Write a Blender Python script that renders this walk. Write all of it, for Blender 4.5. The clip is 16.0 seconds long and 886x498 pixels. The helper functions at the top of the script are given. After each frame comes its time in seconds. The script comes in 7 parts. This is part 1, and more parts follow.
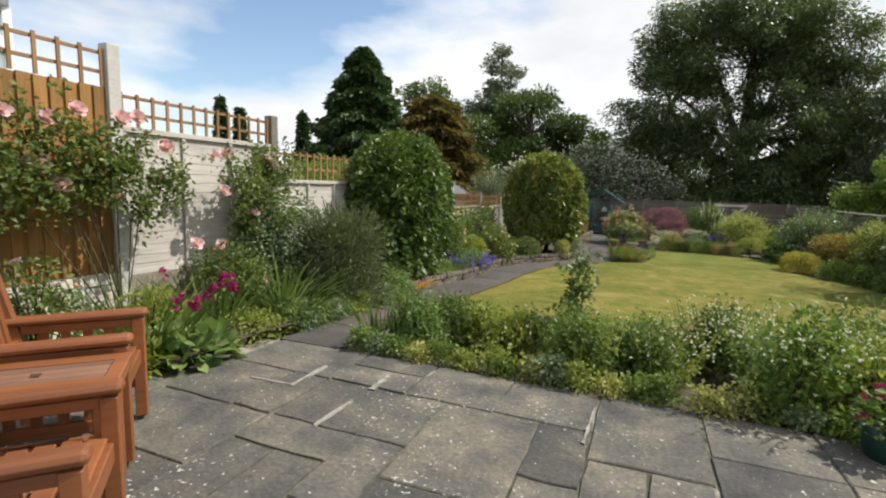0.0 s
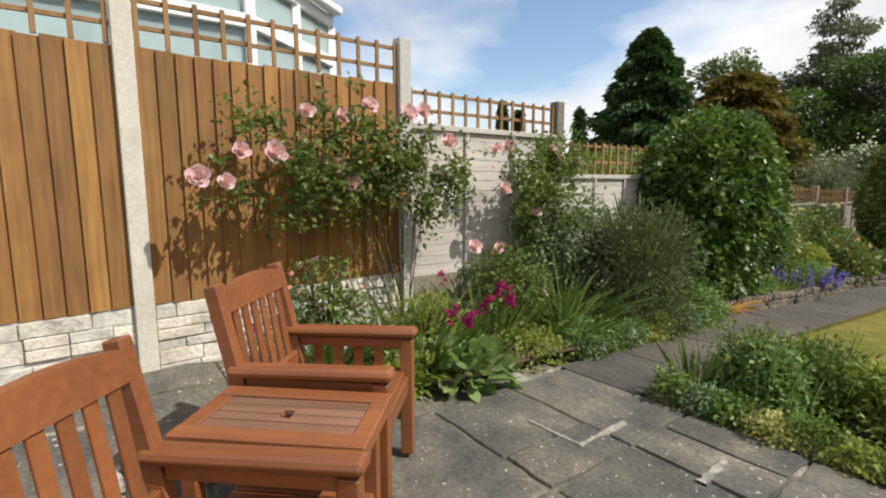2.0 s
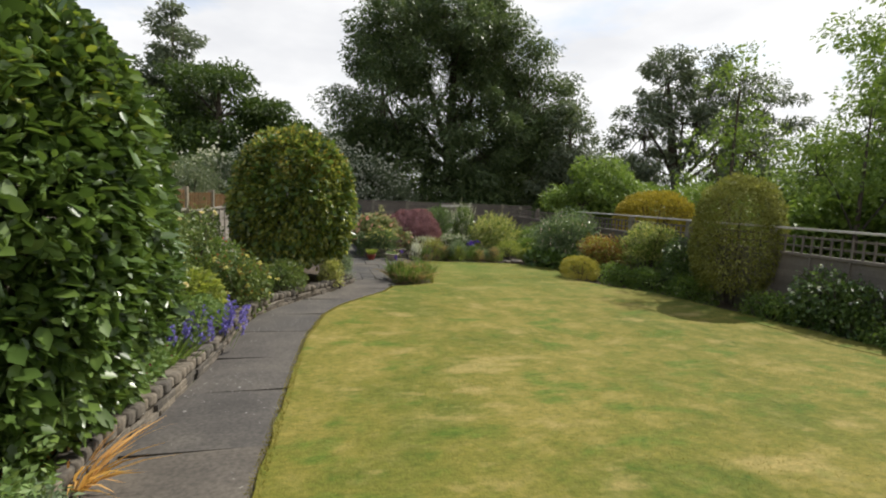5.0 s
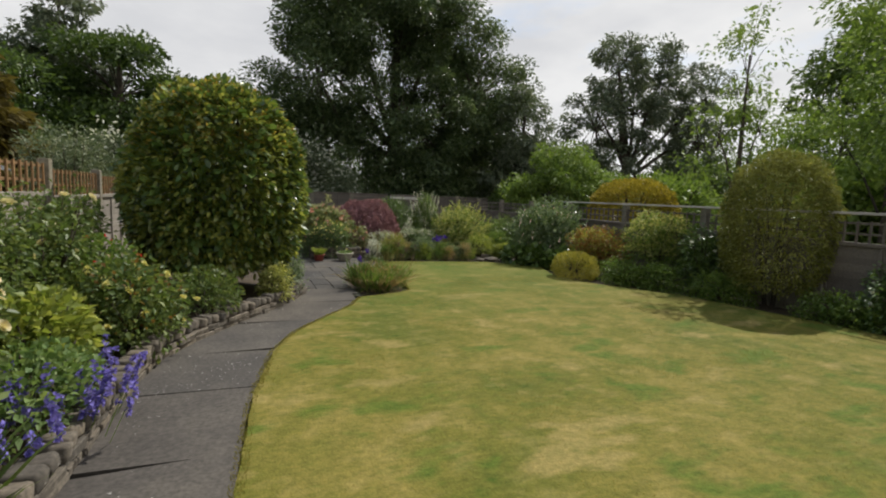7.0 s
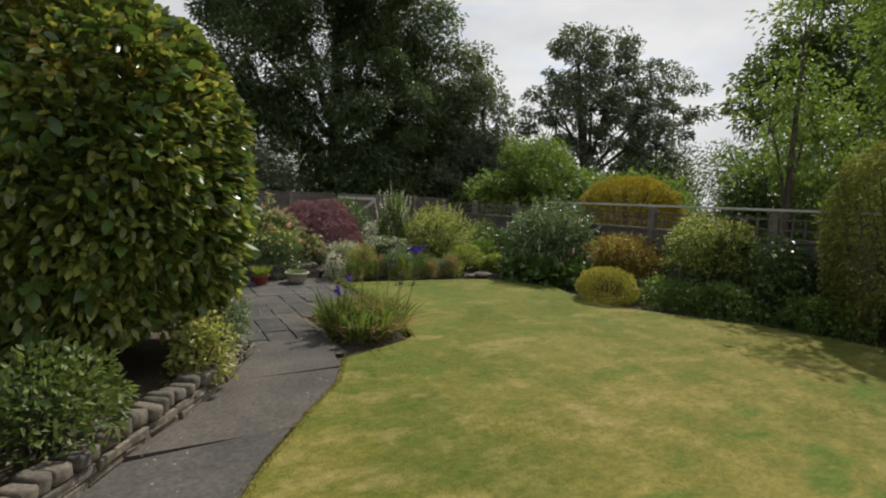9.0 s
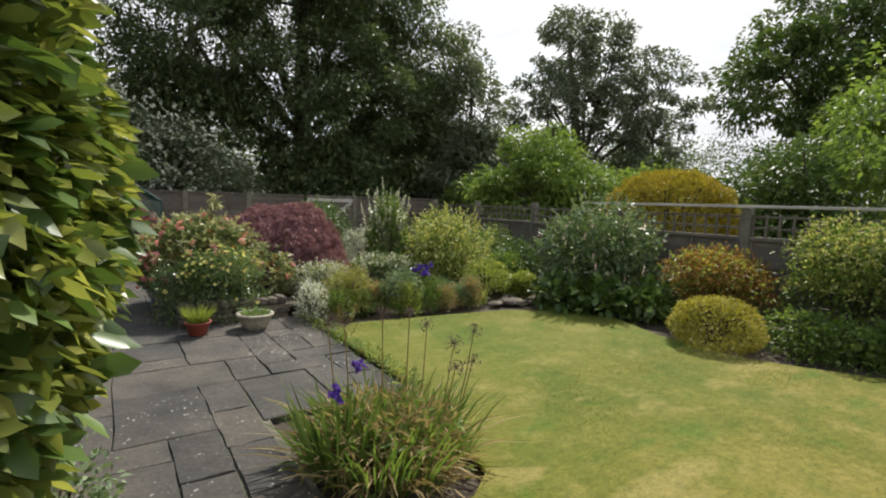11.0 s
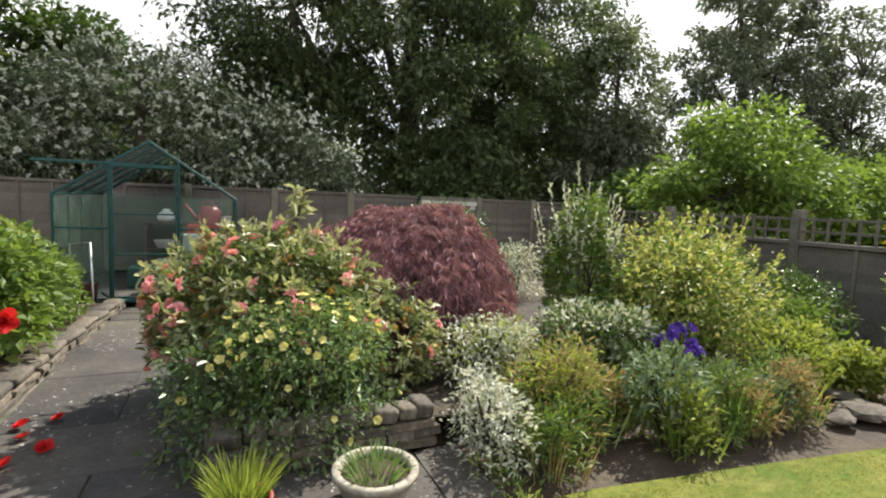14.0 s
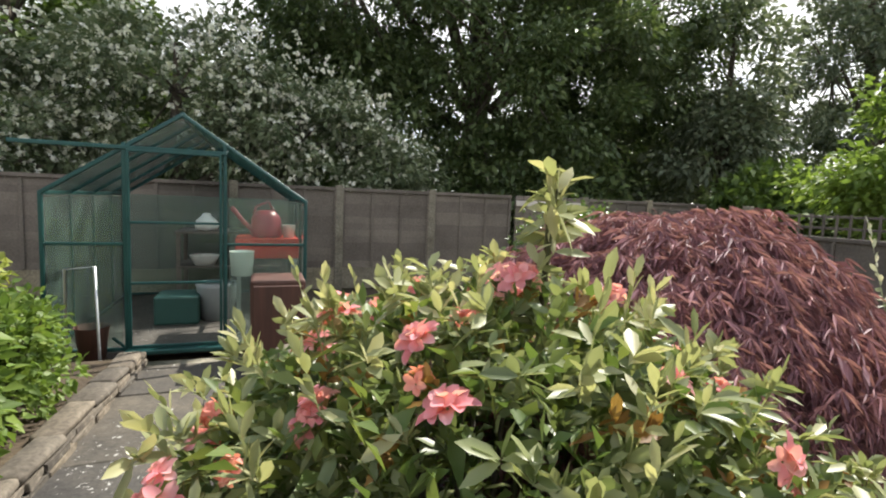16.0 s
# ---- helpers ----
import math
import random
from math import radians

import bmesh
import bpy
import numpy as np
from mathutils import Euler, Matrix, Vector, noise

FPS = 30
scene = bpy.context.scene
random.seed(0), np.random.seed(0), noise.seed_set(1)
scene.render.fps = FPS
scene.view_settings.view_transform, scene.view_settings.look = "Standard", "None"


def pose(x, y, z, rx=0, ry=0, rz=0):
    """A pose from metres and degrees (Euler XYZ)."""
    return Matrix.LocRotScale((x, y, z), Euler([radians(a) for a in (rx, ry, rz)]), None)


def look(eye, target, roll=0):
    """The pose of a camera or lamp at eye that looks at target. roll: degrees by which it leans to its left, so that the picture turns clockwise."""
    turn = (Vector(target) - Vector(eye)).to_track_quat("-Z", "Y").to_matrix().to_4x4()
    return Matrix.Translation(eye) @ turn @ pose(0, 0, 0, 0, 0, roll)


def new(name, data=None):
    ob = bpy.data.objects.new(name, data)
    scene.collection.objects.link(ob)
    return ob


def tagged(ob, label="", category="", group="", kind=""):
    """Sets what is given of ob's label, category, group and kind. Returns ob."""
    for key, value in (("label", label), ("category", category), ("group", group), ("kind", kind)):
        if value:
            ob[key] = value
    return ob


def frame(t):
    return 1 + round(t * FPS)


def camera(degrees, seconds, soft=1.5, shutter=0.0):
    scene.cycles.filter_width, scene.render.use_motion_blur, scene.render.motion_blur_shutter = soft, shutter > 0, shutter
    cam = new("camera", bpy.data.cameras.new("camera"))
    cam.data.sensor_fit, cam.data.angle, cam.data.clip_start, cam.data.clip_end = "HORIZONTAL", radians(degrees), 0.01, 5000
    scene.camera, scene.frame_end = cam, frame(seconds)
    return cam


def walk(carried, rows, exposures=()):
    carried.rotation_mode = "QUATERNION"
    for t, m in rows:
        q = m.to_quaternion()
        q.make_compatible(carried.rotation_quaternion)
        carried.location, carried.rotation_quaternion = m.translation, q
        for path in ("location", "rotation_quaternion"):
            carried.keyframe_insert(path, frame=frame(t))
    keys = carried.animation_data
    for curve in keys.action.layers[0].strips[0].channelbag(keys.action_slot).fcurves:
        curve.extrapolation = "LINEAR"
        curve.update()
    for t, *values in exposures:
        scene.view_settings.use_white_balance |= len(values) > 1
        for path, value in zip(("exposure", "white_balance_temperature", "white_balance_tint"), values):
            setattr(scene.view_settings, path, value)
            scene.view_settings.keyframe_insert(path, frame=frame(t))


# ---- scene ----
cam = camera(83.8, 16.0, soft=2.05)
METRES, EYE, TILT, LEAN, TURN = 18.4, 1.405, 0.0, 0.0, 22.0
ROWS = [
    (0.0, 0.0, 0.0, 0.0, 0.22, -7.35, -1.7),
    (0.5, -0.0072, 0.0001, -0.0011, 16.53, -7.61, -1.08),
    (1.0, -0.0146, 0.0048, -0.0029, 28.34, -7.81, -0.59),
    (1.5, -0.023, 0.0182, -0.0023, 31.12, -7.71, -0.34),
    (2.0, -0.0224, 0.0467, -0.0025, 30.72, -7.98, -0.05),
    (2.5, -0.0235, 0.0804, -0.0041, 23.77, -8.07, -0.62),
    (3.0, -0.0203, 0.1161, -0.0048, 7.15, -7.75, -1.12),
    (3.5, -0.02, 0.153, -0.0055, -9.12, -7.26, -1.94),
    (4.0, -0.0217, 0.1874, -0.0065, -22.81, -6.63, -2.26),
    (4.5, -0.0211, 0.2243, -0.0067, -31.23, -6.25, -2.4),
    (7.0, 0.0192, 0.3757, -0.0216, -43.77, -6.05, -2.22),
    (7.5, 0.037, 0.4089, -0.0219, -48.55, -6.03, -2.32),
    (8.0, 0.0497, 0.4438, -0.0226, -50.11, -5.92, -2.52),
    (10.5, 0.1385, 0.5978, -0.0254, -55.11, -5.52, -1.64),
    (11.0, 0.1635, 0.6229, -0.0249, -55.9, -5.47, -1.68),
    (11.5, 0.1871, 0.6476, -0.0253, -56.26, -5.42, -1.7),
    (12.0, 0.2112, 0.6718, -0.0255, -56.0, -5.41, -1.63),
    (12.5, 0.2313, 0.698, -0.0272, -52.01, -5.39, -1.83),
    (13.0, 0.2471, 0.7237, -0.0278, -49.86, -5.3, -1.98),
    (13.5, 0.2553, 0.7485, -0.0276, -46.68, -5.23, -2.25),
    (14.0, 0.2626, 0.7767, -0.0286, -45.69, -5.22, -2.33),
    (14.5, 0.2699, 0.8092, -0.0282, -43.71, -5.21, -2.35),
    (15.0, 0.2777, 0.8392, -0.0312, -42.18, -5.25, -2.21),
    (15.5, 0.2899, 0.8682, -0.0327, -42.09, -5.34, -2.08),
    (16.0, 0.2978, 0.8979, -0.0296, -42.15, -5.37, -2.23),
]
EXPOSURES = [(0.0, 0.22), (1.5, 0.12), (2.5, 0.12), (3.5, 0.2), (4.5, 0.2), (7.0, -0.18), (8.0, -0.25), (10.5, 0.0), (11.0, 0.26), (11.5, 0.44), (12.0, 0.55), (12.5, 0.66), (14.0, 0.80), (16.0, 0.92)]
walk(cam, [(t, pose(0, 0, EYE, TILT, LEAN, TURN) @ pose(METRES * x, METRES * y, METRES * z, 90 + pitch, roll, yaw)) for t, x, y, z, yaw, pitch, roll in ROWS], EXPOSURES)

# ---- sky and sun ----
SUN_AZ, SUN_EL = 59.0, 50.0      # degrees clockwise from +y, and above the horizon
world = bpy.data.worlds.new("world")
scene.world = world
world.use_nodes = True
wn, wl = world.node_tree.nodes, world.node_tree.links
wbg = wn["Background"]
sky = wn.new("ShaderNodeTexSky")
sky.sky_type, sky.sun_disc = "NISHITA", False
sky.sun_elevation, sky.sun_rotation = radians(SUN_EL), radians(SUN_AZ)
sky.air_density, sky.dust_density, sky.ozone_density = 1.0, 0.6, 1.2
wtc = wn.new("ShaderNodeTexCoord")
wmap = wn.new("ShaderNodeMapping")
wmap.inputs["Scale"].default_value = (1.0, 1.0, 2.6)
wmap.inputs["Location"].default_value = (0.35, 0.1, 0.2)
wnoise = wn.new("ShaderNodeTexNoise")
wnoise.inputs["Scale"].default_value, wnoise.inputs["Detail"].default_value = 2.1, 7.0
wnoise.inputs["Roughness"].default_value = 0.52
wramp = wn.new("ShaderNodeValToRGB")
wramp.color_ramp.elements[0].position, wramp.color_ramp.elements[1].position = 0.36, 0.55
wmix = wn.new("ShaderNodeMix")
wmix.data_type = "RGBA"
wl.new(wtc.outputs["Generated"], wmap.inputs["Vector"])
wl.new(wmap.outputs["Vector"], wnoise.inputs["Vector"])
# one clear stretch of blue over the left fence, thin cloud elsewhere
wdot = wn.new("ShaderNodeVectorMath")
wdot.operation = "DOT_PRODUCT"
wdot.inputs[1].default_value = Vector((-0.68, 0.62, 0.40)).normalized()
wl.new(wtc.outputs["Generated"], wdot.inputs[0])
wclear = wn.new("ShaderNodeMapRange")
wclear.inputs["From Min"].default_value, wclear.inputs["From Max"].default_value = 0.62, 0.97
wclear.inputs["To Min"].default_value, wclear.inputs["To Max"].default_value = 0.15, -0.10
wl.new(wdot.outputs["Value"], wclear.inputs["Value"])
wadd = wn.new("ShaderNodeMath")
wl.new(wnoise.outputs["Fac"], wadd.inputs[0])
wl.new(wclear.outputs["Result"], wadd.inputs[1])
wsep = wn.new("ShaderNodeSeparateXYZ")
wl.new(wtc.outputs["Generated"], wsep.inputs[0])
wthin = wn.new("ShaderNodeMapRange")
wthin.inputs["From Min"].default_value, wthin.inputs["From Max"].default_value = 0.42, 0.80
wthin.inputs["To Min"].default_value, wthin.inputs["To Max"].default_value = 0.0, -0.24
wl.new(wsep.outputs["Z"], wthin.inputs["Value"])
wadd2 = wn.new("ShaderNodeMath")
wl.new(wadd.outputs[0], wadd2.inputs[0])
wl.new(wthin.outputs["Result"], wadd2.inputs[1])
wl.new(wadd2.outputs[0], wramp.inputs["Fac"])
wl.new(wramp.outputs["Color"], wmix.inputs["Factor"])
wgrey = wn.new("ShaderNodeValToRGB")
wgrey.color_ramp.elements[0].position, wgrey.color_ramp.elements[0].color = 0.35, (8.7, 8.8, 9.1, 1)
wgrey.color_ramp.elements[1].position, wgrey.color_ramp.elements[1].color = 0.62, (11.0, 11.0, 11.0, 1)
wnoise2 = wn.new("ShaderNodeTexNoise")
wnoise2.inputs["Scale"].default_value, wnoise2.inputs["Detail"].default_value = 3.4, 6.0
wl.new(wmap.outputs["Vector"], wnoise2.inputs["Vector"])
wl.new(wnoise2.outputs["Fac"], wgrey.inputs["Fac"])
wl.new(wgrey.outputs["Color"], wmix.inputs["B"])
wgain = wn.new("ShaderNodeMix")
wgain.data_type, wgain.blend_type = "RGBA", "MULTIPLY"
wgain.inputs["Factor"].default_value = 1.0
wgain.inputs["B"].default_value = (1.75, 1.74, 1.70, 1)
wl.new(sky.outputs["Color"], wgain.inputs["A"])
wl.new(wgain.outputs["Result"], wmix.inputs["A"])
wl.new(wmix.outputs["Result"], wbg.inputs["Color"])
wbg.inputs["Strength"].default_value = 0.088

sun = new("sun", bpy.data.lights.new("sun", "SUN"))
sun.data.energy, sun.data.angle, sun.data.color = 5.0, radians(0.6), (1.0, 0.95, 0.86)
_az, _el = radians(SUN_AZ), radians(SUN_EL)
sun_way = Vector((math.sin(_az) * math.cos(_el), math.cos(_az) * math.cos(_el), math.sin(_el)))
sun.matrix_world = look(sun_way * 60, (0, 0, 0))

# ---- materials ----
def base_mat(name):
    m = bpy.data.materials.new(name)
    m.use_nodes = True
    return m, m.node_tree.nodes, m.node_tree.links, m.node_tree.nodes["Principled BSDF"]


def ramp_node(n, stops):
    r = n.new("ShaderNodeValToRGB")
    els = r.color_ramp.elements
    while len(els) < len(stops):
        els.new(0.5)
    for e, (p, c) in zip(els, stops):
        e.position, e.color = p, (*c, 1)
    return r


def noise_node(n, l, scale, detail=4.0, rough=0.55, coord="Object", stretch=None):
    tc = n.new("ShaderNodeTexCoord")
    nz = n.new("ShaderNodeTexNoise")
    nz.inputs["Scale"].default_value, nz.inputs["Detail"].default_value, nz.inputs["Roughness"].default_value = scale, detail, rough
    if stretch:
        mp = n.new("ShaderNodeMapping")
        mp.inputs["Scale"].default_value = stretch
        l.new(tc.outputs[coord], mp.inputs["Vector"])
        l.new(mp.outputs["Vector"], nz.inputs["Vector"])
    else:
        l.new(tc.outputs[coord], nz.inputs["Vector"])
    return nz


def mixc(n, l, fac, a, b, mode="MIX"):
    m = n.new("ShaderNodeMix")
    m.data_type, m.blend_type = "RGBA", mode
    for sock, v in (("Factor", fac), ("A", a), ("B", b)):
        if isinstance(v, (int, float)):
            m.inputs[sock].default_value = v
        elif isinstance(v, tuple):
            m.inputs[sock].default_value = (*v, 1)
        else:
            l.new(v, m.inputs[sock])
    return m.outputs["Result"]


def bump(n, l, height, bsdf, strength, dist=0.01):
    b = n.new("ShaderNodeBump")
    b.inputs["Strength"].default_value, b.inputs["Distance"].default_value = strength, dist
    l.new(height, b.inputs["Height"])
    l.new(b.outputs["Normal"], bsdf.inputs["Normal"])


def leaf_mat(name, dark, mid, light, rough=0.5, trans=0.35, spec=0.4, tone=1.5):
    """Leaves: each leaf takes its own tone, with slow drifts over the plant, and lets some light through."""
    m, n, l, p = base_mat(name)
    dark, mid, light = (tuple(min(0.9, v * tone * (k if tone > 1 else 1)) for v, k in zip(c, (1.14, 1.02, 1.0))) for c in (dark, mid, light))
    geo = n.new("ShaderNodeNewGeometry")
    r = ramp_node(n, [(0.0, dark), (0.55, mid), (1.0, light)])
    l.new(geo.outputs["Random Per Island"], r.inputs["Fac"])
    nz = noise_node(n, l, 1.7, 3.0)
    r2 = ramp_node(n, [(0.3, tuple(c * 0.72 for c in mid)), (0.7, light)])
    l.new(nz.outputs["Fac"], r2.inputs["Fac"])
    col = mixc(n, l, 0.35, r.outputs["Color"], r2.outputs["Color"])
    l.new(col, p.inputs["Base Color"])
    p.inputs["Roughness"].default_value = rough
    p.inputs["Specular IOR Level"].default_value = spec
    t = n.new("ShaderNodeBsdfTranslucent")
    l.new(mixc(n, l, 1.0, col, (1.0, 1.0, 0.66), "MULTIPLY"), t.inputs["Color"])
    mx = n.new("ShaderNodeMixShader")
    mx.inputs["Fac"].default_value = min(0.5, trans + 0.06)
    l.new(p.outputs["BSDF"], mx.inputs[1])
    l.new(t.outputs["BSDF"], mx.inputs[2])
    l.new(mx.outputs["Shader"], n["Material Output"].inputs["Surface"])
    return m


def petal_mat(name, a, b, trans=0.3):
    return leaf_mat(name, a, tuple((x + y) / 2 for x, y in zip(a, b)), b, 0.6, trans, 0.2, 1.0)


def wood_mat(name, dark, light, axis="Z", rough=0.6, grain=1.0, per_object=0.25, bumps=0.25):
    """Grain along one axis, broad stains, and a tone of its own for each board."""
    m, n, l, p = base_mat(name)
    st = {"X": (2, 38, 38), "Y": (38, 2, 38), "Z": (38, 38, 2)}[axis]
    nz = noise_node(n, l, 1.0 * grain, 6.0, 0.6, "Object", st)
    big = noise_node(n, l, 1.8, 3.0)
    r = ramp_node(n, [(0.3, dark), (0.7, light)])
    l.new(nz.outputs["Fac"], r.inputs["Fac"])
    r2 = ramp_node(n, [(0.3, tuple(c * 0.75 for c in dark)), (0.65, light)])
    l.new(big.outputs["Fac"], r2.inputs["Fac"])
    col = mixc(n, l, 0.4, r.outputs["Color"], r2.outputs["Color"])
    info = n.new("ShaderNodeObjectInfo")
    rr = ramp_node(n, [(0.0, (1 - per_object,) * 3), (1.0, (1.0, 1.0, 1.0))])
    l.new(info.outputs["Random"], rr.inputs["Fac"])
    l.new(mixc(n, l, 1.0, col, rr.outputs["Color"], "MULTIPLY"), p.inputs["Base Color"])
    p.inputs["Roughness"].default_value = rough
    bump(n, l, nz.outputs["Fac"], p, bumps, 0.004)
    return m


def stone_mat(name, tones, spot=None, spot_amount=0.0, scale=3.0, rough=0.9, per_object=0.3, bumps=0.5, bump_dist=0.01, grit=0.55):
    """Stone or concrete: broad stains, fine grit, lichen spots, and a tone of its own for each piece."""
    m, n, l, p = base_mat(name)
    big = noise_node(n, l, scale, 6.0, 0.62)
    fine = noise_node(n, l, 38.0, 4.0, 0.6)
    r = ramp_node(n, [(0.25 + 0.5 * i / max(1, len(tones) - 1), c) for i, c in enumerate(tones)])
    l.new(big.outputs["Fac"], r.inputs["Fac"])
    r2 = ramp_node(n, [(0.3, (grit,) * 3), (0.7, (1.15,) * 3)])
    l.new(fine.outputs["Fac"], r2.inputs["Fac"])
    col = mixc(n, l, 1.0, r.outputs["Color"], r2.outputs["Color"], "MULTIPLY")
    info = n.new("ShaderNodeObjectInfo")
    rr = ramp_node(n, [(0.0, (1 - per_object,) * 3), (0.6, (1.0, 0.97, 0.92)), (1.0, (1.12, 1.06, 0.95))])
    l.new(info.outputs["Random"], rr.inputs["Fac"])
    col = mixc(n, l, 1.0, col, rr.outputs["Color"], "MULTIPLY")
    if spot:
        sp = noise_node(n, l, 34.0, 2.5, 0.55)
        sm = noise_node(n, l, 1.3, 2.0, 0.5)
        add = n.new("ShaderNodeMath")
        add.operation = "MULTIPLY_ADD"
        l.new(sm.outputs["Fac"], add.inputs[0])
        add.inputs[1].default_value = 0.35
        l.new(sp.outputs["Fac"], add.inputs[2])
        rs = ramp_node(n, [(0.90 - spot_amount, (0, 0, 0)), (0.935 - spot_amount, (0.75, 0.75, 0.75))])
        l.new(add.outputs[0], rs.inputs["Fac"])
        col = mixc(n, l, rs.outputs["Color"], col, spot)
    l.new(col, p.inputs["Base Color"])
    p.inputs["Roughness"].default_value = rough
    hs = n.new("ShaderNodeMath")
    hs.operation = "MULTIPLY_ADD"
    l.new(fine.outputs["Fac"], hs.inputs[0])
    hs.inputs[1].default_value = 0.25
    l.new(big.outputs["Fac"], hs.inputs[2])
    bump(n, l, hs.outputs[0], p, bumps, bump_dist)
    return m


def plain_mat(name, c, rough=0.5, metal=0.0, wear=0.12):
    m, n, l, p = base_mat(name)
    nz = noise_node(n, l, 9.0, 5.0)
    r = ramp_node(n, [(0.3, tuple(v * (1 - wear) for v in c)), (0.7, tuple(min(1, v * (1 + wear * 0.5)) for v in c))])
    l.new(nz.outputs["Fac"], r.inputs["Fac"])
    l.new(r.outputs["Color"], p.inputs["Base Color"])
    p.inputs["Roughness"].default_value, p.inputs["Metallic"].default_value = rough, metal
    return m


def glass_mat(name, tint=(0.9, 0.95, 0.95), rough=0.02, clear=0.8, film=(0.35, 0.42, 0.38)):
    m, n, l, p = base_mat(name)
    t = n.new("ShaderNodeBsdfTransparent")
    t.inputs["Color"].default_value = (*tint, 1)
    g = n.new("ShaderNodeBsdfGlossy")
    g.inputs["Roughness"].default_value = rough
    fr = n.new("ShaderNodeFresnel")
    fr.inputs["IOR"].default_value = 1.5
    mx = n.new("ShaderNodeMixShader")
    l.new(fr.outputs["Fac"], mx.inputs["Fac"])
    l.new(t.outputs["BSDF"], mx.inputs[1])
    l.new(g.outputs["BSDF"], mx.inputs[2])
    d = n.new("ShaderNodeBsdfDiffuse")
    d.inputs["Color"].default_value = (*film, 1)
    mx2 = n.new("ShaderNodeMixShader")
    mx2.inputs["Fac"].default_value = 1 - clear
    l.new(mx.outputs["Shader"], mx2.inputs[1])
    l.new(d.outputs["BSDF"], mx2.inputs[2])
    l.new(mx2.outputs["Shader"], n["Material Output"].inputs["Surface"])
    return m


def lawn_mat(name):
    """Dry summer turf: straw and green patches of several sizes."""
    m, n, l, p = base_mat(name)
    big = noise_node(n, l, 0.9, 4.0, 0.6)
    midn = noise_node(n, l, 4.5, 4.0, 0.6)
    fine = noise_node(n, l, 90.0, 3.0, 0.6, "Object", (1, 0.5, 1))
    r = ramp_node(n, [(0.36, (0.075, 0.105, 0.014)), (0.47, (0.155, 0.145, 0.026)), (0.64, (0.25, 0.20, 0.055))])
    l.new(big.outputs["Fac"], r.inputs["Fac"])
    r2 = ramp_node(n, [(0.30, (0.05, 0.11, 0.010)), (0.40, (0.13, 0.135, 0.024)), (0.52, (0.175, 0.155, 0.032)), (0.70, (0.31, 0.245, 0.085))])
    l.new(midn.outputs["Fac"], r2.inputs["Fac"])
    col = mixc(n, l, 0.5, r.outputs["Color"], r2.outputs["Color"])
    tuft = noise_node(n, l, 1.6, 3.0, 0.6, "Object", (1.0, 1.7, 1.0))
    rt = ramp_node(n, [(0.57, (0, 0, 0)), (0.68, (0.8, 0.8, 0.8))])
    l.new(tuft.outputs["Fac"], rt.inputs["Fac"])
    col = mixc(n, l, rt.outputs["Color"], col, (0.085, 0.135, 0.018))
    rs = ramp_node(n, [(0.32, (0.8, 0.8, 0.8)), (0.43, (0, 0, 0))])
    l.new(tuft.outputs["Fac"], rs.inputs["Fac"])
    col = mixc(n, l, rs.outputs["Color"], col, (0.31, 0.24, 0.09))
    geo = n.new("ShaderNodeNewGeometry")
    sep = n.new("ShaderNodeSeparateXYZ")
    l.new(geo.outputs["Position"], sep.inputs[0])
    mr = n.new("ShaderNodeMapRange")
    mr.inputs["From Min"].default_value, mr.inputs["From Max"].default_value = 11.5, 15.5
    l.new(sep.outputs["Y"], mr.inputs["Value"])
    mm = n.new("ShaderNodeMath")
    mm.operation = "MULTIPLY"
    mm.inputs[1].default_value = 0.42
    l.new(mr.outputs["Result"], mm.inputs[0])
    col = mixc(n, l, mm.outputs[0], col, (0.115, 0.165, 0.030))
    r3 = ramp_node(n, [(0.3, (0.78,) * 3), (0.7, (1.12,) * 3)])
    l.new(fine.outputs["Fac"], r3.inputs["Fac"])
    col = mixc(n, l, 1.0, col, r3.outputs["Color"], "MULTIPLY")
    grain = noise_node(n, l, 17.0, 5.0, 0.65, "Object", (1.0, 1.5, 1.0))
    rg = ramp_node(n, [(0.3, (0.68, 0.74, 0.66)), (0.55, (1.0, 1.0, 1.0)), (0.75, (1.25, 1.18, 1.2))])
    l.new(grain.outputs["Fac"], rg.inputs["Fac"])
    col = mixc(n, l, 1.0, col, rg.outputs["Color"], "MULTIPLY")
    col = mixc(n, l, 1.0, col, (0.93, 0.95, 0.87), "MULTIPLY")
    l.new(col, p.inputs["Base Color"])
    p.inputs["Roughness"].default_value = 0.9
    p.inputs["Specular IOR Level"].default_value = 0.15
    bump(n, l, fine.outputs["Fac"], p, 0.35, 0.012)
    return m


M_SOIL = stone_mat("soil", [(0.035, 0.026, 0.018), (0.07, 0.052, 0.035), (0.10, 0.08, 0.05)], scale=5, bumps=0.9, bump_dist=0.03)
M_GROUND = stone_mat("rough_ground", [(0.035, 0.05, 0.015), (0.06, 0.075, 0.025), (0.09, 0.085, 0.04)], scale=0.8)
M_LAWN = lawn_mat("lawn")
M_SLAB = stone_mat("riven_slab", [(0.040, 0.041, 0.040), (0.092, 0.090, 0.084), (0.150, 0.140, 0.115), (0.27, 0.24, 0.185)], (0.52, 0.51, 0.47), 0.055, 2.6, 0.85, 0.5, 1.0, 0.024, 0.62)
M_TERRACE = stone_mat("terrace_slab", [(0.030, 0.028, 0.027), (0.062, 0.058, 0.053), (0.088, 0.080, 0.069), (0.13, 0.115, 0.094)], (0.46, 0.45, 0.41), 0.03, 2.2, 0.88, 0.35, 0.9, 0.018, 0.68)
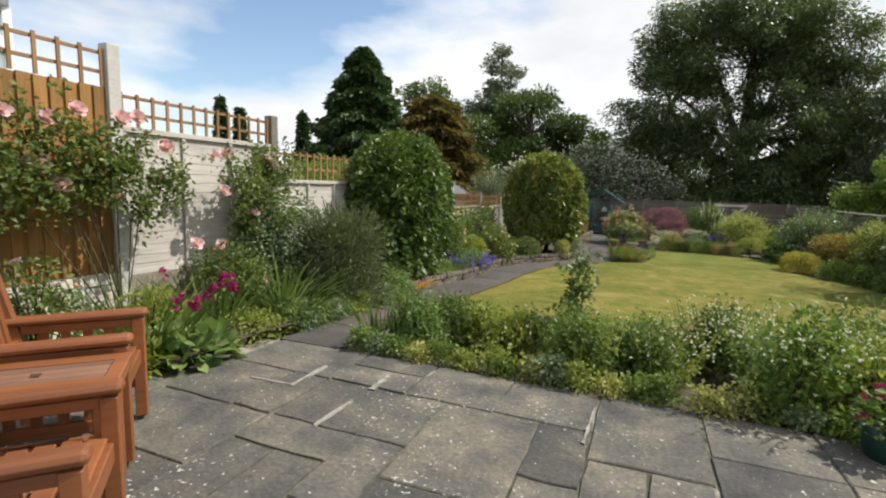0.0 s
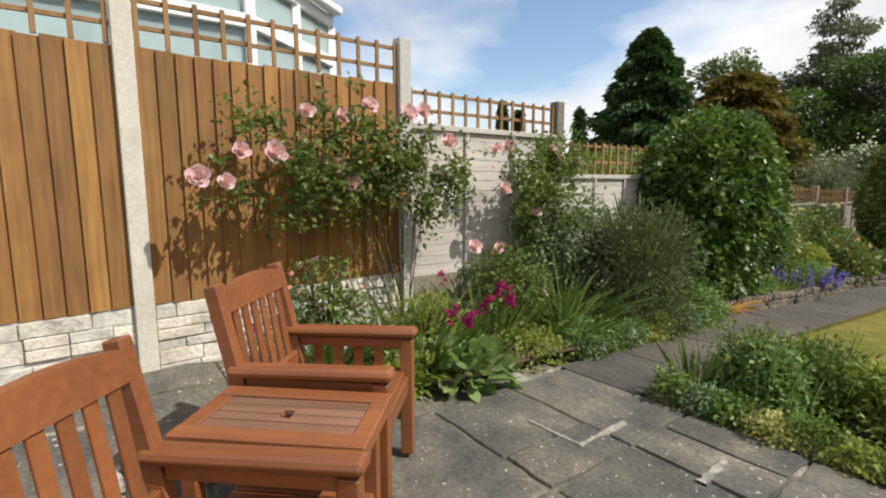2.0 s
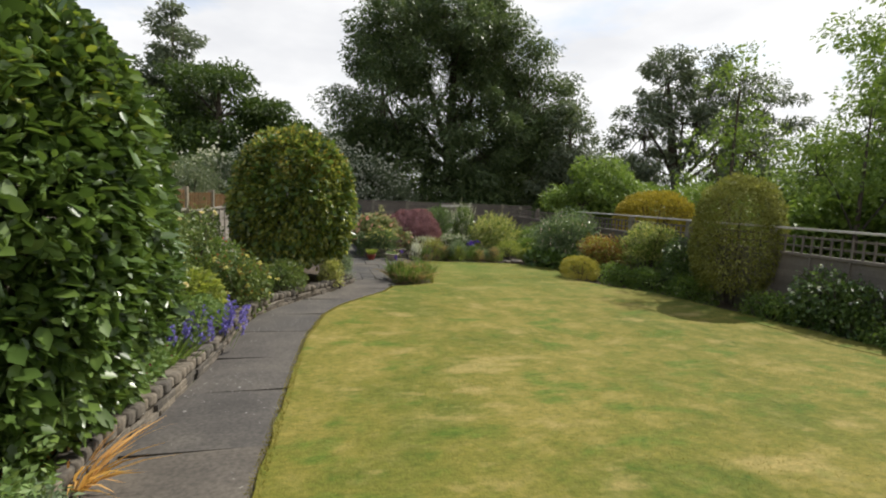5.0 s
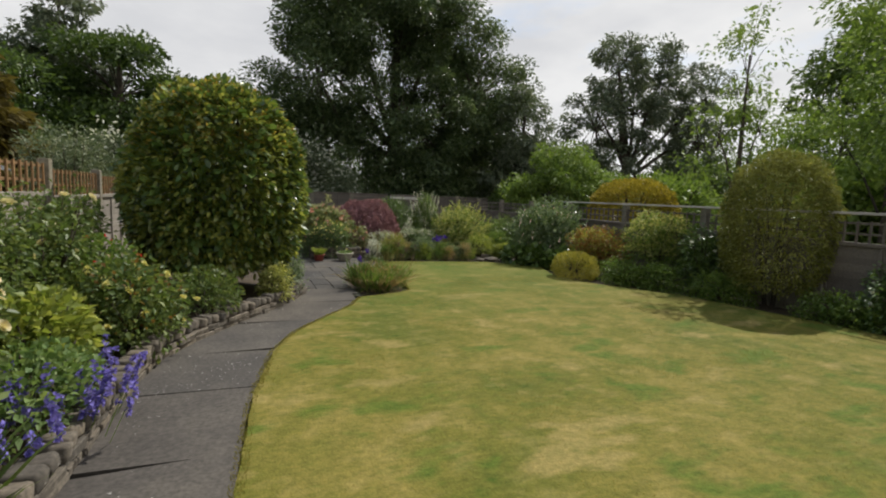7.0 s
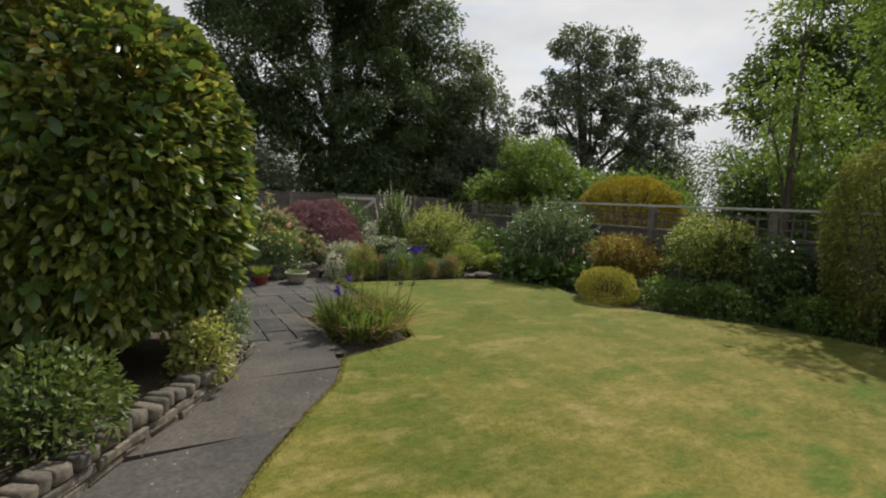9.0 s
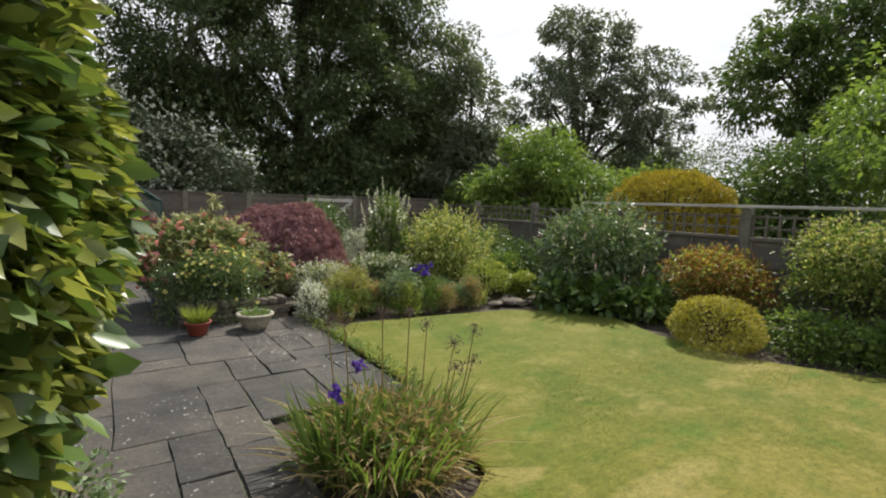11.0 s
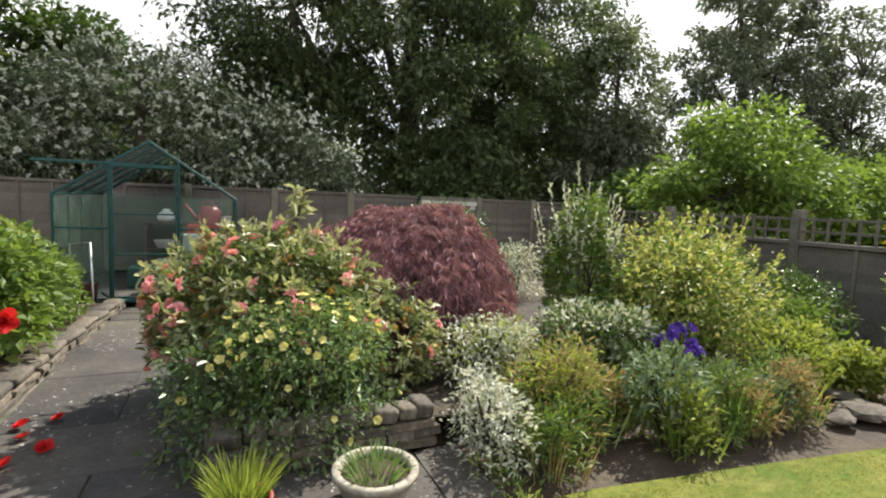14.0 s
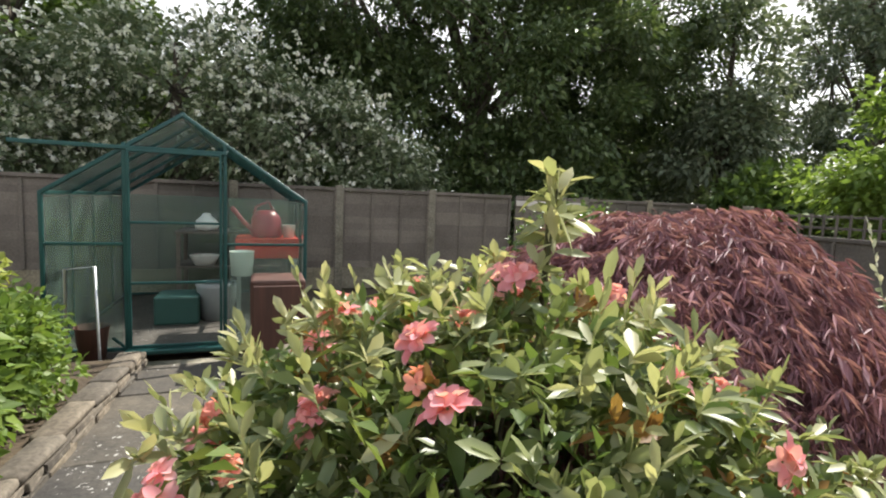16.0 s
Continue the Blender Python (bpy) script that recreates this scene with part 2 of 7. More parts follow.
M_MORTAR = stone_mat("joint_sand", [(0.03, 0.036, 0.02), (0.06, 0.065, 0.04), (0.16, 0.155, 0.125), (0.46, 0.44, 0.39)], scale=2.2)
M_LIME_MORTAR = stone_mat("lime_mortar", [(0.15, 0.145, 0.12), (0.30, 0.29, 0.25), (0.42, 0.41, 0.37)], None, 0, 14.0, 0.95, 0.1, 0.8, 0.01, 0.7)
M_PATH = stone_mat("path_concrete", [(0.05, 0.045, 0.04), (0.088, 0.079, 0.07), (0.14, 0.125, 0.105)], (0.5, 0.49, 0.46), 0.0, 1.6, 0.92, 0.2, 0.5, 0.006)
M_WALLSTONE = stone_mat("wall_stone", [(0.07, 0.06, 0.05), (0.15, 0.13, 0.105), (0.25, 0.22, 0.18)], (0.42, 0.41, 0.36), 0.0, 6.0, 0.92, 0.45, 0.8, 0.01)
M_CONCRETE = stone_mat("fence_concrete", [(0.36, 0.35, 0.32), (0.48, 0.47, 0.44), (0.55, 0.54, 0.51)], (0.20, 0.20, 0.17), 0.0, 2.5, 0.92, 0.12, 0.2, 0.003, 0.93)
M_OLDPOST = stone_mat("old_concrete", [(0.14, 0.125, 0.09), (0.25, 0.23, 0.18), (0.34, 0.32, 0.26)], (0.10, 0.10, 0.06), 0.02, 5.0, 0.95, 0.3, 0.7, 0.008)
M_GRAVELBOARD = stone_mat("stone_faced_concrete", [(0.27, 0.25, 0.21), (0.50, 0.48, 0.43), (0.62, 0.60, 0.55), (0.68, 0.66, 0.62)], None, 0, 5.0, 0.92, 0.12, 1.0, 0.03, 0.8)
M_ORANGE = wood_mat("orange_fence_wood", (0.19, 0.086, 0.018), (0.42, 0.215, 0.058), "Z", 0.75, 1.0, 0.4, 0.4)
M_GREYWOOD = wood_mat("weathered_grey_wood", (0.38, 0.35, 0.31), (0.60, 0.56, 0.51), "Y", 0.85, 1.0, 0.15)
M_OLDGREY = wood_mat("old_grey_wood", (0.20, 0.175, 0.145), (0.36, 0.32, 0.27), "Y", 0.88, 1.0, 0.3)
M_DARKWOOD = wood_mat("dark_weathered_wood", (0.10, 0.085, 0.07), (0.22, 0.19, 0.16), "X", 0.88, 1.0, 0.3)
M_TRELLIS = wood_mat("trellis_wood", (0.20, 0.105, 0.04), (0.36, 0.21, 0.09), "Z", 0.8, 1.0, 0.25)
M_CHAIR = wood_mat("stained_teak", (0.17, 0.056, 0.019), (0.31, 0.112, 0.040), "Y", 0.45, 0.8, 0.25, 0.2)
M_TABLETOP = wood_mat("worn_teak", (0.13, 0.062, 0.034), (0.27, 0.14, 0.085), "Y", 0.6, 0.8, 0.2, 0.2)
M_BARK = stone_mat("bark", [(0.035, 0.028, 0.02), (0.08, 0.065, 0.048), (0.13, 0.11, 0.085)], scale=6.0, bumps=1.0, bump_dist=0.03)
M_STEM = stone_mat("green_stem", [(0.05, 0.06, 0.02), (0.10, 0.10, 0.04), (0.14, 0.11, 0.06)], scale=8.0)
M_UPVC = plain_mat("white_upvc", (0.80, 0.80, 0.80), 0.35, 0, 0.05)
# pale diffuse film paints the bright sky reflection on the conservatory panes
M_GLASS = glass_mat("house_glass", (0.75, 0.85, 0.86), 0.02, 0.45, (0.45, 0.54, 0.55))
M_GHGLASS = glass_mat("greenhouse_glass", (0.78, 0.86, 0.83), 0.04, 0.93)
M_GREENMETAL = plain_mat("green_painted_metal", (0.010, 0.060, 0.056), 0.4, 0.2)
M_TERRACOTTA = plain_mat("terracotta", (0.26, 0.055, 0.035), 0.6)
M_STONEPOT = stone_mat("cast_stone", [(0.25, 0.23, 0.18), (0.42, 0.39, 0.32), (0.52, 0.49, 0.42)], scale=8.0)
M_REDPLASTIC = plain_mat("red_plastic", (0.55, 0.03, 0.02), 0.35)
M_PINKPLASTIC = plain_mat("faded_red_plastic", (0.42, 0.06, 0.09), 0.4)
M_WHITEPLASTIC = plain_mat("white_plastic", (0.75, 0.75, 0.72), 0.4)
M_GREYPLASTIC = plain_mat("grey_plastic", (0.30, 0.32, 0.33), 0.45)
M_DARKGREEN = plain_mat("dark_green_plastic", (0.02, 0.07, 0.06), 0.5)
M_BROWN = wood_mat("brown_shed_wood", (0.05, 0.022, 0.014), (0.11, 0.045, 0.03), "Z", 0.7)
M_ROOF = stone_mat("grey_felt_roof", [(0.10, 0.11, 0.12), (0.17, 0.18, 0.19)], scale=5)
M_STEEL = plain_mat("galvanised_steel", (0.45, 0.46, 0.46), 0.4, 0.8)
M_YELLOWNET = plain_mat("ochre_fence_paint", (0.45, 0.22, 0.03), 0.7)

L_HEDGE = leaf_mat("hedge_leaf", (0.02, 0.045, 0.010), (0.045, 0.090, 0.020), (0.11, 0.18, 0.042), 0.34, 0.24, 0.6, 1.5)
L_HEDGETOP = leaf_mat("hedge_new_leaf", (0.07, 0.13, 0.02), (0.13, 0.20, 0.03), (0.22, 0.24, 0.05), 0.45, 0.4)
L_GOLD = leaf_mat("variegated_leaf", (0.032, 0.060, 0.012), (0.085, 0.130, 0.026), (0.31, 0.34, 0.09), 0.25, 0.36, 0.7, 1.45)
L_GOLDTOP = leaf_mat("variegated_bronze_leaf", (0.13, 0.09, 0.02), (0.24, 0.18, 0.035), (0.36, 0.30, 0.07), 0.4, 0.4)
L_ROSE = leaf_mat("rose_leaf", (0.03, 0.065, 0.018), (0.065, 0.115, 0.03), (0.14, 0.18, 0.05), 0.45, 0.35)
L_LAVENDER = leaf_mat("rosemary_leaf", (0.028, 0.050, 0.020), (0.056, 0.088, 0.038), (0.115, 0.145, 0.068), 0.65, 0.25)
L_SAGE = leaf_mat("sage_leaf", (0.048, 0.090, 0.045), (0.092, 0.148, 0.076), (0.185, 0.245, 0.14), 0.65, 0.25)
L_SWORD = leaf_mat("sword_leaf", (0.04, 0.08, 0.018), (0.075, 0.14, 0.028), (0.15, 0.22, 0.055), 0.5, 0.36, 0.4, 1.2)
L_LIME = leaf_mat("lime_leaf", (0.07, 0.12, 0.02), (0.14, 0.20, 0.035), (0.27, 0.31, 0.08), 0.5, 0.4)
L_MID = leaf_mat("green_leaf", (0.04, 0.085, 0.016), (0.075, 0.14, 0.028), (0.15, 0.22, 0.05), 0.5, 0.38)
L_MINT = leaf_mat("small_green_leaf", (0.05, 0.11, 0.03), (0.09, 0.17, 0.05), (0.18, 0.25, 0.09), 0.55, 0.35)
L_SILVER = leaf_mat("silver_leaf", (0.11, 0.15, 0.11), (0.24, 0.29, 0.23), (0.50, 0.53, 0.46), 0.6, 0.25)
L_STRAW = leaf_mat("dry_leaf", (0.28, 0.15, 0.04), (0.40, 0.25, 0.08), (0.52, 0.36, 0.14), 0.8, 0.3)
L_SEED = leaf_mat("dry_seed_head", (0.06, 0.045, 0.04), (0.11, 0.08, 0.07), (0.19, 0.14, 0.12), 0.8, 0.2, 0.3, 1.0)
L_DRYSTEM = leaf_mat("faded_stem", (0.12, 0.10, 0.05), (0.20, 0.17, 0.08), (0.30, 0.25, 0.13), 0.8, 0.3)
L_MAPLE = leaf_mat("purple_maple_leaf", (0.045, 0.022, 0.030), (0.115, 0.055, 0.070), (0.29, 0.17, 0.19), 0.55, 0.26, 0.35, 1.6)
L_AZALEA = leaf_mat("azalea_leaf", (0.035, 0.065, 0.020), (0.085, 0.125, 0.045), (0.22, 0.26, 0.13), 0.4, 0.32, 0.5, 1.5)
L_NEWSHOOT = leaf_mat("new_azalea_leaf", (0.12, 0.17, 0.07), (0.22, 0.27, 0.13), (0.44, 0.46, 0.27), 0.4, 0.38, 0.5, 1.2)
L_AZBRONZE = leaf_mat("bronze_leaf", (0.11, 0.06, 0.02), (0.21, 0.12, 0.035), (0.32, 0.22, 0.06), 0.5, 0.34, 0.4, 1.15)
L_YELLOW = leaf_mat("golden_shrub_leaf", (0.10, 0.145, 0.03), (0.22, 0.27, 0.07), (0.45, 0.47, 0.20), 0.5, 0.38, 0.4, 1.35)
L_CONIFERGOLD = leaf_mat("golden_conifer", (0.12, 0.115, 0.015), (0.23, 0.215, 0.026), (0.39, 0.345, 0.05), 0.7, 0.3, 0.3, 1.15)
L_CLIPPED = leaf_mat("clipped_leaf", (0.055, 0.072, 0.016), (0.11, 0.135, 0.034), (0.21, 0.23, 0.065), 0.65, 0.30, 0.25)
L_TREE = leaf_mat("tree_leaf", (0.022, 0.045, 0.012), (0.045, 0.085, 0.02), (0.09, 0.145, 0.035), 0.45, 0.32)
L_ASH = leaf_mat("ash_leaf", (0.020, 0.042, 0.014), (0.042, 0.078, 0.026), (0.11, 0.155, 0.065), 0.4, 0.30, 0.5, 1.45)
L_CONIFER = leaf_mat("conifer_needle", (0.012, 0.03, 0.010), (0.025, 0.055, 0.018), (0.05, 0.09, 0.025), 0.6, 0.2)
L_RUST = leaf_mat("rust_conifer", (0.045, 0.043, 0.012), (0.080, 0.073, 0.020), (0.125, 0.112, 0.030), 0.6, 0.25)
L_GREYTREE = leaf_mat("grey_tree_leaf", (0.034, 0.056, 0.034), (0.066, 0.098, 0.060), (0.14, 0.175, 0.12), 0.5, 0.3)
L_BRIGHT = leaf_mat("bright_tree_leaf", (0.05, 0.095, 0.018), (0.09, 0.16, 0.03), (0.16, 0.24, 0.055), 0.5, 0.4)
L_OAK = leaf_mat("sunlit_oak_leaf", (0.03, 0.06, 0.012), (0.055, 0.098, 0.02), (0.11, 0.16, 0.04), 0.5, 0.36, 0.4, 0.95)
L_WHITEBEAM = leaf_mat("whitebeam_leaf", (0.030, 0.055, 0.022), (0.060, 0.095, 0.045), (0.17, 0.21, 0.14), 0.5, 0.3)
L_DOME = leaf_mat("bright_golden_leaf", (0.15, 0.17, 0.02), (0.27, 0.28, 0.04), (0.43, 0.42, 0.09), 0.6, 0.3, 0.3, 1.15)
L_GRASS = leaf_mat("grass_blade", (0.13, 0.145, 0.022), (0.22, 0.20, 0.042), (0.33, 0.27, 0.085), 0.7, 0.4, 0.2, 1.0)
P_PINK = petal_mat("pink_petal", (0.82, 0.46, 0.52), (0.92, 0.78, 0.80))
P_CORAL = petal_mat("coral_petal", (0.80, 0.20, 0.16), (0.88, 0.45, 0.36))
P_SALMON = petal_mat("salmon_petal", (0.90, 0.26, 0.32), (0.95, 0.55, 0.55), 0.4)
P_MAGENTA = petal_mat("magenta_petal", (0.28, 0.008, 0.09), (0.45, 0.035, 0.19))
P_PURPLE = petal_mat("violet_petal", (0.16, 0.12, 0.55), (0.32, 0.28, 0.75))
P_IRIS = petal_mat("deep_violet_petal", (0.07, 0.03, 0.32), (0.16, 0.08, 0.50))
P_WHITE = petal_mat("white_petal", (0.72, 0.72, 0.66), (0.85, 0.85, 0.80))
P_BLOSSOM = petal_mat("white_blossom", (0.80, 0.80, 0.76), (0.88, 0.88, 0.86), 0.45)
P_CREAM = petal_mat("cream_petal", (0.72, 0.62, 0.35), (0.85, 0.78, 0.55))
P_YELLOW = petal_mat("yellow_petal", (0.72, 0.64, 0.14), (0.85, 0.80, 0.40))
P_RED = petal_mat("red_petal", (0.60, 0.015, 0.02), (0.80, 0.05, 0.05))

# ---- tools ----
rng = np.random.default_rng(7)


def clamp(v, a, b):
    return max(a, min(b, v))


def lerp_table(table, v):
    if v <= table[0][0]:
        return table[0][1]
    for (a, p), (b, q) in zip(table, table[1:]):
        if v <= b:
            return p + (q - p) * (v - a) / (b - a)
    return table[-1][1]


FALL = [(3.3, 0.0), (5.5, -0.17), (9.0, -0.38), (13.5, -0.43), (24, -0.43)]


def gz(x, y):
    """The height of the ground: a level patio that rises to the fence, then a garden that falls away."""
    z = lerp_table(FALL, y)
    z += clamp((-2.7 - x) * 0.12, 0, 0.17) * clamp((2.6 - y) / 1.4, 0, 1)
    return z


def mesh_object(name, verts, faces, mat, parent=None, label="", smooth=False):
    """One mesh object out of arrays of vertices and of faces that all have the same number of corners."""
    verts, faces = np.asarray(verts, np.float32).reshape(-1, 3), np.asarray(faces, np.int32)
    k = faces.shape[1]
    me = bpy.data.meshes.new(name)
    me.vertices.add(len(verts))
    me.vertices.foreach_set("co", verts.ravel())
    me.loops.add(faces.size)
    me.loops.foreach_set("vertex_index", faces.ravel())
    me.polygons.add(len(faces))
    me.polygons.foreach_set("loop_start", np.arange(0, faces.size, k, dtype=np.int32))
    me.polygons.foreach_set("loop_total", np.full(len(faces), k, np.int32))
    if smooth:
        me.polygons.foreach_set("use_smooth", np.ones(len(faces), bool))
    me.update(calc_edges=True)
    me.materials.append(mat)
    ob = new(name, me)
    if parent:
        ob.parent = parent
    if label:
        ob["label"] = label
    return ob


def part(name, bm, mat, parent=None, label="", smooth=False):
    me = bpy.data.meshes.new(name)
    bm.normal_update()
    bm.to_mesh(me)
    bm.free()
    if smooth:
        me.polygons.foreach_set("use_smooth", np.ones(len(me.polygons), bool))
    me.materials.append(mat)
    ob = new(name, me)
    if parent:
        ob.parent = parent
    if label:
        ob["label"] = label
    return ob


def thing(name, x, y, z, label, category, group="", kind="", rz=0):
    ob = new(name)
    ob.empty_display_size = 0.1
    ob.matrix_basis = pose(x, y, z, 0, 0, rz)
    return tagged(ob, label, category, group, kind)


def box_bm(x0, x1, y0, y1, z0, z1, bevel=0.0, bm=None):
    bm = bm or bmesh.new()
    made = bmesh.ops.create_cube(bm, size=1.0)["verts"]
    bmesh.ops.scale(bm, vec=(x1 - x0, y1 - y0, z1 - z0), verts=made)
    bmesh.ops.translate(bm, vec=((x0 + x1) / 2, (y0 + y1) / 2, (z0 + z1) / 2), verts=made)
    if bevel:
        edges = list({e for v in made for e in v.link_edges})
        bmesh.ops.bevel(bm, geom=edges, offset=bevel, segments=2 if bevel > 0.006 else 1, affect="EDGES", profile=0.5)
    return bm


def bar_bm(a, b, w, h, bevel=0.0, up=(0, 0, 1), bm=None):
    """A bar from a to b, w wide and h high."""
    a, b = Vector(a), Vector(b)
    d = (b - a)
    f = d.normalized()
    s = f.cross(Vector(up))
    if s.length < 1e-4:
        s = f.cross(Vector((1, 0, 0)))
    s.normalize()
    u = s.cross(f)
    one = box_bm(-w / 2, w / 2, 0, d.length, -h / 2, h / 2, bevel)
    m = Matrix((s, f, u)).transposed().to_4x4()
    m.translation = a
    bmesh.ops.transform(one, matrix=m, verts=one.verts)
    if bm is None:
        return one
    tmp = bpy.data.meshes.new("tmp")
    one.to_mesh(tmp)
    one.free()
    bm.from_mesh(tmp)
    bpy.data.meshes.remove(tmp)
    return bm


def lathe(profile, seg=24):
    bm = bmesh.new()
    rings = []
    for r, z in profile:
        rings.append([bm.verts.new((r * math.cos(2 * math.pi * i / seg), r * math.sin(2 * math.pi * i / seg), z)) for i in range(seg)])
    for a, b in zip(rings, rings[1:]):
        for i in range(seg):
            bm.faces.new((a[i], a[(i + 1) % seg], b[(i + 1) % seg], b[i]))
    bm.faces.new(rings[0][::-1])
    return bm


def tubes(paths, seg=6):
    """Vertices and quads of tapered tubes; a path is a list of (point, radius)."""
    vs, fs = [], []
    for path in paths:
        k0 = len(vs)
        pts = [Vector(p) for p, r in path]
        for i, (p, r) in enumerate(path):
            d = (pts[min(i + 1, len(pts) - 1)] - pts[max(i - 1, 0)]).normalized()
            s = d.cross(Vector((0.31, 0.9, 0.2))).normalized()
            u = d.cross(s)
            for j in range(seg):
                a = 2 * math.pi * j / seg
                vs.append(tuple(pts[i] + s * (r * math.cos(a)) + u * (r * math.sin(a))))
        for i in range(len(path) - 1):
            for j in range(seg):
                a, b = k0 + i * seg + j, k0 + i * seg + (j + 1) % seg
                fs.append((a, b, b + seg, a + seg))
    return vs, fs


def unit(v):
    return v / np.maximum(np.linalg.norm(v, axis=1, keepdims=True), 1e-9)


def leaves(name, pts, dirs, length, width, mat, parent, spread=0.8, up=0.15, droop=0.0, fold=0.25, vary=0.35, label="", rich=False):
    """Folded leaves at pts, growing along dirs with some scatter; rich ones are rounded and curve over."""
    n = len(pts)
    a = unit(dirs + rng.normal(0, spread, (n, 3)) + np.array([0, 0, up - droop]))
    s = unit(np.cross(a, rng.normal(0, 1, (n, 3)) * 0.7 + np.array([0, 0, 1.0])))
    nn = np.cross(s, a)
    L = (length * (1 + rng.uniform(-vary, vary, (n, 1))))
    W = L * (width / length) * 0.5
    mid = pts + a * L * 0.45 + nn * W * fold
    tip = pts + a * L - np.array([0, 0, 1.0]) * L * 0.18
    if rich:
        down = np.array([0, 0, 1.0]) * L
        m1, m2 = pts + a * L * 0.3 - nn * W * 0.12 - down * 0.02, pts + a * L * 0.68 - nn * W * 0.12 - down * 0.08
        v = np.stack([pts, m1 + s * W * 0.85 + nn * W * fold, m1, m1 - s * W * 0.85 + nn * W * fold, m2 + s * W * 0.9 + nn * W * fold, m2, m2 - s * W * 0.9 + nn * W * fold, tip], 1).reshape(-1, 3)
        b = np.arange(n)[:, None] * 8
        f = np.concatenate([b + np.array(q) for q in ((0, 1, 2), (0, 2, 3), (2, 1, 4), (2, 4, 5), (2, 5, 6), (2, 6, 3), (5, 4, 7), (5, 7, 6))], 1).reshape(-1, 3)
    else:
        v = np.stack([pts, mid + s * W, tip, mid - s * W], 1).reshape(-1, 3)
        b = np.arange(n)[:, None] * 4
        f = np.concatenate([b + np.array([0, 1, 2]), b + np.array([0, 2, 3])], 1).reshape(-1, 3)
    ob = mesh_object(name, v, f, mat, parent, label, rich)
    ob["kind"] = "stuff"
    return ob


def petal(bm, at, way, nrm, length, width, cup):
    """A cupped rounded petal of six faces."""
    way, nrm = way.normalized(), nrm.normalized()
    side = way.cross(nrm).normalized()
    nrm = side.cross(way)
    rows = []
    for t, w in ((0.0, 0.25), (0.45, 0.95), (0.8, 0.9), (1.0, 0.35)):
        c = at + way * (length * t) + nrm * (cup * length * (t * t - 0.25 * t))
        rows.append([bm.verts.new(c + side * (width * 0.5 * w * q) + nrm * (0.22 * width * w * abs(q))) for q in (-1, 0, 1)])
    for p, q in zip(rows, rows[1:]):
        for i in range(2):
            bm.faces.new((p[i], p[i + 1], q[i + 1], q[i]))


def bloom_meshes(kind, mat, count=4, seed=1):
    """A few bloom shapes of unit width, facing up: full roses, trusses of trumpets, or open saucers."""
    r, out = random.Random(seed), []
    for k in range(count):
        bm = bmesh.new()
        if kind == "rose":
            for ring, (num, tilt, size) in enumerate(((5, 0.25, 0.52), (6, 0.7, 0.44), (5, 1.4, 0.34), (4, 3.0, 0.26))):
                for i in range(num):
                    a = 6.283 * (i + 0.4 * ring) / num + r.uniform(-0.2, 0.2)
                    o = Vector((math.cos(a), math.sin(a), 0))
                    petal(bm, o * 0.03 + Vector((0, 0, 0.04 * ring)), o + Vector((0, 0, tilt)), Vector((0, 0, 1)) - o * tilt, size * r.uniform(0.85, 1.1), size * 0.95, 0.35)
        elif kind == "truss":
            for j in range(r.randint(4, 6)):
                c = Vector((r.gauss(0, 1), r.gauss(0, 1), abs(r.gauss(0.6, 0.6)))).normalized()
                u = c.orthogonal().normalized()
                w = c.cross(u)
                start = c * 0.22
                for i in range(5):
                    a = 6.283 * i / 5 + r.uniform(-0.2, 0.2)
                    o = u * math.cos(a) + w * math.sin(a)
                    petal(bm, start + o * 0.02, o + c * r.uniform(0.45, 0.8), c, r.uniform(0.26, 0.34), 0.2, -0.35)
        else:
            for i in range(5):
                a = 6.283 * i / 5
                o = Vector((math.cos(a), math.sin(a), 0))
                petal(bm, o * 0.02, o + Vector((0, 0, 0.35)), Vector((0, 0, 1)), 0.5, 0.5, 0.1)
        me = bpy.data.meshes.new(kind + "_bloom")
        bm.to_mesh(me)
        bm.free()
        me.polygons.foreach_set("use_smooth", np.ones(len(me.polygons), bool))
        me.materials.append(mat)
        out.append(me)
    return out


def place_blooms(parent, name, pts, ways, size, meshes, seed=1, label=""):
    """Single blooms, each an object of its own on shared meshes."""
    r = random.Random(seed)
    for p, w in zip(pts, ways):
        ob = new(name, r.choice(meshes))
        ob.parent = parent
        w = (Vector(w) + Vector((r.uniform(-0.3, 0.3), r.uniform(-0.3, 0.3), r.uniform(-0.1, 0.4)))).normalized()
        q = size * r.uniform(0.75, 1.2)
        ob.matrix_basis = Matrix.Translation(p) @ w.to_track_quat("Z", "Y").to_matrix().to_4x4() @ Matrix.Rotation(r.uniform(0, 6.28), 4, "Z") @ Matrix.Diagonal((q, q, q, 1))
        if label:
            ob["label"] = label


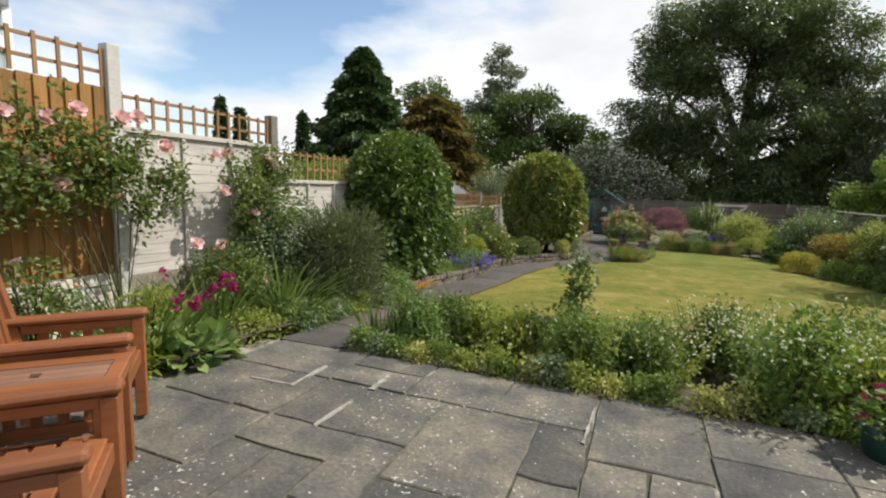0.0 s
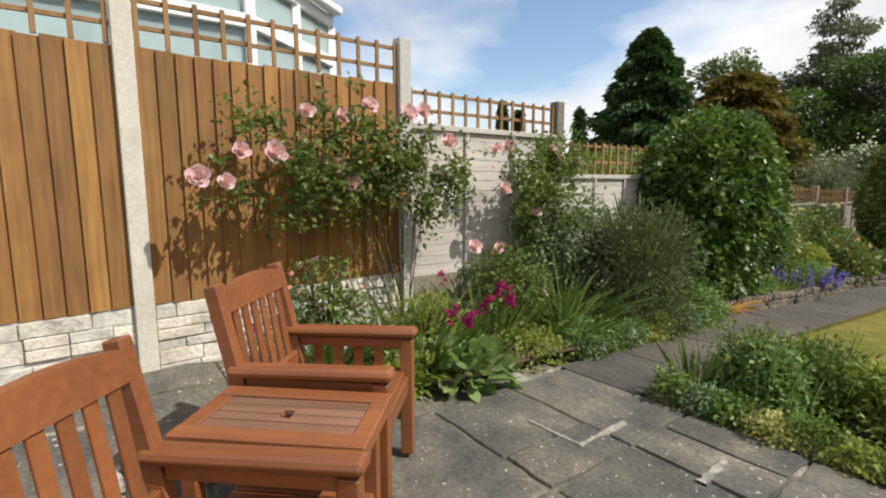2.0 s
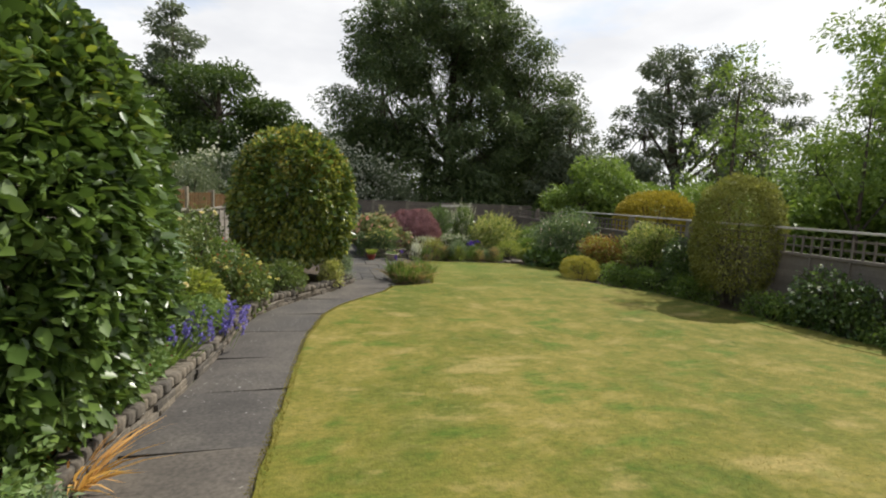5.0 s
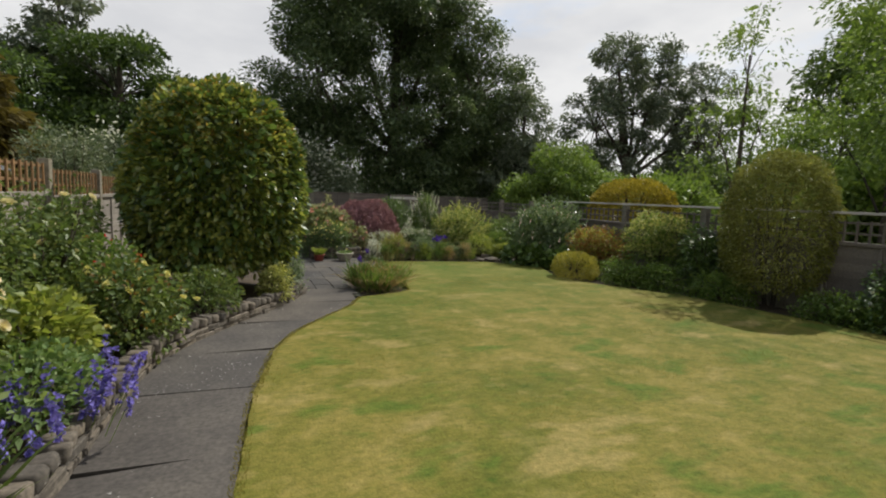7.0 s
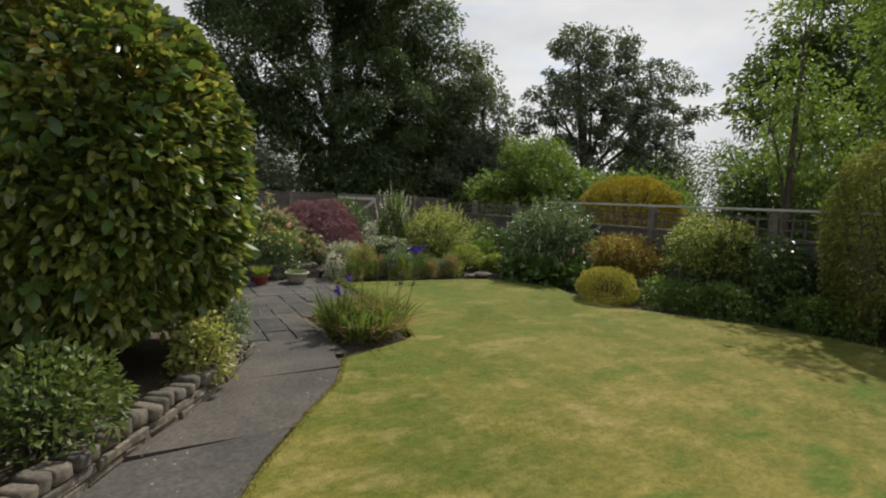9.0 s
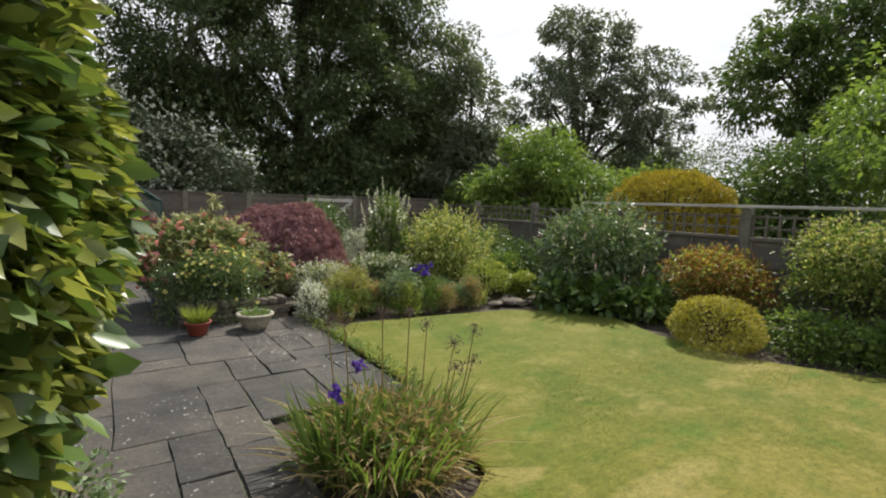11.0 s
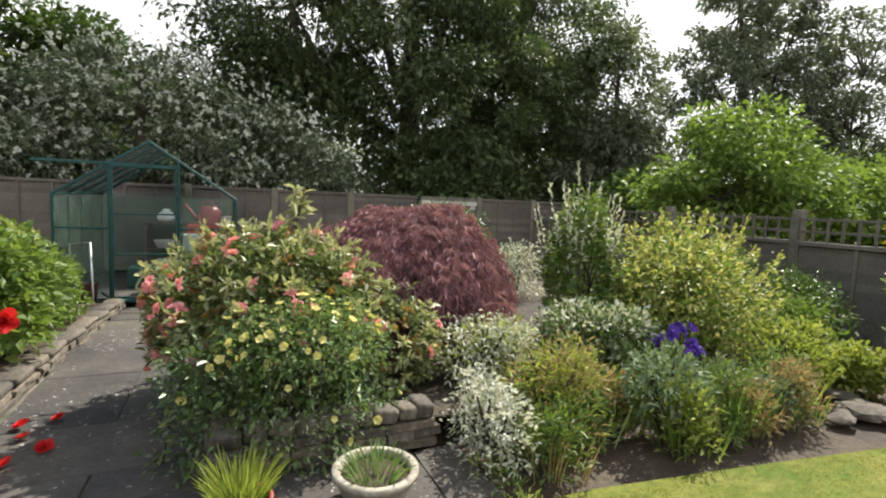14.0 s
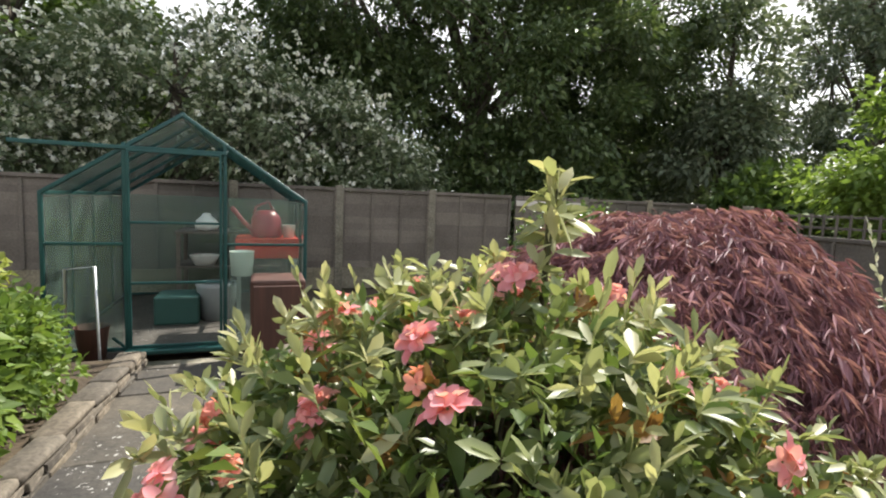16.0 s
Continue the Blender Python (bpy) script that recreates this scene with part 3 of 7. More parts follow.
def blades(name, roots, dirs, length, width, mat, parent, bend=0.6, vary=0.3, label=""):
    """Curved strap leaves or stems, of four joints each."""
    n = len(roots)
    L = length * (1 + rng.uniform(-vary, vary, (n, 1)))
    d = unit(dirs)
    out = d * np.array([1, 1, 0.0]) + rng.normal(0, 0.15, (n, 3)) * np.array([1, 1, 0])
    s = unit(np.cross(d, rng.normal(0, 1, (n, 3))))
    rows = []
    for k, w in ((0, 0.7), (0.33, 1.0), (0.68, 0.75)):
        c = roots + d * L * k + (out - np.array([0, 0, 0.55])) * L * bend * k * k * 0.8
        rows += [c + s * width * w / 2, c - s * width * w / 2]
    tip = roots + d * L + (out - np.array([0, 0, 0.55])) * L * bend * 0.8
    v = np.stack([*rows, tip], 1).reshape(-1, 3)
    b = np.arange(n)[:, None] * 7
    f = np.concatenate([b + np.array(q) for q in ((0, 1, 3), (0, 3, 2), (2, 3, 5), (2, 5, 4), (4, 5, 6))], 1).reshape(-1, 3)
    ob = mesh_object(name, v, f, mat, parent, label)
    ob["kind"] = "stuff"
    return ob


def flower_heads(name, centres, size, mat, parent, petals=12, label=""):
    c = np.repeat(np.asarray(centres, float).reshape(-1, 3), petals, 0)
    d = unit(rng.normal(0, 1, (len(c), 3)) + np.array([0.15, -0.3, 0.35]))
    return leaves(name, c + d * size * 0.05, d, size * 0.55, size * 0.5, mat, parent, 0.25, 0.1, 0, 0.5, 0.3, label)


def lumpy(dirs, seed, amp, freq):
    out = np.empty(len(dirs))
    for i, d in enumerate(dirs):
        q = Vector((d[0] * freq + seed * 7.3, d[1] * freq - seed * 3.1, d[2] * freq + seed))
        out[i] = noise.noise(q) + 0.75 * noise.noise(q * 2.7)
    return 1 + amp * out


def shell(n, radii, seed, amp=0.15, freq=2.2, depth=0.35, low=-0.75, boxy=1.0, cap=None):
    """Points in the outer layers of an uneven rounded form, and the way out at each. Loose forms are made of several lobes."""
    d = unit(rng.normal(0, 1, (int(n * 1.6) + 8, 3)))
    d = d[d[:, 2] > low][:n]
    m = lumpy(d, seed, amp, freq)[:, None]
    if boxy != 1.0:
        q = np.abs(d) ** boxy
        m = m / (q.sum(1, keepdims=True) ** (1 / boxy))
    r = 1 - depth * rng.uniform(0, 1, (len(d), 1)) ** 1.7
    p = d * m * r
    if amp >= 0.25:
        lr = np.random.default_rng(seed + 900)
        k = 12
        c = unit(lr.normal(0, 1, (k, 3))) * lr.uniform(0.3, 0.55, (k, 1))
        c[:, 2] = np.abs(c[:, 2])
        a = np.arange(5) * 1.257 + lr.uniform(0, 1)
        c[:5] = np.stack([np.cos(a) * 0.45, np.sin(a) * 0.45, np.full(5, -0.42)], 1)
        c[5] = (0, 0, 0.0)
        size = lr.uniform(0.46, 0.62, (k, 1))
        size[5] = 0.8
        pick = rng.integers(0, k, len(d))
        p = c[pick] + p * size[pick]
        p[:, 2] = np.maximum(p[:, 2], -0.98 + 0.2 * rng.uniform(0, 1, len(d)))
    return p * np.array(radii), unit(d / np.array(radii))


def stems(parent, radii, base, n, mat=None, thick=0.015, name="stemwork"):
    paths = []
    for i in range(n):
        a, q = rng.uniform(0, 6.28), rng.uniform(0.25, 0.85)
        t = Vector((math.cos(a) * radii[0] * q, math.sin(a) * radii[1] * q, radii[2] * rng.uniform(0.1, 0.8)))
        b = Vector((math.cos(a) * radii[0] * 0.12, math.sin(a) * radii[1] * 0.12, base))
        mid = (b + t) / 2 + Vector((0, 0, 0.15 * radii[2])) - Vector((t.x * 0.15, t.y * 0.15, 0))
        paths.append([(b, thick), (mid, thick * 0.7), (t, thick * 0.3)])
    v, f = tubes(paths, 5)
    ob = mesh_object(name, v, f, mat or M_BARK, parent)
    ob["kind"] = "stuff"
    return ob


def bush(name, label, category, x, y, z, radii, layers, n_stems=9, low=-0.75, amp=0.15, freq=2.2, depth=0.4, boxy=1.0, flowers=(), blooms=(), seed=1, thick=0.015, ground=None, group="", rich=False):
    """A shrub: stems, one or more sets of leaves and flower heads. z is the middle of its crown."""
    ground = gz(x, y) if ground is None else ground
    ob = thing(name, x, y, ground, label, category, group)
    lift = np.array([0, 0, z - ground])
    st = stems(ob, radii, -(z - ground), n_stems, None, thick)
    st.data.transform(Matrix.Translation(lift))
    for i, (nm, mat, n, L, W, spread, up, zlo) in enumerate(layers):
        p, d = shell(n, radii, seed, amp, freq, depth, max(low, zlo), boxy)
        leaves(nm, p + lift, d, L, W, mat, ob, spread, up, rich=rich)
    for nm, mat, n, size, petals, zlo in flowers:
        p, d = shell(n, [r * 1.03 for r in radii], seed, amp, freq, 0.06, zlo, boxy)
        flower_heads(nm, p + lift, size, mat, ob, petals)
    for nm, meshes, n, size, zlo in blooms:
        p, d = shell(n, [r * 1.02 for r in radii], seed, amp, freq, 0.08, zlo, boxy)
        place_blooms(ob, nm, p + lift, d, size, meshes, seed)
    return ob


def sprigs(name, roots, ways, length, mat, leaf, parent, per=12, width=0.4, vary=0.4, bare=0.1):
    """Straight leafy shoots: leaves set all along each, smaller to the tip."""
    n = len(roots)
    w = unit(np.asarray(ways, float))
    L = length * (1 + rng.uniform(-vary, vary, n))
    t = np.tile(np.linspace(bare, 1.0, per), n)
    i = np.repeat(np.arange(n), per)
    p = np.asarray(roots)[i] + w[i] * (L[i] * t)[:, None]
    out = unit(rng.normal(0, 1, (len(p), 3))) * (1.1 - 0.7 * t)[:, None] + w[i] * (0.5 + 0.7 * t)[:, None]
    leaves(name, p, out, leaf, leaf * width, mat, parent, 0.08, 0.1, rich=True)
    blades(name + "_stem", np.asarray(roots), w, float(length), 0.004, mat, parent, 0.0, 0.02)


def tree(name, label, x, y, height, trunk_r, lobes, mat, n_leaves, leaf, seed=1, clumps=26, clump_r=0.8, bare=0.25, extra=None):
    """A trunk with limbs to each lobe of the crown, and leaves in many small clumps with gaps between."""
    g = gz(x, y) if y < 24 else -0.43
    ob = thing(name, x, y, g, label, "tree")
    r_ = random.Random(seed)
    top = Vector((lobes[0][0], lobes[0][1], height * 0.8))
    paths = [[(Vector((0, 0, -0.2)), trunk_r * 1.25), (Vector((0, 0, height * 0.2)), trunk_r), (top * 0.5 + Vector((0, 0, height * 0.05)), trunk_r * 0.7), (top, trunk_r * 0.2)]]
    v, f = tubes(paths, 10)
    mesh_object("trunk", v, f, M_BARK, ob, smooth=True)
    limbs, cs = [], []
    for lx, ly, lz, rx, ry, rz in lobes:
        c = Vector((lx, ly, lz))
        st = Vector((lx * 0.1, ly * 0.1, height * bare + 0.3 * max(0, lz - height * bare) * 0.6))
        limbs.append([(st, trunk_r * 0.5), ((st + c) / 2 + Vector((0, 0, 0.05 * height)), trunk_r * 0.32), (c + Vector((0, 0, rz * 0.3)), trunk_r * 0.1)])
        for k in range(clumps):
            d = Vector((r_.gauss(0, 1), r_.gauss(0, 1), r_.gauss(0, 1))).normalized()
            q = r_.uniform(0.3, 1.0) ** 0.5 * (1 + 0.25 * noise.noise(d * 1.9 + Vector((seed, lx, ly))))
            p = c + Vector((d.x * rx * q, d.y * ry * q, d.z * rz * q))
            cs.append((p, d))
            if k % 3 == 0:
                limbs.append([(c, trunk_r * 0.16), ((c + p) / 2 + Vector((0, 0, 0.1)), trunk_r * 0.09), (p, trunk_r * 0.03)])
    v, f = tubes(limbs, 5)
    mesh_object("branchwork", v, f, M_BARK, ob)["kind"] = "stuff"
    c = np.array([tuple(p) for p, d in cs])
    dd = np.array([tuple(d) for p, d in cs])
    pick = rng.integers(0, len(c), n_leaves)
    size = clump_r * (0.6 + 0.8 * rng.uniform(0, 1, len(c)))[pick][:, None]
    off = unit(rng.normal(0, 1, (n_leaves, 3))) * rng.uniform(0.1, 1, (n_leaves, 1)) ** 0.5 * size * np.array([1.15, 1.15, 0.75])
    pts = c[pick] + off
    pts[:, 2] = np.maximum(pts[:, 2], 0.15)
    leaves("crown", pts, unit(off) + dd[pick] * 0.5, leaf, leaf * 0.5, mat, ob, 0.7, 0.0, 0.25)
    if extra:
        nm, m2, n2, sz = extra
        p2 = c[rng.integers(0, len(c), n2)] + rng.normal(0, clump_r * 0.75, (n2, 3))
        p2[:, 2] = np.maximum(p2[:, 2], 0.2)
        flower_heads(nm, p2, sz, m2, ob, 5)
    return ob


B_PINK, B_CREAM, B_RED = bloom_meshes("rose", P_PINK, 4, 1), bloom_meshes("rose", P_CREAM, 3, 2), bloom_meshes("rose", P_RED, 3, 3)
B_SALMON, B_CORAL = bloom_meshes("truss", P_SALMON, 5, 4), bloom_meshes("truss", P_CORAL, 4, 5)
B_YELLOW, B_MAGENTA = bloom_meshes("saucer", P_YELLOW, 3, 6), bloom_meshes("truss", P_MAGENTA, 3, 7)

# ---- ground ----
def sheet(name, xs, ys, mat, lift, label, category, inside=None):
    vs, fs, idx = [], [], {}
    for i, x in enumerate(xs):
        for j, y in enumerate(ys):
            idx[i, j] = len(vs)
            vs.append((x, y, gz(x, y) + lift))
    for i in range(len(xs) - 1):
        for j in range(len(ys) - 1):
            if inside is None or inside((xs[i] + xs[i + 1]) / 2, (ys[j] + ys[j + 1]) / 2):
                fs.append((idx[i, j], idx[i + 1, j], idx[i + 1, j + 1], idx[i, j + 1]))
    ob = mesh_object(name, vs, fs, mat, smooth=True)
    return tagged(ob, label, category, kind="structure")


def steps(a, b, n):
    return [a + (b - a) * i / n for i in range(n + 1)]


sheet("ground", [-900, -200, -60, -20, -8, *steps(-5, 6, 44), 10, 25, 80, 300, 900], [-900, -200, -50, -12, *steps(-5, 25, 100), 40, 80, 200, 900], M_SOIL, -0.05, "dark bare garden soil with rough ground beyond", "ground")

LAWN_LEFT = [(4.9, -2.42), (6.3, -2.40), (8.9, -2.30), (10.0, -2.22), (11.0, -2.03), (11.6, -1.80), (12.3, -1.32), (12.7, -1.02), (13.2, -0.80), (13.55, 0.05), (15.0, 0.33), (16.55, 0.36), (16.8, 0.36)]
LAWN_RIGHT = [(4.9, 4.9), (8.5, 4.75), (9.5, 4.6), (11.0, 4.45), (12.4, 4.2), (13.4, 3.6), (14.0, 3.35), (14.8, 3.4), (15.6, 3.7), (16.2, 3.2), (16.5, 2.8), (16.75, 1.0), (16.8, 0.5)]


def lawn_strip():
    vs, fs, n = [], [], 40
    ys = steps(4.9, 16.78, 90)
    for y in ys:
        a, b = lerp_table(LAWN_LEFT, y), lerp_table(LAWN_RIGHT, y)
        for i in range(n + 1):
            x = a + (b - a) * i / n
            wob = 0.012 * noise.noise(Vector((x * 1.3, y * 1.3, 0)))
            edge = 0.03 * (noise.noise(Vector((i * 9.0, y * 3.1, 2))) if i in (0, n) else 0)
            vs.append((x + edge, y, gz(x, y) + 0.006 + wob * 0.5))
    for j in range(len(ys) - 1):
        for i in range(n):
            k = j * (n + 1) + i
            fs.append((k, k + 1, k + n + 2, k + n + 1))
    return vs, fs


v, f = lawn_strip()
lawn = tagged(mesh_object("lawn", v, f, M_LAWN, smooth=True), "sun-dried mown lawn with straw and green patches", "lawn", kind="structure")

# ---- left boundary ----
LEFT_X = -4.25


def concrete_post(x, y, z0, z1, mat, label, parent=None):
    bm = box_bm(-0.055, 0.055, -0.055, 0.055, 0, z1 - z0, 0.008)
    bmesh.ops.translate(bm, vec=(0, 0, z0), verts=bm.verts)
    if parent:
        ob = part("post", bm, mat, parent, label)
        ob.matrix_basis = parent.matrix_basis.inverted() @ Matrix.Translation((x, y, 0))
        return ob
    ob = part("concrete_post", bm, mat)
    ob.location = (x, y, 0)
    return tagged(ob, label, "post", "boundary fence posts")


def trellis(parent, y0, y1, z0, z1, rows=2, pitch=0.165, mat=None):
    """A trellis strip: upright and level laths nailed over each other."""
    t = new("trellis")
    t.parent = parent
    n = max(3, round((y1 - y0) / pitch))
    for i in range(n + 1):
        y = y0 + 0.02 + (y1 - y0 - 0.04) * i / n
        part("lath", box_bm(0.0, 0.018, y - 0.014, y + 0.014, z0, z1, 0.002), mat or M_TRELLIS, t)
    for k in range(rows):
        z = z0 + (z1 - z0) * (k + 0.78) / rows
        part("lath", box_bm(-0.02, -0.002, y0, y1, z - 0.014, z + 0.014, 0.002), mat or M_TRELLIS, t)


def stone_faced_board(parent, y0, y1, z0, z1, seed):
    """A concrete gravel board cast to look like coursed stone: raised blocks on a slab."""
    r = random.Random(seed)
    bm = box_bm(-0.03, 0.012, y0, y1, z0, z1)
    b = part("gravel_board", bm, M_GRAVELBOARD, parent, "cream stone-faced concrete gravel board")
    z = z0
    while z < z1 - 0.03:
        h = min(r.choice((0.07, 0.10, 0.14)), z1 - z)
        y = y0
        while y < y1 - 0.02:
            w = min(r.uniform(0.10, 0.34), y1 - y)
            if h > 0.12 and r.random() < 0.4:
                cuts = [(z, z + h / 2), (z + h / 2, z + h)]
            else:
                cuts = [(z, z + h)]
            for a, c in cuts:
                d = r.uniform(0.022, 0.045)
                part("stone", box_bm(0.012, d - 0.008, y + 0.003, y + w - 0.003, a + 0.002, c - 0.002, 0.007), M_GRAVELBOARD, b)
            y += w
        z += h


def feather_panel(y0, y1, zb, z1, z2, seed):
    """An orange close-board panel on stone-faced gravel boards, with a trellis strip on top."""
    ob = thing("fence", LEFT_X, 0, 0, "orange-stained close-board fence panel with trellis above stone-faced boards", "fence", "boundary fence panels")
    r = random.Random(seed)
    stone_faced_board(ob, y0, y1, 0.0, 0.33, seed)
    stone_faced_board(ob, y0, y1, 0.335, zb, seed + 5)
    n = round((y1 - y0) / 0.108)
    for i in range(n):
        a = y0 + (y1 - y0) * i / n
        b = y0 + (y1 - y0) * (i + 1) / n
        bm = bmesh.new()
        lo, hi, top = zb + 0.005 + r.uniform(0, 0.006), z1 + r.uniform(-0.008, 0.006), r.uniform(-0.002, 0.002)
        q = [bm.verts.new(p) for p in ((0.014, a, lo), (0.002, b + 0.012, lo), (0.002, b + 0.012, hi), (0.014, a, hi), (0.034 + top, a, lo), (0.011 + top, b + 0.012, lo), (0.011 + top, b + 0.012, hi), (0.034 + top, a, hi))]
        for face in ((0, 3, 2, 1), (4, 5, 6, 7), (0, 1, 5, 4), (2, 3, 7, 6), (1, 2, 6, 5), (0, 4, 7, 3)):
            bm.faces.new([q[k] for k in face])
        part("board", bm, M_ORANGE, ob)
    part("back_rail", box_bm(-0.04, 0.002, y0, y1, z1 - 0.25, z1 - 0.18), M_ORANGE, ob)
    part("back_rail", box_bm(-0.04, 0.002, y0, y1, zb + 0.15, zb + 0.22), M_ORANGE, ob)
    trellis(ob, y0, y1, z1 + 0.005, z2, 2)
    return ob


def grey_panel(x, y0, y1, zb, z1, z2, seed, label="weathered grey overlap fence panel with a trellis strip on top", mat=None, trellis_mat=None):
    """An overlap panel of level wavy slats with upright battens."""
    ob = thing("fence", x, 0, 0, label, "fence", "boundary fence panels")
    r = random.Random(seed)
    part("gravel_board", box_bm(-0.025, 0.025, y0, y1, zb - 0.05, zb + 0.26, 0.004), M_OLDPOST, ob, "old concrete gravel board")
    z = zb + 0.262
    while z < z1 - 0.07:
        h = 0.105
        w = r.uniform(-0.006, 0.006)
        bm = bmesh.new()
        rows = []
        for k in range(7):
            y = y0 + 0.01 + (y1 - y0 - 0.02) * k / 6
            wob = 0.008 * math.sin(k * 1.9 + seed + z * 9) + w
            rows.append([bm.verts.new(p) for p in ((0.002, y, z + wob), (0.013, y, z + wob), (0.008, y, min(z + h + 0.02, z1 - 0.05)), (-0.004, y, min(z + h + 0.02, z1 - 0.05)))])
        for p, q in zip(rows, rows[1:]):
            for k in range(4):
                bm.faces.new((p[k], q[k], q[(k + 1) % 4], p[(k + 1) % 4]))
        bm.faces.new(rows[0])
        bm.faces.new(rows[-1][::-1])
        part("slat", bm, mat or M_GREYWOOD, ob)
        z += h - 0.012
    for k in range(4):
        y = y0 + 0.025 + (y1 - y0 - 0.05) * k / 3
        part("batten", box_bm(0.020, 0.038, y - 0.02, y + 0.02, zb + 0.27, z1 - 0.05, 0.003), mat or M_GREYWOOD, ob)
    part("capping", box_bm(-0.03, 0.045, y0, y1, z1 - 0.048, z1, 0.004), mat or M_GREYWOOD, ob)
    if z2 > z1:
        trellis(ob, y0, y1, z1 + 0.003, z2, 2, 0.15, trellis_mat)
    return ob


NEWPOST, OLDPOST = "pale concrete slotted fence post", "weathered lichen-stained concrete fence post"
for k, y in enumerate((-4.84, -2.9, -0.96, 0.98)):
    bay = feather_panel(y + 0.057, y + 1.94 - 0.057, 0.57, 2.13, 2.44, 20 + k)
    concrete_post(LEFT_X, y + 1.94, -0.1, 2.49, M_CONCRETE, NEWPOST, bay)
LEFT_BAYS = [(2.92, 4.86, 0.25, 1.83, 2.12), (4.86, 6.80, 0.1, 1.42, 1.78), (6.80, 8.74, -0.1, 1.25, 1.58), (8.74, 10.9, -0.3, 0.95, 1.25), (10.9, 13.1, -0.35, 0.90, 1.2), (13.1, 15.1, -0.38, 0.85, 1.15), (15.1, 17.1, -0.4, 0.85, 1.12), (17.1, 19.1, -0.4, 0.8, 1.1), (19.1, 21.3, -0.4, 0.8, 1.08), (21.3, 23.5, -0.4, 0.78, 1.05)]
for k, (a, b, zb, z1, z2) in enumerate(LEFT_BAYS):
    bay = grey_panel(LEFT_X, a + 0.057, b - 0.057, zb, z1, z2, 40 + k, mat=M_GREYWOOD if k < 2 else M_OLDGREY, trellis_mat=None if k < 9 else M_YELLOWNET)
    concrete_post(LEFT_X, b, -0.5, z2 + 0.05, M_OLDPOST, OLDPOST, bay)

# ---- back and right boundary ----
RIGHT_X, BACK_Y = 5.2, 24.6
for k in range(9):
    y = 7.0 + 1.95 * k
    x = RIGHT_X + max(0, (y - 17) * 0.06)
    p = grey_panel(x, y + 0.057, y + 1.95 - 0.057, -0.40, 0.62, 0.90, 70 + k, "dark weathered overlap fence panel with a low trellis strip", M_DARKWOOD, M_DARKWOOD)
    p.matrix_basis = pose(x, 2 * y + 1.95, 0, 0, 0, 180)
    concrete_post(x, y, -0.5, 0.98, M_OLDPOST, OLDPOST, p)
for k in range(8):
    x = -4.25 + 1.4 * k
    if k == 5:
        continue
    ob = grey_panel(0, 0.03, 1.37, -0.40, 1.02, 1.02, 90 + k, "dark weathered overlap fence panel under a pale capping", M_DARKWOOD)
    ob.matrix_basis = Matrix.Translation((x + 1.4, BACK_Y, 0)) @ Matrix.Rotation(radians(90), 4, "Z") @ Matrix.Diagonal((-1, 1, 1, 1))
    concrete_post(x, BACK_Y, -0.5, 1.05, M_OLDPOST, OLDPOST, ob)
gate = thing("garden_gate", 2.75, BACK_Y, -0.4, "weathered grey boarded garden gate with a diagonal brace", "gate")
for k in range(9):
    part("board", box_bm(0.06 + k * 0.142, 0.06 + k * 0.142 + 0.135, -0.012, 0.012, 0.06, 1.42, 0.003), M_DARKWOOD, gate)
for z in (0.25, 1.25):
    part("rail", box_bm(0.06, 1.34, -0.045, -0.013, z, z + 0.09, 0.004), M_GREYWOOD, gate)
part("brace", bar_bm((0.1, -0.03, 0.35), (1.3, -0.03, 1.24), 0.03, 0.09, 0.003), M_GREYWOOD, gate)
rail = part("fence_wire_rail", bar_bm((RIGHT_X - 0.08, 7.0, 1.0), (RIGHT_X - 0.08, 17.4, 1.0), 0.035, 0.035, 0.004), M_GREYWOOD)
tagged(rail, "pale weathered timber rail along the top of the fence", "rail")

# ---- neighbour's conservatory ----
house = thing("conservatory", -5.35, 0, 0, "white-framed neighbouring conservatory with glazed walls and a pale roof", "building")
CORNERS = [(0.0, -6.0), (0.0, 2.05), (-0.95, 3.25), (-3.2, 3.25)]
for (xa, ya), (xb, yb) in zip(CORNERS, CORNERS[1:]):
    L = math.hypot(xb - xa, yb - ya)
    n = max(1, round(L / 0.95))
    w = new("wall")
    w.parent = house
    for nm, za, zb, th in (("dwarf_wall", -0.1, 0.9, 0.16), ("sill", 0.9, 1.0, 0.14), ("transom", 2.66, 2.78, 0.09), ("head", 3.10, 3.22, 0.10)):
        part(nm, bar_bm((xa, ya, (za + zb) / 2), (xb, yb, (za + zb) / 2), th, zb - za, 0.006), M_UPVC, w)
    part("gutter", bar_bm((xa + 0.09, ya, 3.27), (xb + 0.09, yb + 0.07, 3.27), 0.12, 0.09, 0.02), M_UPVC, w)
    for i in range(0 if xa == 0.0 and ya < 0 else 1, n + 1):
        t = i / n
        px, py = xa + (xb - xa) * t, ya + (yb - ya) * t
        part("mullion", box_bm(px - 0.045, px + 0.045, py - 0.045, py + 0.045, 1.0, 3.1, 0.006), M_UPVC, w)
    g = part("glazing", bar_bm((xa - 0.02, ya, 2.05), (xb - 0.02, yb, 2.05), 0.02, 2.1), M_GLASS, w)
    g.visible_shadow = False
bm = bmesh.new()
q = [bm.verts.new(p) for p in ((0.15, -6, 3.3), (0.15, 2.15, 3.3), (-0.85, 3.4, 3.3), (-3.2, 3.4, 3.3), (-2.4, 1.2, 4.3), (-2.4, -6, 4.3), (-4.8, 1.2, 4.3))]
for face in ((0, 1, 4, 5), (1, 2, 4), (2, 3, 6, 4)):
    bm.faces.new([q[k] for k in face])
bmesh.ops.solidify(bm, geom=bm.faces[:], thickness=0.06)
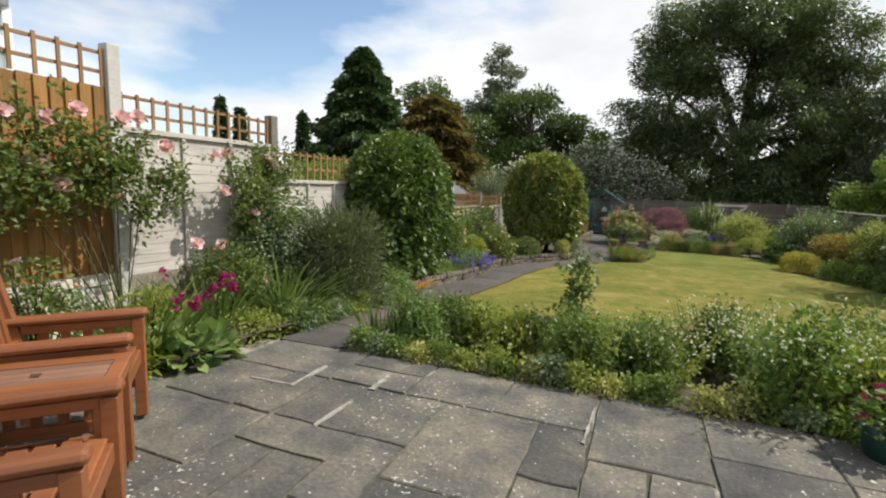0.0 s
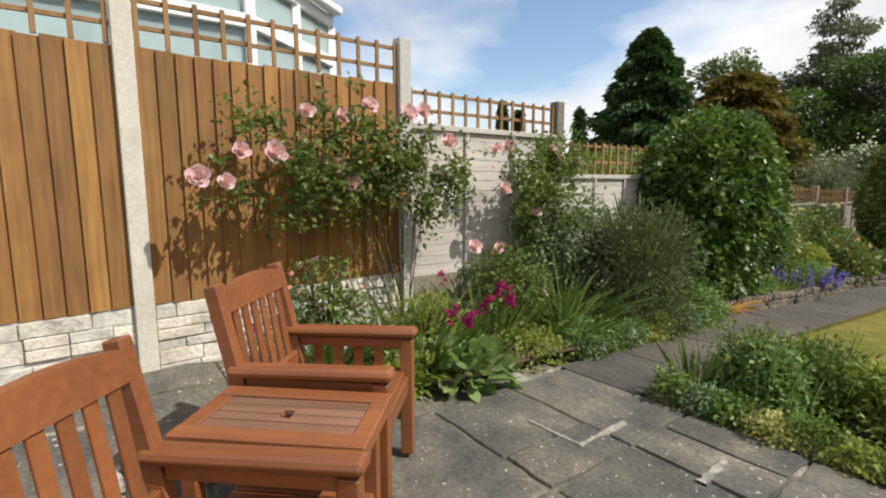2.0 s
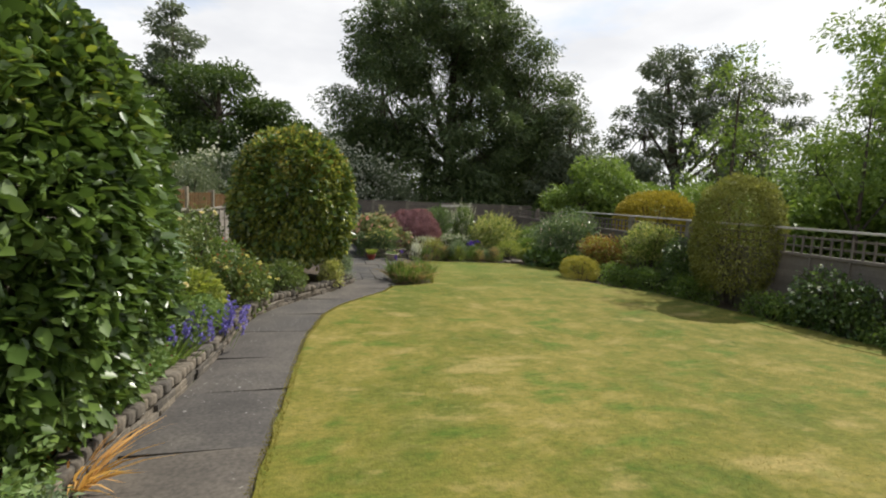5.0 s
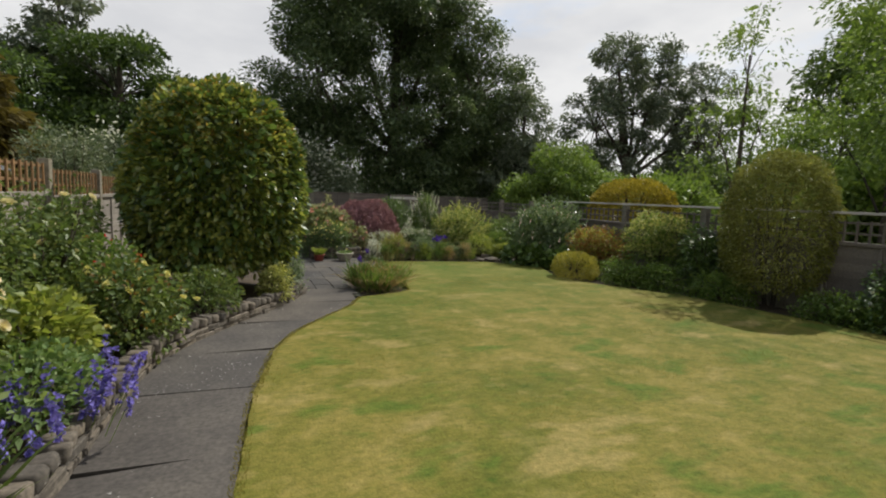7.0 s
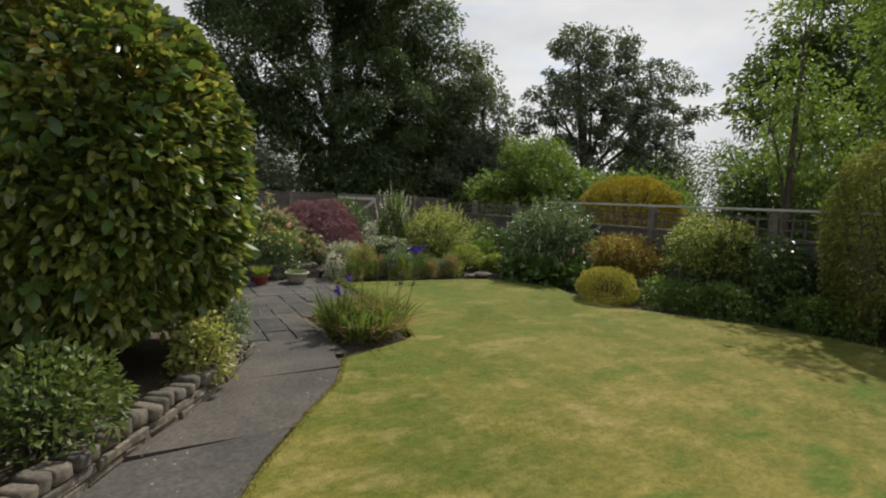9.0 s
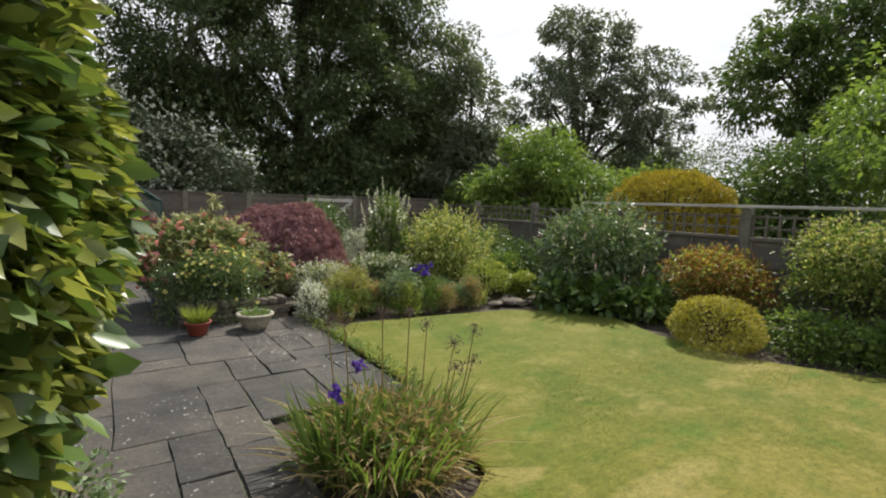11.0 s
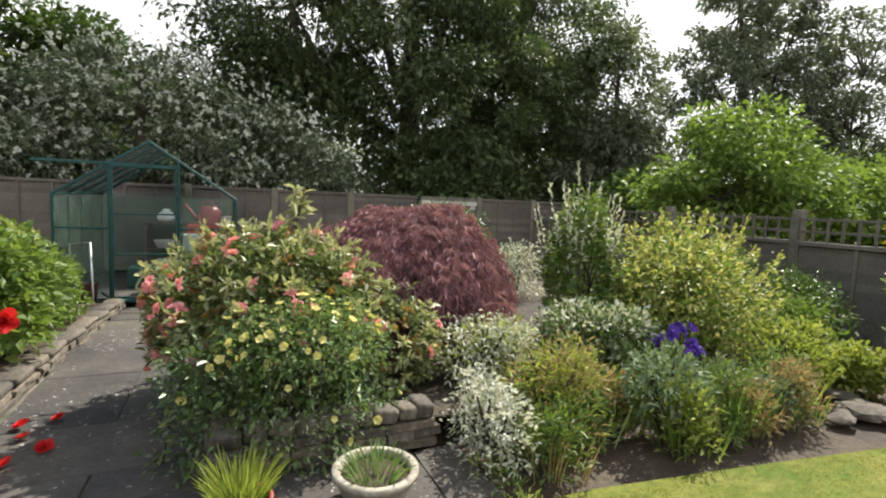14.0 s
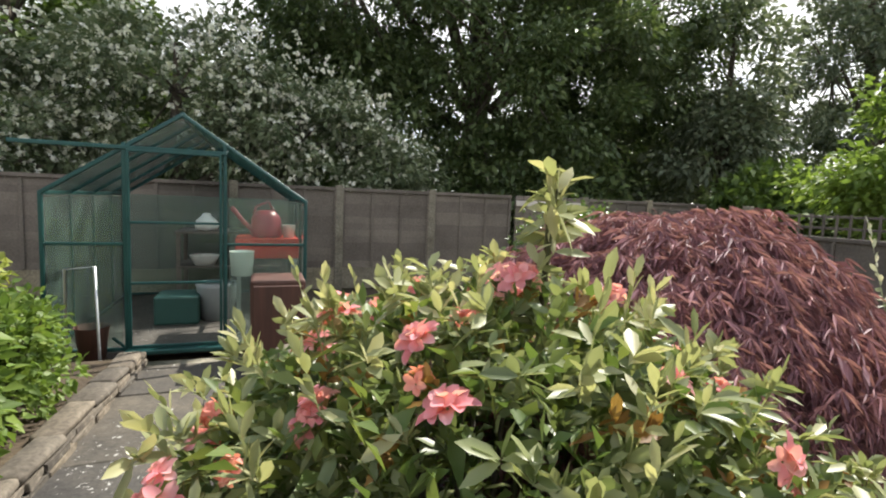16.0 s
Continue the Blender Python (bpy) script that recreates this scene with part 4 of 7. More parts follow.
part("roof", bm, M_UPVC, house, "white polycarbonate roof")
bl = part("blind", box_bm(-0.35, -0.32, -6, 1.9, 1.0, 2.6), plain_mat("blind_cloth", (0.62, 0.66, 0.66), 0.8), house, "pale vertical blinds")
part("blind", bar_bm((-0.35, 1.85, 1.8), (-1.15, 2.9, 1.8), 0.03, 2.5), bl.data.materials[0], house, "pale vertical blinds")
part("blind", bar_bm((-0.35, -6, 2.9), (-0.35, 1.9, 2.9), 0.03, 0.55), bl.data.materials[0], house, "pale blind header")
part("back_wall", box_bm(-3.4, -3.2, -6, 3.25, -0.1, 3.25), M_UPVC, house)

# ---- garden seat: two armchairs with a table between ----
SEAT = pose(-1.92, 0.41, 0.0, 0, 0, -43.8)     # local y: the way the chairs face; local -x: from one chair to the next


def armchair(w, label, open_side=False):
    ob = thing("garden_armchair", 0, 0, 0, label, "chair", "pair of garden armchairs")
    B = M_CHAIR
    for x in (0.03, w - 0.03):
        part("front_leg", box_bm(x - 0.03, x + 0.03, 0.55, 0.61, 0, 0.575, 0.004), B, ob)
        part("rear_leg", bar_bm((x, 0.06, 0.0), (x, 0.03, 0.46), 0.05, 0.07, 0.004, (0, 1, 0)), B, ob)
        part("back_post", bar_bm((x, 0.04, 0.44), (x, -0.07, 0.93), 0.05, 0.06, 0.006, (0, 1, 0)), B, ob)
        part("arm", bar_bm((x, -0.02, 0.60), (x, 0.63, 0.61), 0.085, 0.045, 0.02), B, ob)
        part("side_rail", box_bm(x - 0.016, x + 0.016, 0.08, 0.55, 0.17, 0.23, 0.003), B, ob)
        part("side_top_rail", box_bm(x - 0.014, x + 0.014, 0.05, 0.55, 0.53, 0.575, 0.003), B, ob)
        for k in range(0 if open_side and x < 0.1 else 4):
            y = 0.14 + 0.1 * k
            part("side_slat", box_bm(x - 0.01, x + 0.01, y - 0.022, y + 0.022, 0.23, 0.53, 0.003), B, ob)
    part("front_rail", box_bm(0.06, w - 0.06, 0.56, 0.59, 0.32, 0.40, 0.004), B, ob)
    for k in range(6):
        y = 0.09 + k * 0.083
        part("seat_slat", box_bm(0.02, w - 0.02, y, y + 0.066, 0.402 - 0.02 * (1 - k / 5), 0.42 - 0.02 * (1 - k / 5), 0.004), B, ob)
    top = bmesh.new()
    for k in range(9):
        t = k / 8
        x = 0.05 + (w - 0.1) * t
        h = 0.028 * math.sin(math.pi * t)
        for yy, zz in ((-0.045, 0.82), (-0.015, 0.82), (-0.035, 0.905 + h), (-0.065, 0.905 + h)):
            top.verts.new((x, yy, zz))
    top.verts.ensure_lookup_table()
    for k in range(8):
        for i in range(4):
            a, b = 4 * k + i, 4 * k + (i + 1) % 4
            top.faces.new([top.verts[j] for j in (a, b, b + 4, a + 4)])
    part("crest_rail", top, B, ob)
    part("lower_back_rail", bar_bm((0.05, 0.03, 0.47), (w - 0.05, 0.03, 0.47), 0.028, 0.07, 0.004), B, ob)
    for k in range(6):
        x = 0.105 + (w - 0.21) * k / 5
        part("back_slat", bar_bm((x, 0.02, 0.50), (x, -0.032, 0.835), 0.045, 0.014, 0.003, (0, 1, 0)), B, ob)
    return ob


SEAT_LABEL = "reddish-brown slatted wooden garden armchair on the patio slabs"
chair = armchair(0.58, SEAT_LABEL, True)
chair.matrix_basis = Matrix.Translation((0.085, -0.02, 0)) @ SEAT @ pose(-0.58, 0, 0)
armchair(0.58, SEAT_LABEL).matrix_basis = SEAT @ pose(-1.56, 0, 0.03)
table = thing("garden_table", 0, 0, 0, "small slatted wooden table fixed between two garden chairs", "table")
for x in (0.03, 0.33):
    for y in (0.06, 0.56):
        part("leg", box_bm(x - 0.025, x + 0.025, y - 0.025, y + 0.025, 0, 0.52, 0.004), M_CHAIR, table)
    part("top_frame", box_bm(x - 0.04, x + 0.035, 0.0, 0.63, 0.52, 0.585, 0.004), M_CHAIR, table)
for y0 in (0.0, 0.57):
    part("top_frame", box_bm(0.07, 0.29, y0, y0 + 0.06, 0.53, 0.583, 0.004), M_CHAIR, table)
for k in range(4):
    x = 0.072 + k * 0.055
    if k in (1, 2):
        part("top_slat", box_bm(x, x + 0.048, 0.063, 0.29, 0.56, 0.58, 0.003), M_TABLETOP, table)
        part("top_slat", box_bm(x, x + 0.048, 0.33, 0.567, 0.56, 0.58, 0.003), M_TABLETOP, table)
        part("top_slat", box_bm(x + (0 if k == 1 else 0.024), x + (0.024 if k == 1 else 0.048), 0.29, 0.33, 0.56, 0.58, 0.002), M_TABLETOP, table)
    else:
        part("top_slat", box_bm(x, x + 0.048, 0.063, 0.567, 0.56, 0.58, 0.003), M_TABLETOP, table)
for y in (0.06, 0.56):
    part("stretcher", box_bm(0.05, 0.31, y - 0.015, y + 0.015, 0.16, 0.21, 0.003), M_CHAIR, table)
for k in range(5):
    part("shelf_slat", box_bm(0.04 + k * 0.058, 0.085 + k * 0.058, 0.05, 0.57, 0.211, 0.225, 0.003), M_CHAIR, table)
table.matrix_basis = SEAT @ pose(-0.96, 0, 0)

# ---- paving ----
def slab_piece(parent, x0, x1, y0, y1, mat, r, lift=0.0, name="slab", thick=0.05, gap=0.009):
    """A riven flagstone: uneven edges, rounded rim, slightly off level."""
    bm = bmesh.new()
    n = 3
    ring = []
    corners = [(x0 + gap, y0 + gap), (x1 - gap, y0 + gap), (x1 - gap, y1 - gap), (x0 + gap, y1 - gap)]
    for (ax, ay), (bx, by) in zip(corners, corners[1:] + corners[:1]):
        for i in range(n):
            t = i / n
            ring.append((ax + (bx - ax) * t + r.uniform(-0.009, 0.009), ay + (by - ay) * t + r.uniform(-0.009, 0.009)))
    tilt = (r.uniform(-0.004, 0.004), r.uniform(-0.004, 0.004), r.uniform(-0.003, 0.004))
    cx, cy = (x0 + x1) / 2, (y0 + y1) / 2

    def zz(x, y):
        return gz(x, y) + lift + tilt[0] * (x - cx) + tilt[1] * (y - cy) + tilt[2]
    top = [bm.verts.new((x + clamp(cx - x, -1, 1) * 0.018, y + clamp(cy - y, -1, 1) * 0.018, zz(x, y))) for x, y in ring]
    rim = [bm.verts.new((x, y, zz(x, y) - 0.007)) for x, y in ring]
    low = [bm.verts.new((x, y, zz(x, y) - thick)) for x, y in ring]
    bm.faces.new(top)
    k = len(ring)
    for i in range(k):
        j = (i + 1) % k
        bm.faces.new((rim[i], rim[j], top[j], top[i]))
        bm.faces.new((low[i], low[j], rim[j], rim[i]))
    return part(name, bm, mat, parent)


def pack(parent, x0, x1, y0, y1, cell, seed, inside, mat, lift=0.0, gap=0.009, sizes=((2, 2), (3, 2), (2, 3), (2, 1), (1, 2), (3, 2), (2, 2))):
    """Random-coursed flagstones on a grid of cells."""
    r = random.Random(seed)
    nx, ny = round((x1 - x0) / cell), round((y1 - y0) / cell)
    free = [[True] * ny for _ in range(nx)]
    for j in reversed(range(ny)):
        for i in range(nx):
            if not free[i][j]:
                continue
            opts = list(sizes)
            r.shuffle(opts)
            for a, b in opts + [(1, 1)]:
                if i + a <= nx and j - b + 1 >= 0 and all(free[i + p][j - q] for p in range(a) for q in range(b)):
                    break
            for p in range(a):
                for q in range(b):
                    free[i + p][j - q] = False
            xa, xb, ya, yb = x0 + i * cell, x0 + (i + a) * cell, y0 + (j - b + 1) * cell, y0 + (j + 1) * cell
            if inside((xa + xb) / 2, (ya + yb) / 2):
                slab_piece(parent, xa, xb, ya, yb, mat, r, lift, gap=gap)


patio = sheet("patio", steps(-4.2, 3.9, 40), steps(-4.0, 3.42, 40), M_MORTAR, -0.012, "grey riven flagstone patio with mossy joints", "patio", lambda x, y: not (x < -3.25 and y > 2.3 and x < -3.25))
pack(patio, -4.15, 3.95, -2.62, 3.43, 0.305, 5, lambda x, y: not (x < -3.2 and y > 2.35), M_SLAB)

def mortar_line(a, b, w):
    """A ragged strip of pale mortar left in a joint."""
    r = random.Random(int(a[0] * 97 + b[1] * 31))
    a, b = Vector(a), Vector(b)
    d = (b - a).normalized()
    q = Vector((-d.y, d.x))
    bm, rows, n = bmesh.new(), [], 9
    for i in range(n):
        p = a.lerp(b, i / (n - 1))
        h = w * r.uniform(0.12, 0.55)
        rows.append([bm.verts.new((*(p + q * h * k), gz(p.x, p.y) + z)) for k, z in ((-1.0, -0.01), (-0.8, 0.009), (0.8, 0.009), (1.0, -0.01))])
    for p, t in zip(rows, rows[1:]):
        for k in range(3):
            bm.faces.new((p[k], p[k + 1], t[k + 1], t[k]))
    part("mortar_strip", bm, M_LIME_MORTAR, patio, "pale ragged lime mortar")


for a, b, w in (((-2.52, 2.63), (-2.18, 2.65), 0.03), ((-2.17, 2.64), (-2.17, 3.05), 0.045), ((-1.64, 2.82), (-1.65, 3.1), 0.06), ((-1.68, 2.24), (-1.66, 2.6), 0.03), ((-3.72, 0.2), (-3.66, 0.62), 0.035), ((-3.25, 0.72), (-3.05, 0.72), 0.05), ((-0.22, 2.7), (-0.2, 3.2), 0.025)):
    mortar_line(a, b, w)

PATH_LEFT = [(3.43, -2.95), (4.5, -3.0), (5.6, -3.1), (7.0, -3.2), (8.0, -3.12), (9.2, -3.04), (10.4, -2.98), (11.0, -2.88), (11.5, -2.68), (12.1, -2.32), (12.8, -1.85), (13.5, -1.52), (14.2, -1.6)]


def path_right(y):
    return lerp_table([(3.43, -2.33), (4.9, -2.42), *LAWN_LEFT[1:9], (13.4, -0.84), (14.2, -0.8)], y) - 0.012


path = tagged(mesh_object("path", *(lambda ys: ([(x, y, gz(x, y) - 0.02) for y in ys for x in (lerp_table(PATH_LEFT, y) - 0.06, path_right(y))], [(2 * i, 2 * i + 1, 2 * i + 3, 2 * i + 2) for i in range(len(ys) - 1)]))(steps(3.43, 14.2, 60)), M_MORTAR), "grey concrete garden path curving beside the lawn", "path", kind="structure")
r_path = random.Random(3)
y = 3.45
while y < 13.4:
    y2 = y + r_path.uniform(0.75, 1.05)
    bm = bmesh.new()
    top, low = [], []
    skew = r_path.uniform(-0.05, 0.05)
    for side in (0, 1):
        for k in range(4):
            t = k / 3 if side == 0 else 1 - k / 3
            yy = y + 0.008 + (y2 - y - 0.016) * t
            x = lerp_table(PATH_LEFT, yy) + 0.0 if side == 0 else path_right(yy)
            yy += skew * (1 if side else -1) * 0.5
            top.append(bm.verts.new((x + r_path.uniform(-0.006, 0.006), yy, gz(x, yy) + 0.004)))
            low.append(bm.verts.new((x, yy, gz(x, yy) - 0.05)))
    bm.faces.new(top[::-1])
    for i in range(8):
        j = (i + 1) % 8
        bm.faces.new((top[i], top[j], low[j], low[i]))
    part("slab", bm, M_PATH, path)
    y = y2

terrace = sheet("terrace", steps(-2.1, 0.28, 12), steps(13.4, 21.6, 40), M_MORTAR, -0.014, "grey flagstone terrace and path to the greenhouse", "terrace", lambda x, y: (y < 17.35 and not (x > -0.78 and y < 14.75)) or x < -0.85)
pack(terrace, -2.05, 0.29, 13.5, 17.4, 0.26, 12, lambda x, y: not (x > -0.75 and y < 14.75), M_TERRACE, 0.0, 0.004)
pack(terrace, -2.02, -0.86, 17.4, 21.6, 0.29, 11, lambda x, y: True, M_TERRACE, 0.0, 0.004)


def stone_edging(name, pts, label, seed, courses=2, z_off=0.0, height=0.055, cope_w=(0.07, 0.14)):
    """A low dry wall: flat courses with a rounded coping of stones."""
    r = random.Random(seed)
    wall = tagged(new(name), label, "low wall", kind="structure")
    segs = [(Vector(a), Vector(b)) for a, b in zip(pts, pts[1:])]
    total = sum((b - a).length for a, b in segs)

    def at(s):
        for a, b in segs:
            L = (b - a).length
            if s <= L:
                return a.lerp(b, s / L), (b - a).normalized()
            s -= L
        return segs[-1][1], (segs[-1][1] - segs[-1][0]).normalized()
    for c in range(courses + 1):
        s = 0.0
        cope = c == courses
        while s < total:
            w = r.uniform(*cope_w) if cope else r.uniform(0.14, 0.34)
            p, d = at(min(s + w / 2, total))
            h = (r.uniform(0.05, 0.06) if cope_w[0] > 0.15 else r.uniform(0.075, 0.10)) if cope else height
            deep = r.uniform(0.13, 0.16)
            bm = box_bm(-w / 2 + 0.001, w / 2 - 0.001, -deep / 2, deep / 2, 0, h - 0.004, 0.02 if cope else 0.008)
            for vv in bm.verts:
                vv.co += Vector((r.uniform(-1, 1), r.uniform(-1, 1), r.uniform(-1, 1))) * 0.004
            ob = part("stone", bm, M_WALLSTONE, wall, smooth=cope)
            nrm = Vector((-d.y, d.x))
            o = p + nrm * (0.07 + r.uniform(-0.012, 0.012))
            ob.matrix_basis = pose(o.x, o.y, gz(o.x, o.y) + z_off - 0.01 + c * height, r.uniform(-4, 4), (r.uniform(-2, 3) if cope_w[0] > 0.15 else r.uniform(2, 12)) if cope else r.uniform(-3, 3), math.degrees(math.atan2(d.y, d.x)) + r.uniform(-6, 6))
            s += w
    return wall


stone_edging("border_wall", [(lerp_table(PATH_LEFT, y), y) for y in (6.5, 7.0, 7.6, 8.2, 8.8, 9.6, 10.4, 11.0, 11.5, 12.1, 12.8, 13.5)], "low weathered stone edging wall along the path", 31)
stone_edging("border_wall_far", [(-1.52, 13.5), (-1.72, 14.6), (-1.98, 16.5), (-2.05, 18.6), (-1.92, 21.4)], "low weathered stone edging wall beside the terrace", 32, 2, 0.0, 0.045, (0.24, 0.42))
stone_edging("raised_bed_wall", [(0.1, 17.42), (-0.95, 17.42), (-0.95, 19.2), (-1.0, 21.0)][::-1], "low stone wall round a raised flower bed", 33, 3)

# raised soil
def soil_bed(name, xs, ys, lift, label, inside):
    return sheet(name, xs, ys, M_SOIL, lift, label, "soil", inside)


soil_bed("border_soil", steps(-4.2, -1.5, 30), steps(2.4, 21.4, 80), 0.08, "dark soil of the raised border behind the edging", lambda x, y: (x < lerp_table(PATH_LEFT, y) - 0.09 if y < 13.5 else x < lerp_table([(13.5, -1.66), (16.5, -2.12), (21.4, -2.06)], y)) and not (y < 2.5 and x > -3.2))
soil_bed("raised_bed_soil", steps(-0.9, 3.2, 20), steps(17.5, 23.0, 20), 0.12, "dark soil of the raised flower bed", lambda x, y: True)

# ---- greenhouse ----
gh = thing("greenhouse", -1.68, 21.75, -0.40, "small green-framed glass greenhouse with its door ajar", "greenhouse")
GW, GD, GE, GR = 0.93, 2.4, 1.22, 1.86


def gbar(name, a, b, w=0.035, parent=None, h=None):
    return part(name, bar_bm(a, b, w, h or w, 0.004), M_GREENMETAL, parent or gh)


for yy in (0, GD):
    for s in (-1, 1):
        gbar("corner_post", (s * GW, yy, 0), (s * GW, yy, GE), 0.028)
        gbar("gable_rafter", (s * GW, yy, GE), (0, yy, GR), 0.03)
    gbar("gable_sill", (-GW, yy, 0.02), (GW, yy, 0.02), 0.04)
for s in (-1, 1):
    gbar("eaves_bar", (s * GW, 0, GE), (s * GW, GD, GE), 0.032)
    gbar("sill_bar", (s * GW, 0, 0.02), (s * GW, GD, 0.02), 0.04)
    for k in range(1, 4):
        gbar("glazing_bar", (s * GW, GD * k / 4, 0), (s * GW, GD * k / 4, GE), 0.022)
        gbar("roof_bar", (s * GW, GD * k / 4, GE), (0, GD * k / 4, GR), 0.022)
    for k in range(4):
        y0, y1 = GD * k / 4 + 0.012, GD * (k + 1) / 4 - 0.012
        g = part("pane", bar_bm((s * GW, (y0 + y1) / 2, 0.04), (s * GW, (y0 + y1) / 2, GE - 0.03), y1 - y0, 0.004, 0, (s, 0, 0)), M_GHGLASS, gh)
        g.visible_shadow = False
        g = part("roof_pane", bar_bm((s * GW * 0.98, (y0 + y1) / 2, GE + 0.02), (s * 0.02, (y0 + y1) / 2, GR - 0.005), y1 - y0, 0.004, 0, (s * 0.5, 0, 1)), M_GHGLASS, gh)
        g.visible_shadow = False
gbar("ridge_bar", (0, 0, GR), (0, GD, GR), 0.035)
DL, DR = -0.40, 0.30
for x in (DL, DR):
    gbar("door_jamb", (x, -0.01, 0), (x, -0.01, 1.62 if x == DL else 1.66), 0.028)
gbar("door_track", (-1.1, -0.03, 1.58), (DR + 0.02, -0.03, 1.58), 0.02, None, 0.03)
gbar("front_bar", (DR, 0, 0.85), (GW, 0, 0.85), 0.022)
gbar("front_bar", (-GW, 0, 0.85), (DL, 0, 0.85), 0.022)
gbar("corner_brace", (DL - 0.1, 0, 0.12), (DL, 0, 0.02), 0.02)
door = new("door")
door.parent = gh
for x in (DL + 0.03, DR - 0.03):
    gbar("stile", (x, -0.04, 0.04), (x, -0.04, 1.57), 0.02, door)
for z in (0.05, 0.55, 1.02, 1.56):
    gbar("door_rail", (DL + 0.03, -0.04, z), (DR - 0.03, -0.04, z), 0.02, door)
for a, b, z0, z1 in ((-GW + 0.03, DL - 0.03, 0.05, GE), (DR + 0.03, GW - 0.03, 0.05, GE)):
    g = part("front_pane", box_bm(a, b, -0.002, 0.002, z0, z1), M_GHGLASS, gh)
    g.visible_shadow = False
bm = bmesh.new()
bm.faces.new([bm.verts.new(p) for p in ((-0.40, 0, 1.62), (0.35, 0, 1.62), (0, 0, GR - 0.02))])
g = part("gable_pane", bm, M_GHGLASS, gh)
g.visible_shadow = False
g = part("back_pane", box_bm(-GW + 0.02, GW - 0.02, GD - 0.002, GD + 0.002, 0.05, GE), M_GHGLASS, gh)
g.visible_shadow = False
part("threshold", box_bm(DL, DR, -0.12, 0.05, 0, 0.035, 0.006), M_GREENMETAL, gh)
ghf = part("greenhouse_floor", box_bm(-2.6, -0.76, 21.7, 24.2, -0.43, -0.385), M_PATH)
tagged(ghf, "pale concrete floor slab of the greenhouse", "floor", kind="structure")

GX, GY, GZ = -1.68, 21.75, -0.385
bench = thing("potting_bench", GX, GY, GZ, "dark slatted potting bench inside the greenhouse", "bench")
for z in (0.42, 0.80):
    for k in range(5):
        part("bench_slat", box_bm(-0.3, 0.85, 1.62 + k * 0.13, 1.73 + k * 0.13, z, z + 0.025, 0.003), M_DARKWOOD, bench)
for x in (-0.27, 0.82):
    for yy in (1.65, 2.2):
        part("bench_leg", box_bm(x - 0.02, x + 0.02, yy - 0.02, yy + 0.02, 0, 0.8), M_DARKWOOD, bench)


def pot(name, label, cat, x, y, z, profile, mat, seg=20):
    ob = part(name, lathe(profile, seg), mat, smooth=True)
    ob.location = (x, y, z)
    return tagged(ob, label, cat)


can = thing("watering_can", GX + 0.62, GY + 0.55, GZ + 0.86, "faded red plastic watering can on the staging", "watering can")
part("body", lathe([(0.0, 0), (0.13, 0.0), (0.14, 0.03), (0.13, 0.18), (0.09, 0.24), (0.05, 0.25)], 16), M_PINKPLASTIC, can, smooth=True)
v, f = tubes([[((-0.1, 0, 0.05), 0.025), ((-0.2, 0, 0.14), 0.02), ((-0.3, 0, 0.27), 0.022)], [((0.08, 0, 0.22), 0.012), ((0.02, 0, 0.33), 0.012), ((-0.09, 0, 0.28), 0.012), ((-0.11, 0, 0.2), 0.012)]], 8)
mesh_object("spout_and_handle", v, f, M_PINKPLASTIC, can, smooth=True)
shelf = thing("wire_shelf", GX, GY, GZ, "metal staging with a red tray at the glass", "shelf")
part("shelf_top", box_bm(0.36, 0.9, 0.35, 0.78, 0.83, 0.86, 0.004), M_REDPLASTIC, shelf, "red plastic tray")
part("tray_front", box_bm(0.36, 0.9, 0.33, 0.349, 0.68, 0.86, 0.004), M_REDPLASTIC, shelf, "red plastic tray front")
for x in (0.38, 0.88):
    for yy in (0.38, 0.75):
        part("shelf_leg", box_bm(x - 0.012, x + 0.012, yy - 0.012, yy + 0.012, 0, 0.83), M_STEEL, shelf)
pot("bucket", "white plastic bucket on the staging", "bucket", GX + 0.42, GY + 0.2, GZ + 0.55, [(0.0, 0), (0.085, 0), (0.10, 0.2), (0.105, 0.21)], M_WHITEPLASTIC)
pot("small_pot", "small white plastic pot on the tray", "pot", GX + 0.82, GY + 0.5, GZ + 0.86, [(0.0, 0), (0.045, 0), (0.06, 0.11), (0.065, 0.12)], M_WHITEPLASTIC)
crate = part("storage_crate", box_bm(-0.36, 0.02, 0.75, 1.15, 0, 0.27, 0.02), M_DARKGREEN)
crate.location = (GX, GY, GZ)
tagged(crate, "dark green plastic crate on the greenhouse floor", "crate")
pot("water_butt", "grey plastic tub on the greenhouse floor", "tub", GX + 0.16, GY + 1.0, GZ, [(0.0, 0), (0.15, 0), (0.19, 0.32), (0.2, 0.36), (0.17, 0.36)], M_GREYPLASTIC)
pot("white_bowl", "white plastic bowl on the potting bench", "bowl", GX - 0.02, GY + 1.72, GZ + 0.445, [(0.0, 0), (0.10, 0), (0.15, 0.1), (0.155, 0.11)], M_WHITEPLASTIC)
pot("white_sack", "crumpled white sack on the top bench", "sack", GX + 0.0, GY + 1.75, GZ + 0.825, [(0.0, 0), (0.11, 0.02), (0.13, 0.07), (0.10, 0.13), (0.05, 0.17), (0.04, 0.2)], M_WHITEPLASTIC, 9)
rest = thing("plant_support", GX - 0.72, GY - 0.25, -0.43, "pale metal hoop stand beside the greenhouse door", "support")
v, f = tubes([[((0, 0, 0), 0.011), ((0, 0, 0.72), 0.011), ((0.18, 0, 0.74), 0.011), ((0.2, 0, 0), 0.011)]], 6)
mesh_object("hoop", v, f, M_STEEL, rest)
